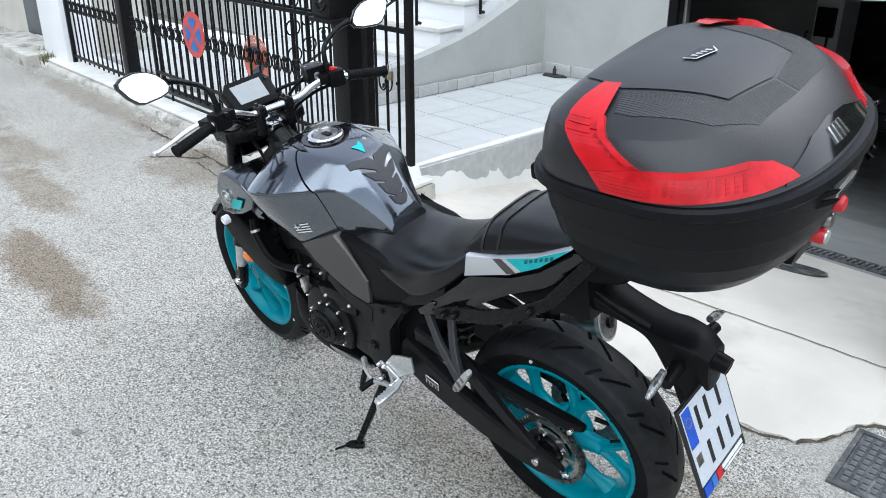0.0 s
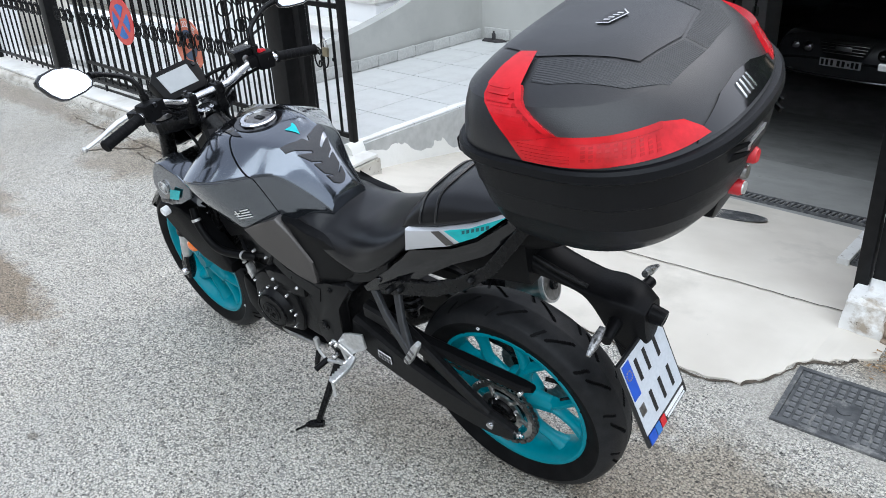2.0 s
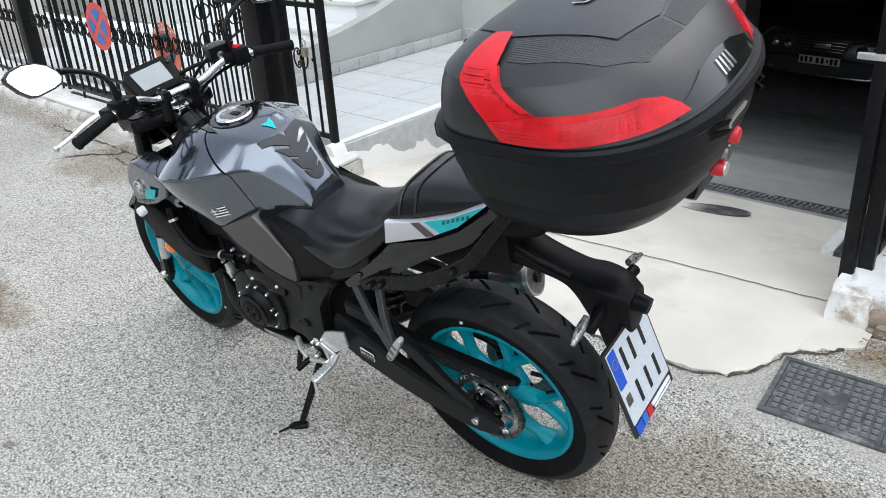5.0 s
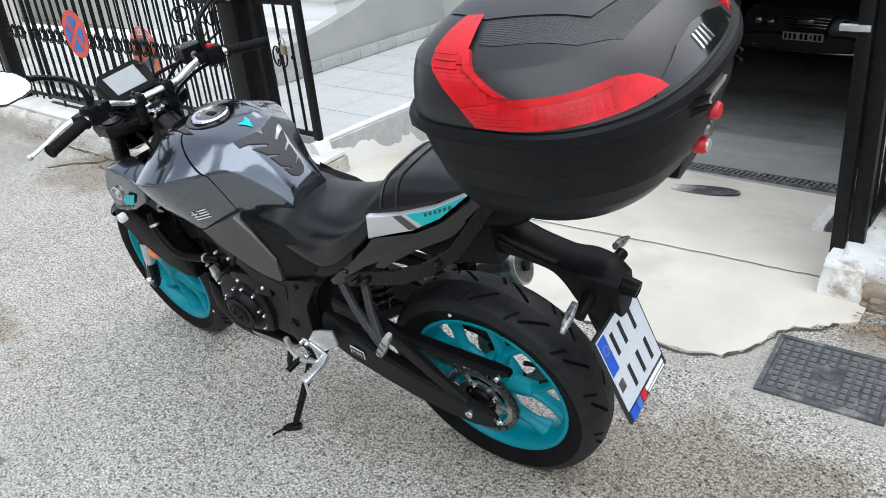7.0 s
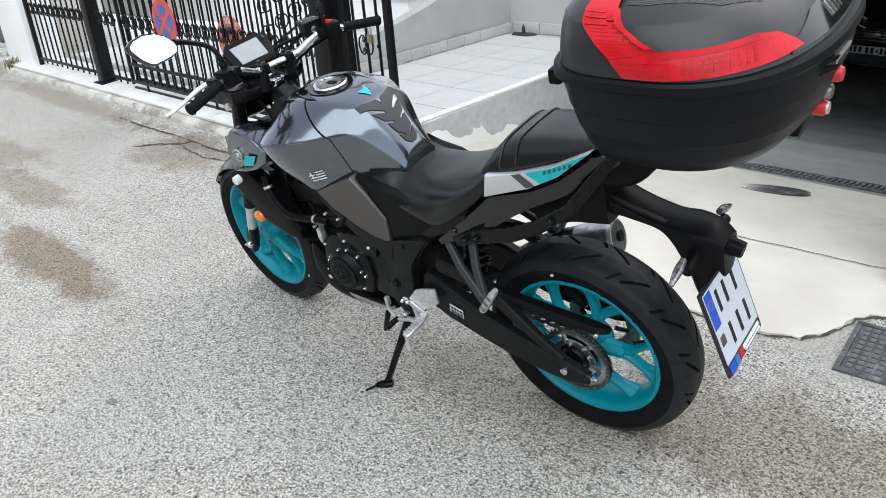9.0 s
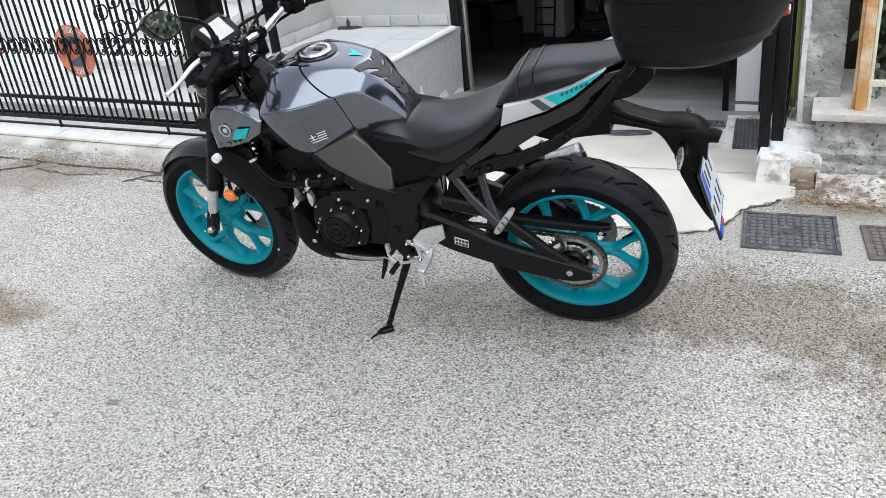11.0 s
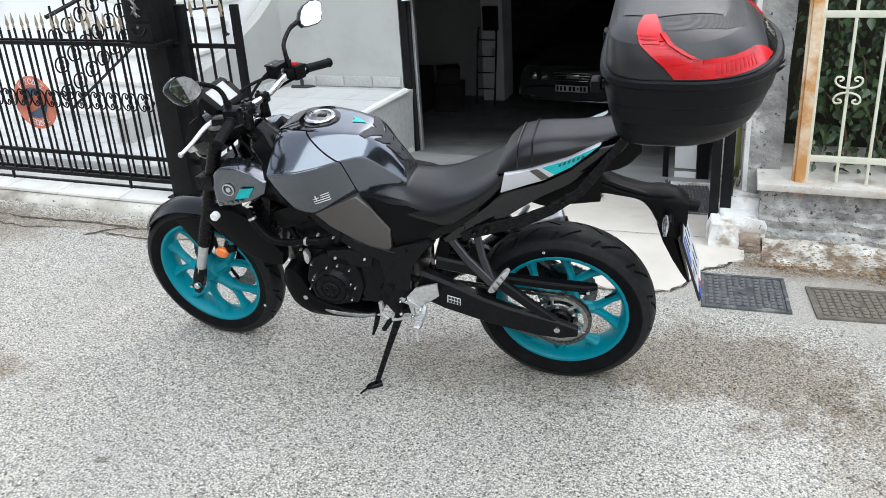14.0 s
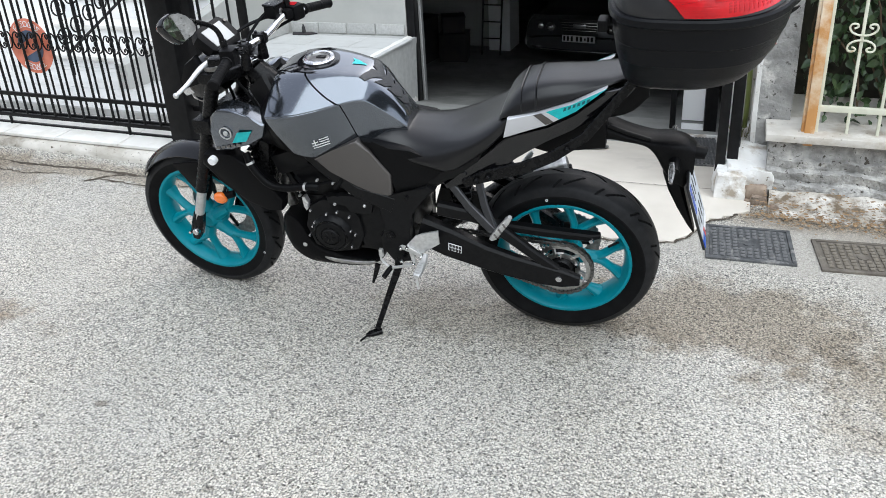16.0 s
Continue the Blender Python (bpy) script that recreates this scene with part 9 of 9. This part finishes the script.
tagged(new("ivy", ivy()), "dense dark green broad-leaved hedge behind the railing", "hedge", kind="stuff")
tw = random.Random(4)
bm = B()
for k in range(60):
    x, z = -0.85 - tw.random() * 3, 0.28
    pts = [(x, -1.6 - tw.random() * 0.2, z)]
    for j in range(5):
        p = pts[-1]
        pts.append((p[0] + tw.uniform(-0.12, 0.12), p[1] + tw.uniform(-0.04, 0.04), p[2] + tw.uniform(0.12, 0.3)))
    add_tube(bm, pts, [0.006, 0.005, 0.004, 0.003, 0.003, 0.002], 5, 2)
tagged(part("twigs", bm, STEM, None, "", UP), "thin brown twigs inside the hedge", "twigs", kind="stuff")
# added sheet; its near-black colour paints the shade between the leaves
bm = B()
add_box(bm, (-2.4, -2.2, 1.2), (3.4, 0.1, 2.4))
env("hedge_backing", bm, HEDGE_DARK, "added dark sheet that shades the gaps in the hedge", "wall")
bm = B()
add_box(bm, (-0.60, -2.6, 0.9), (0.10, 1.5, 2.2))
env("wall_lane", bm, KERB_STONE, "weathered wall between pillar and garage", "wall")
# weeds at the foot of the pillar
def tuft(c, n, seed, h=0.09):
    r = random.Random(seed)
    bm = B()
    for k in range(n):
        a = r.random() * 6.28
        p = Vector((c[0] + r.gauss(0, 0.025), c[1] + r.gauss(0, 0.04), c[2]))
        d = Vector((math.cos(a), math.sin(a), 0)) * r.uniform(0.01, 0.05)
        t = p + d + Vector((0, 0, r.uniform(0.4, 1) * h))
        w = Vector((-d.y, d.x, 0)).normalized() * 0.003
        bm.faces.new([bm.verts.new(q) for q in (p - w, p + w, (p + t) / 2 + w + Vector((0, 0, 0.01)), t)])
    return bm


for c, n, sd in (((-0.545, -1.62, 0.10), 60, 1), ((-0.545, -1.85, 0.08), 90, 2), ((7.05, -0.93, 0.05), 70, 3), ((7.3, -1.0, 0.05), 70, 4)):
    tagged(part("weeds", tuft(c, n, sd, 0.14), GRASS, smooth=False), "tuft of weeds at the wall's foot", "weeds", kind="stuff")
# litter of dry leaves along the right-hand footing
r = random.Random(8)
vs, fs = [], []
for k in range(3200):
    x, y = -0.58 - r.random() ** 0.8 * 2.4, -1.10 + r.gauss(0, 0.06)
    a, s = r.random() * 6.28, r.uniform(0.004, 0.012)
    b = len(vs)
    z = 0.012 + max(0, (-1.10 - y)) * 0.5
    for da in (0, 1.3, 3.1, 4.4):
        vs.append((x + s * math.cos(a + da), y + s * 0.6 * math.sin(a + da), z + r.uniform(0, 0.006)))
    fs.append((b, b + 1, b + 2, b + 3))
me = bpy.data.meshes.new("leaf_litter")
me.from_pydata(vs, [], fs)
me.materials.append(surf("dry_leaf", (0.20, 0.12, 0.06), (0.30, 0.20, 0.11), 40, 0.9))
tagged(new("leaf_litter", me), "scattered dry leaves and grit along the footing", "litter", kind="stuff")
# green hose beside the pillar
bm = B()
add_tube(bm, [(-0.548, -1.75, 0.10), (-0.55, -1.72, 0.30), (-0.548, -1.76, 0.55), (-0.55, -1.74, 0.85), (-0.548, -1.76, 1.2)], 0.012, 8, 5)
tagged(part("hose", bm, HOSE, None, "", UP), "old green hose hanging beside the pillar", "hose")

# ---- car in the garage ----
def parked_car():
    # placed, turned and scaled to 0.80 to fit the camera's view
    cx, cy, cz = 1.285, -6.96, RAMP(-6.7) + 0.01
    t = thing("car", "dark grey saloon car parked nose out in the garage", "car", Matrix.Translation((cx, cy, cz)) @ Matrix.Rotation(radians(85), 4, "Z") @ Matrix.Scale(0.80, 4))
    # own axes: x to its front
    def bod(sts):
        b = B()
        add_body(b, sts, 4, 4)
        return b
    part("body", bod([(-0.02, [(0, 0.60), (0.45, 0.59), (0.72, 0.55), (0.80, 0.45), (0.80, 0.28), (0.70, 0.20)]), (-0.10, [(0, 0.70), (0.50, 0.69), (0.78, 0.64), (0.86, 0.50), (0.86, 0.26), (0.78, 0.18)]),
                      (-0.5, [(0, 0.80), (0.5, 0.79), (0.80, 0.72), (0.88, 0.55), (0.88, 0.26), (0.80, 0.18)]), (-1.2, [(0, 0.92), (0.5, 0.91), (0.80, 0.84), (0.89, 0.60), (0.89, 0.25), (0.80, 0.18)]),
                      (-3.0, [(0, 0.95), (0.5, 0.94), (0.80, 0.86), (0.89, 0.60), (0.89, 0.25), (0.80, 0.18)]), (-4.2, [(0, 0.92), (0.5, 0.91), (0.76, 0.84), (0.84, 0.60), (0.84, 0.30), (0.76, 0.25)])]), CAR_PAINT, t, "dark grey painted body")
    part("cabin", bod([(-1.15, [(0, 0.90), (0.45, 0.90), (0.70, 0.88), (0.74, 0.85), (0.74, 0.82), (0.7, 0.80)]), (-1.8, [(0, 1.38), (0.40, 1.36), (0.58, 1.30), (0.66, 1.12), (0.74, 0.92), (0.7, 0.85)]),
                       (-2.8, [(0, 1.40), (0.40, 1.38), (0.58, 1.32), (0.66, 1.12), (0.74, 0.92), (0.7, 0.85)]), (-3.6, [(0, 0.95), (0.45, 0.94), (0.68, 0.92), (0.72, 0.90), (0.72, 0.86), (0.7, 0.84)])]), DARK_GLASS, t, "dark glazed cabin")
    b = B()
    add_body(b, [(0.03, [(0, 0.40), (0.50, 0.395), (0.74, 0.36), (0.82, 0.30), (0.80, 0.22), (0.70, 0.19)]), (-0.10, [(0, 0.45), (0.55, 0.44), (0.82, 0.41), (0.89, 0.34), (0.88, 0.20), (0.75, 0.17)])], 4, 3)
    bp = part("bumper", b, CAR_PAINT, t)
    b = B()
    add_tube(b, [(0.0, 0.80, 0.25), (0.045, 0.55, 0.215), (0.055, 0, 0.205), (0.045, -0.55, 0.215), (0.0, -0.80, 0.25)], 0.018, 8, 6)
    part("chrome_lip", b, LAMP_CHROME, bp, "chrome bumper trim")
    b = B()
    add_plate(b, [(0.33, 0.66), (-0.33, 0.66), (-0.25, 0.475), (0.25, 0.475)], 0.0, 0.015, "yz", bevel=0.01)
    gr = part("grille", b, INK, t, "black grille with chrome bars")
    for k in range(4):
        b = B()
        z = 0.505 + k * 0.038
        w = 0.245 + k * 0.017
        add_box(b, (0.020, 0, z), (0.012, 2 * w, 0.010), bevel=0.003)
        part("grille_bar", b, LAMP_CHROME, gr)
    b = B()
    add_plate(b, [(0.10, 0.60), (-0.10, 0.60), (-0.10, 0.545), (0.10, 0.545)], 0.022, 0.030, "yz", bevel=0.004)
    part("badge", b, LAMP_CHROME, gr)
    for s in (1, -1):
        b = B()
        add_ball(b, (-0.055, 0.46 * s, 0.530), (0.075, 0.088, 0.082), 16)
        add_ball(b, (-0.075, 0.625 * s, 0.540), (0.075, 0.085, 0.080), 16)
        hl = part("headlamp", b, LAMP_CHROME, t, "twin round headlamp")
        b = B()
        add_ball(b, (0.015, 0.46 * s, 0.530), (0.02, 0.04, 0.04), 12)
        part("bulb", b, CHROME, hl)
        b = B()
        add_ball(b, (0.005, 0.63 * s, 0.245), (0.03, 0.07, 0.04), 12)
        part("fog_lamp", b, CLEAR_LENS, t)
        b = B()
        add_lathe(b, [(0.16, 0.10 * s), (0.30, 0.10 * s), (0.315, 0.06 * s), (0.315, -0.06 * s), (0.30, -0.10 * s), (0.16, -0.10 * s)], 32, (-0.85, 0.76 * s, 0.31), closed=True)
        wl_ = part("wheel", b, RUBBER, t)
        b = B()
        add_lathe(b, [(0, 0.09 * s), (0.16, 0.07 * s), (0.20, 0.09 * s), (0.20, 0.0), (0, 0.0)], 24, (-0.85, 0.76 * s, 0.31))
        part("rim", b, ALU, wl_)
    b = B()
    add_box(b, (0.062, 0, 0.395), (0.010, 0.52, 0.112), bevel=0.003)
    np_ = part("number_plate", b, INK, t, "white number plate")
    b = B()
    add_box(b, (0.068, 0, 0.395), (0.004, 0.505, 0.100), bevel=0.001)
    part("plate_face", b, WHITE, np_)
    for y0, w in ((0.205, 0.05), (0.15, 0.045), (0.10, 0.03), (0.04, 0.05), (-0.02, 0.05), (-0.10, 0.045), (-0.16, 0.045), (-0.215, 0.045)):
        b = B()
        h = 0.07 if w > 0.031 else 0.035
        add_box(b, (0.0715, y0, 0.395), (0.002, w * 0.72, h))
        part("number_bar", b, INK, np_)


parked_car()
# stored things in the garage: hand truck, boxes, bucket
# truck and boxes get near-black finishes: the garage's dimness is in their colour
ht = thing("hand_truck", "folding hand truck leaning in the garage", "hand truck")
g0 = Vector((2.42, -7.05, RAMP(-7.05)))
for s in (-0.12, 0.12):
    bm = B()
    add_tube(bm, [g0 + Vector((s, 0, 0.05)), g0 + Vector((s, -0.12, 0.9)), g0 + Vector((s * 0.8, -0.14, 1.0))], 0.012, 8, 3)
    part("rail", bm, BLACK_METAL, ht)
for k in range(4):
    bm = B()
    add_tube(bm, [g0 + Vector((-0.12, -0.03 - 0.025 * k, 0.25 + 0.2 * k)), g0 + Vector((0.12, -0.03 - 0.025 * k, 0.25 + 0.2 * k))], 0.008, 8, 1)
    part("rung", bm, BLACK_METAL, ht)
for x, y, w, d, h, rz in ((2.85, -6.9, 0.35, 0.3, 0.35, 10), (3.30, -6.8, 0.4, 0.35, 0.55, -8), (2.87, -6.92, 0.28, 0.25, 0.2, 24)):
    bm = B()
    base = RAMP(y) + (0.36 if h == 0.2 else 0.01)
    add_box(bm, (0, 0, h / 2), (w, d, h), bevel=0.01)
    add_box(bm, (0, 0, h - 0.012), (w + 0.012, d + 0.012, 0.024), bevel=0.004)
    o = part("storage_box", bm, CARDBOARD)
    o.matrix_basis = pose(x, y, base, 0, 0, rz)
    tagged(o, "storage box stacked in the garage, darkened for its dim light", "box", "storage boxes")
# ---- far end of the street: white gate pillar, doorway, opposite side ----
bm = B()
add_box(bm, (7.0, -1.15, 0.65), (0.62, 0.30, 1.4), bevel=0.01)
add_box(bm, (7.0, -1.15, 1.12), (0.72, 0.38, 0.10), bevel=0.01)
env("wall_pillar", bm, WHITE_WALL, "white rendered gate pillar with a moulded cap", "pillar")
bm = B()
add_box(bm, (8.3, -1.35, 0.9), (1.2, 0.06, 1.9), bevel=0.005)
tagged(part("side_door", bm, surf("slate_painted_metal", (0.10, 0.11, 0.12), None, 10, 0.5), None, "", UP), "slate grey metal door in the wall", "door")
bm = B()
add_box(bm, (10.5, -1.6, 2.0), (7.2, 0.5, 4.2))
env("wall_street", bm, surf("cream_street_wall", (0.55, 0.52, 0.46), (0.62, 0.59, 0.53), 3, 0.9, bump=0.3), "cream wall along the street", "wall")
bm = B()
add_box(bm, (7.9, -1.0, 0.05), (1.6, 0.45, 0.16), bevel=0.01)
env("doorstep", bm, KERB_STONE, "worn concrete doorstep", "step")
# unseen wall, added to darken what the motorcycle's side reflects
bm = B()
add_box(bm, (10.0, 8.0, 2.7), (24.0, 0.4, 5.4))
env("wall_opposite", bm, surf("reflected_dark_wall", (0.16, 0.155, 0.15), (0.22, 0.215, 0.205), 1.5, 0.9, stain=(0.36, 0.35, 0.33), stain_scale=0.5, stain_at=(0.5, 0.58)), "unseen grey wall across the street, added to darken reflections", "wall")

# ---- set the true vertical upright ----
for ob in list(scene.objects):
    if ob.parent is None and ob.type not in {"CAMERA", "LIGHT"}:
        ob.matrix_basis = LEVEL @ ob.matrix_basis
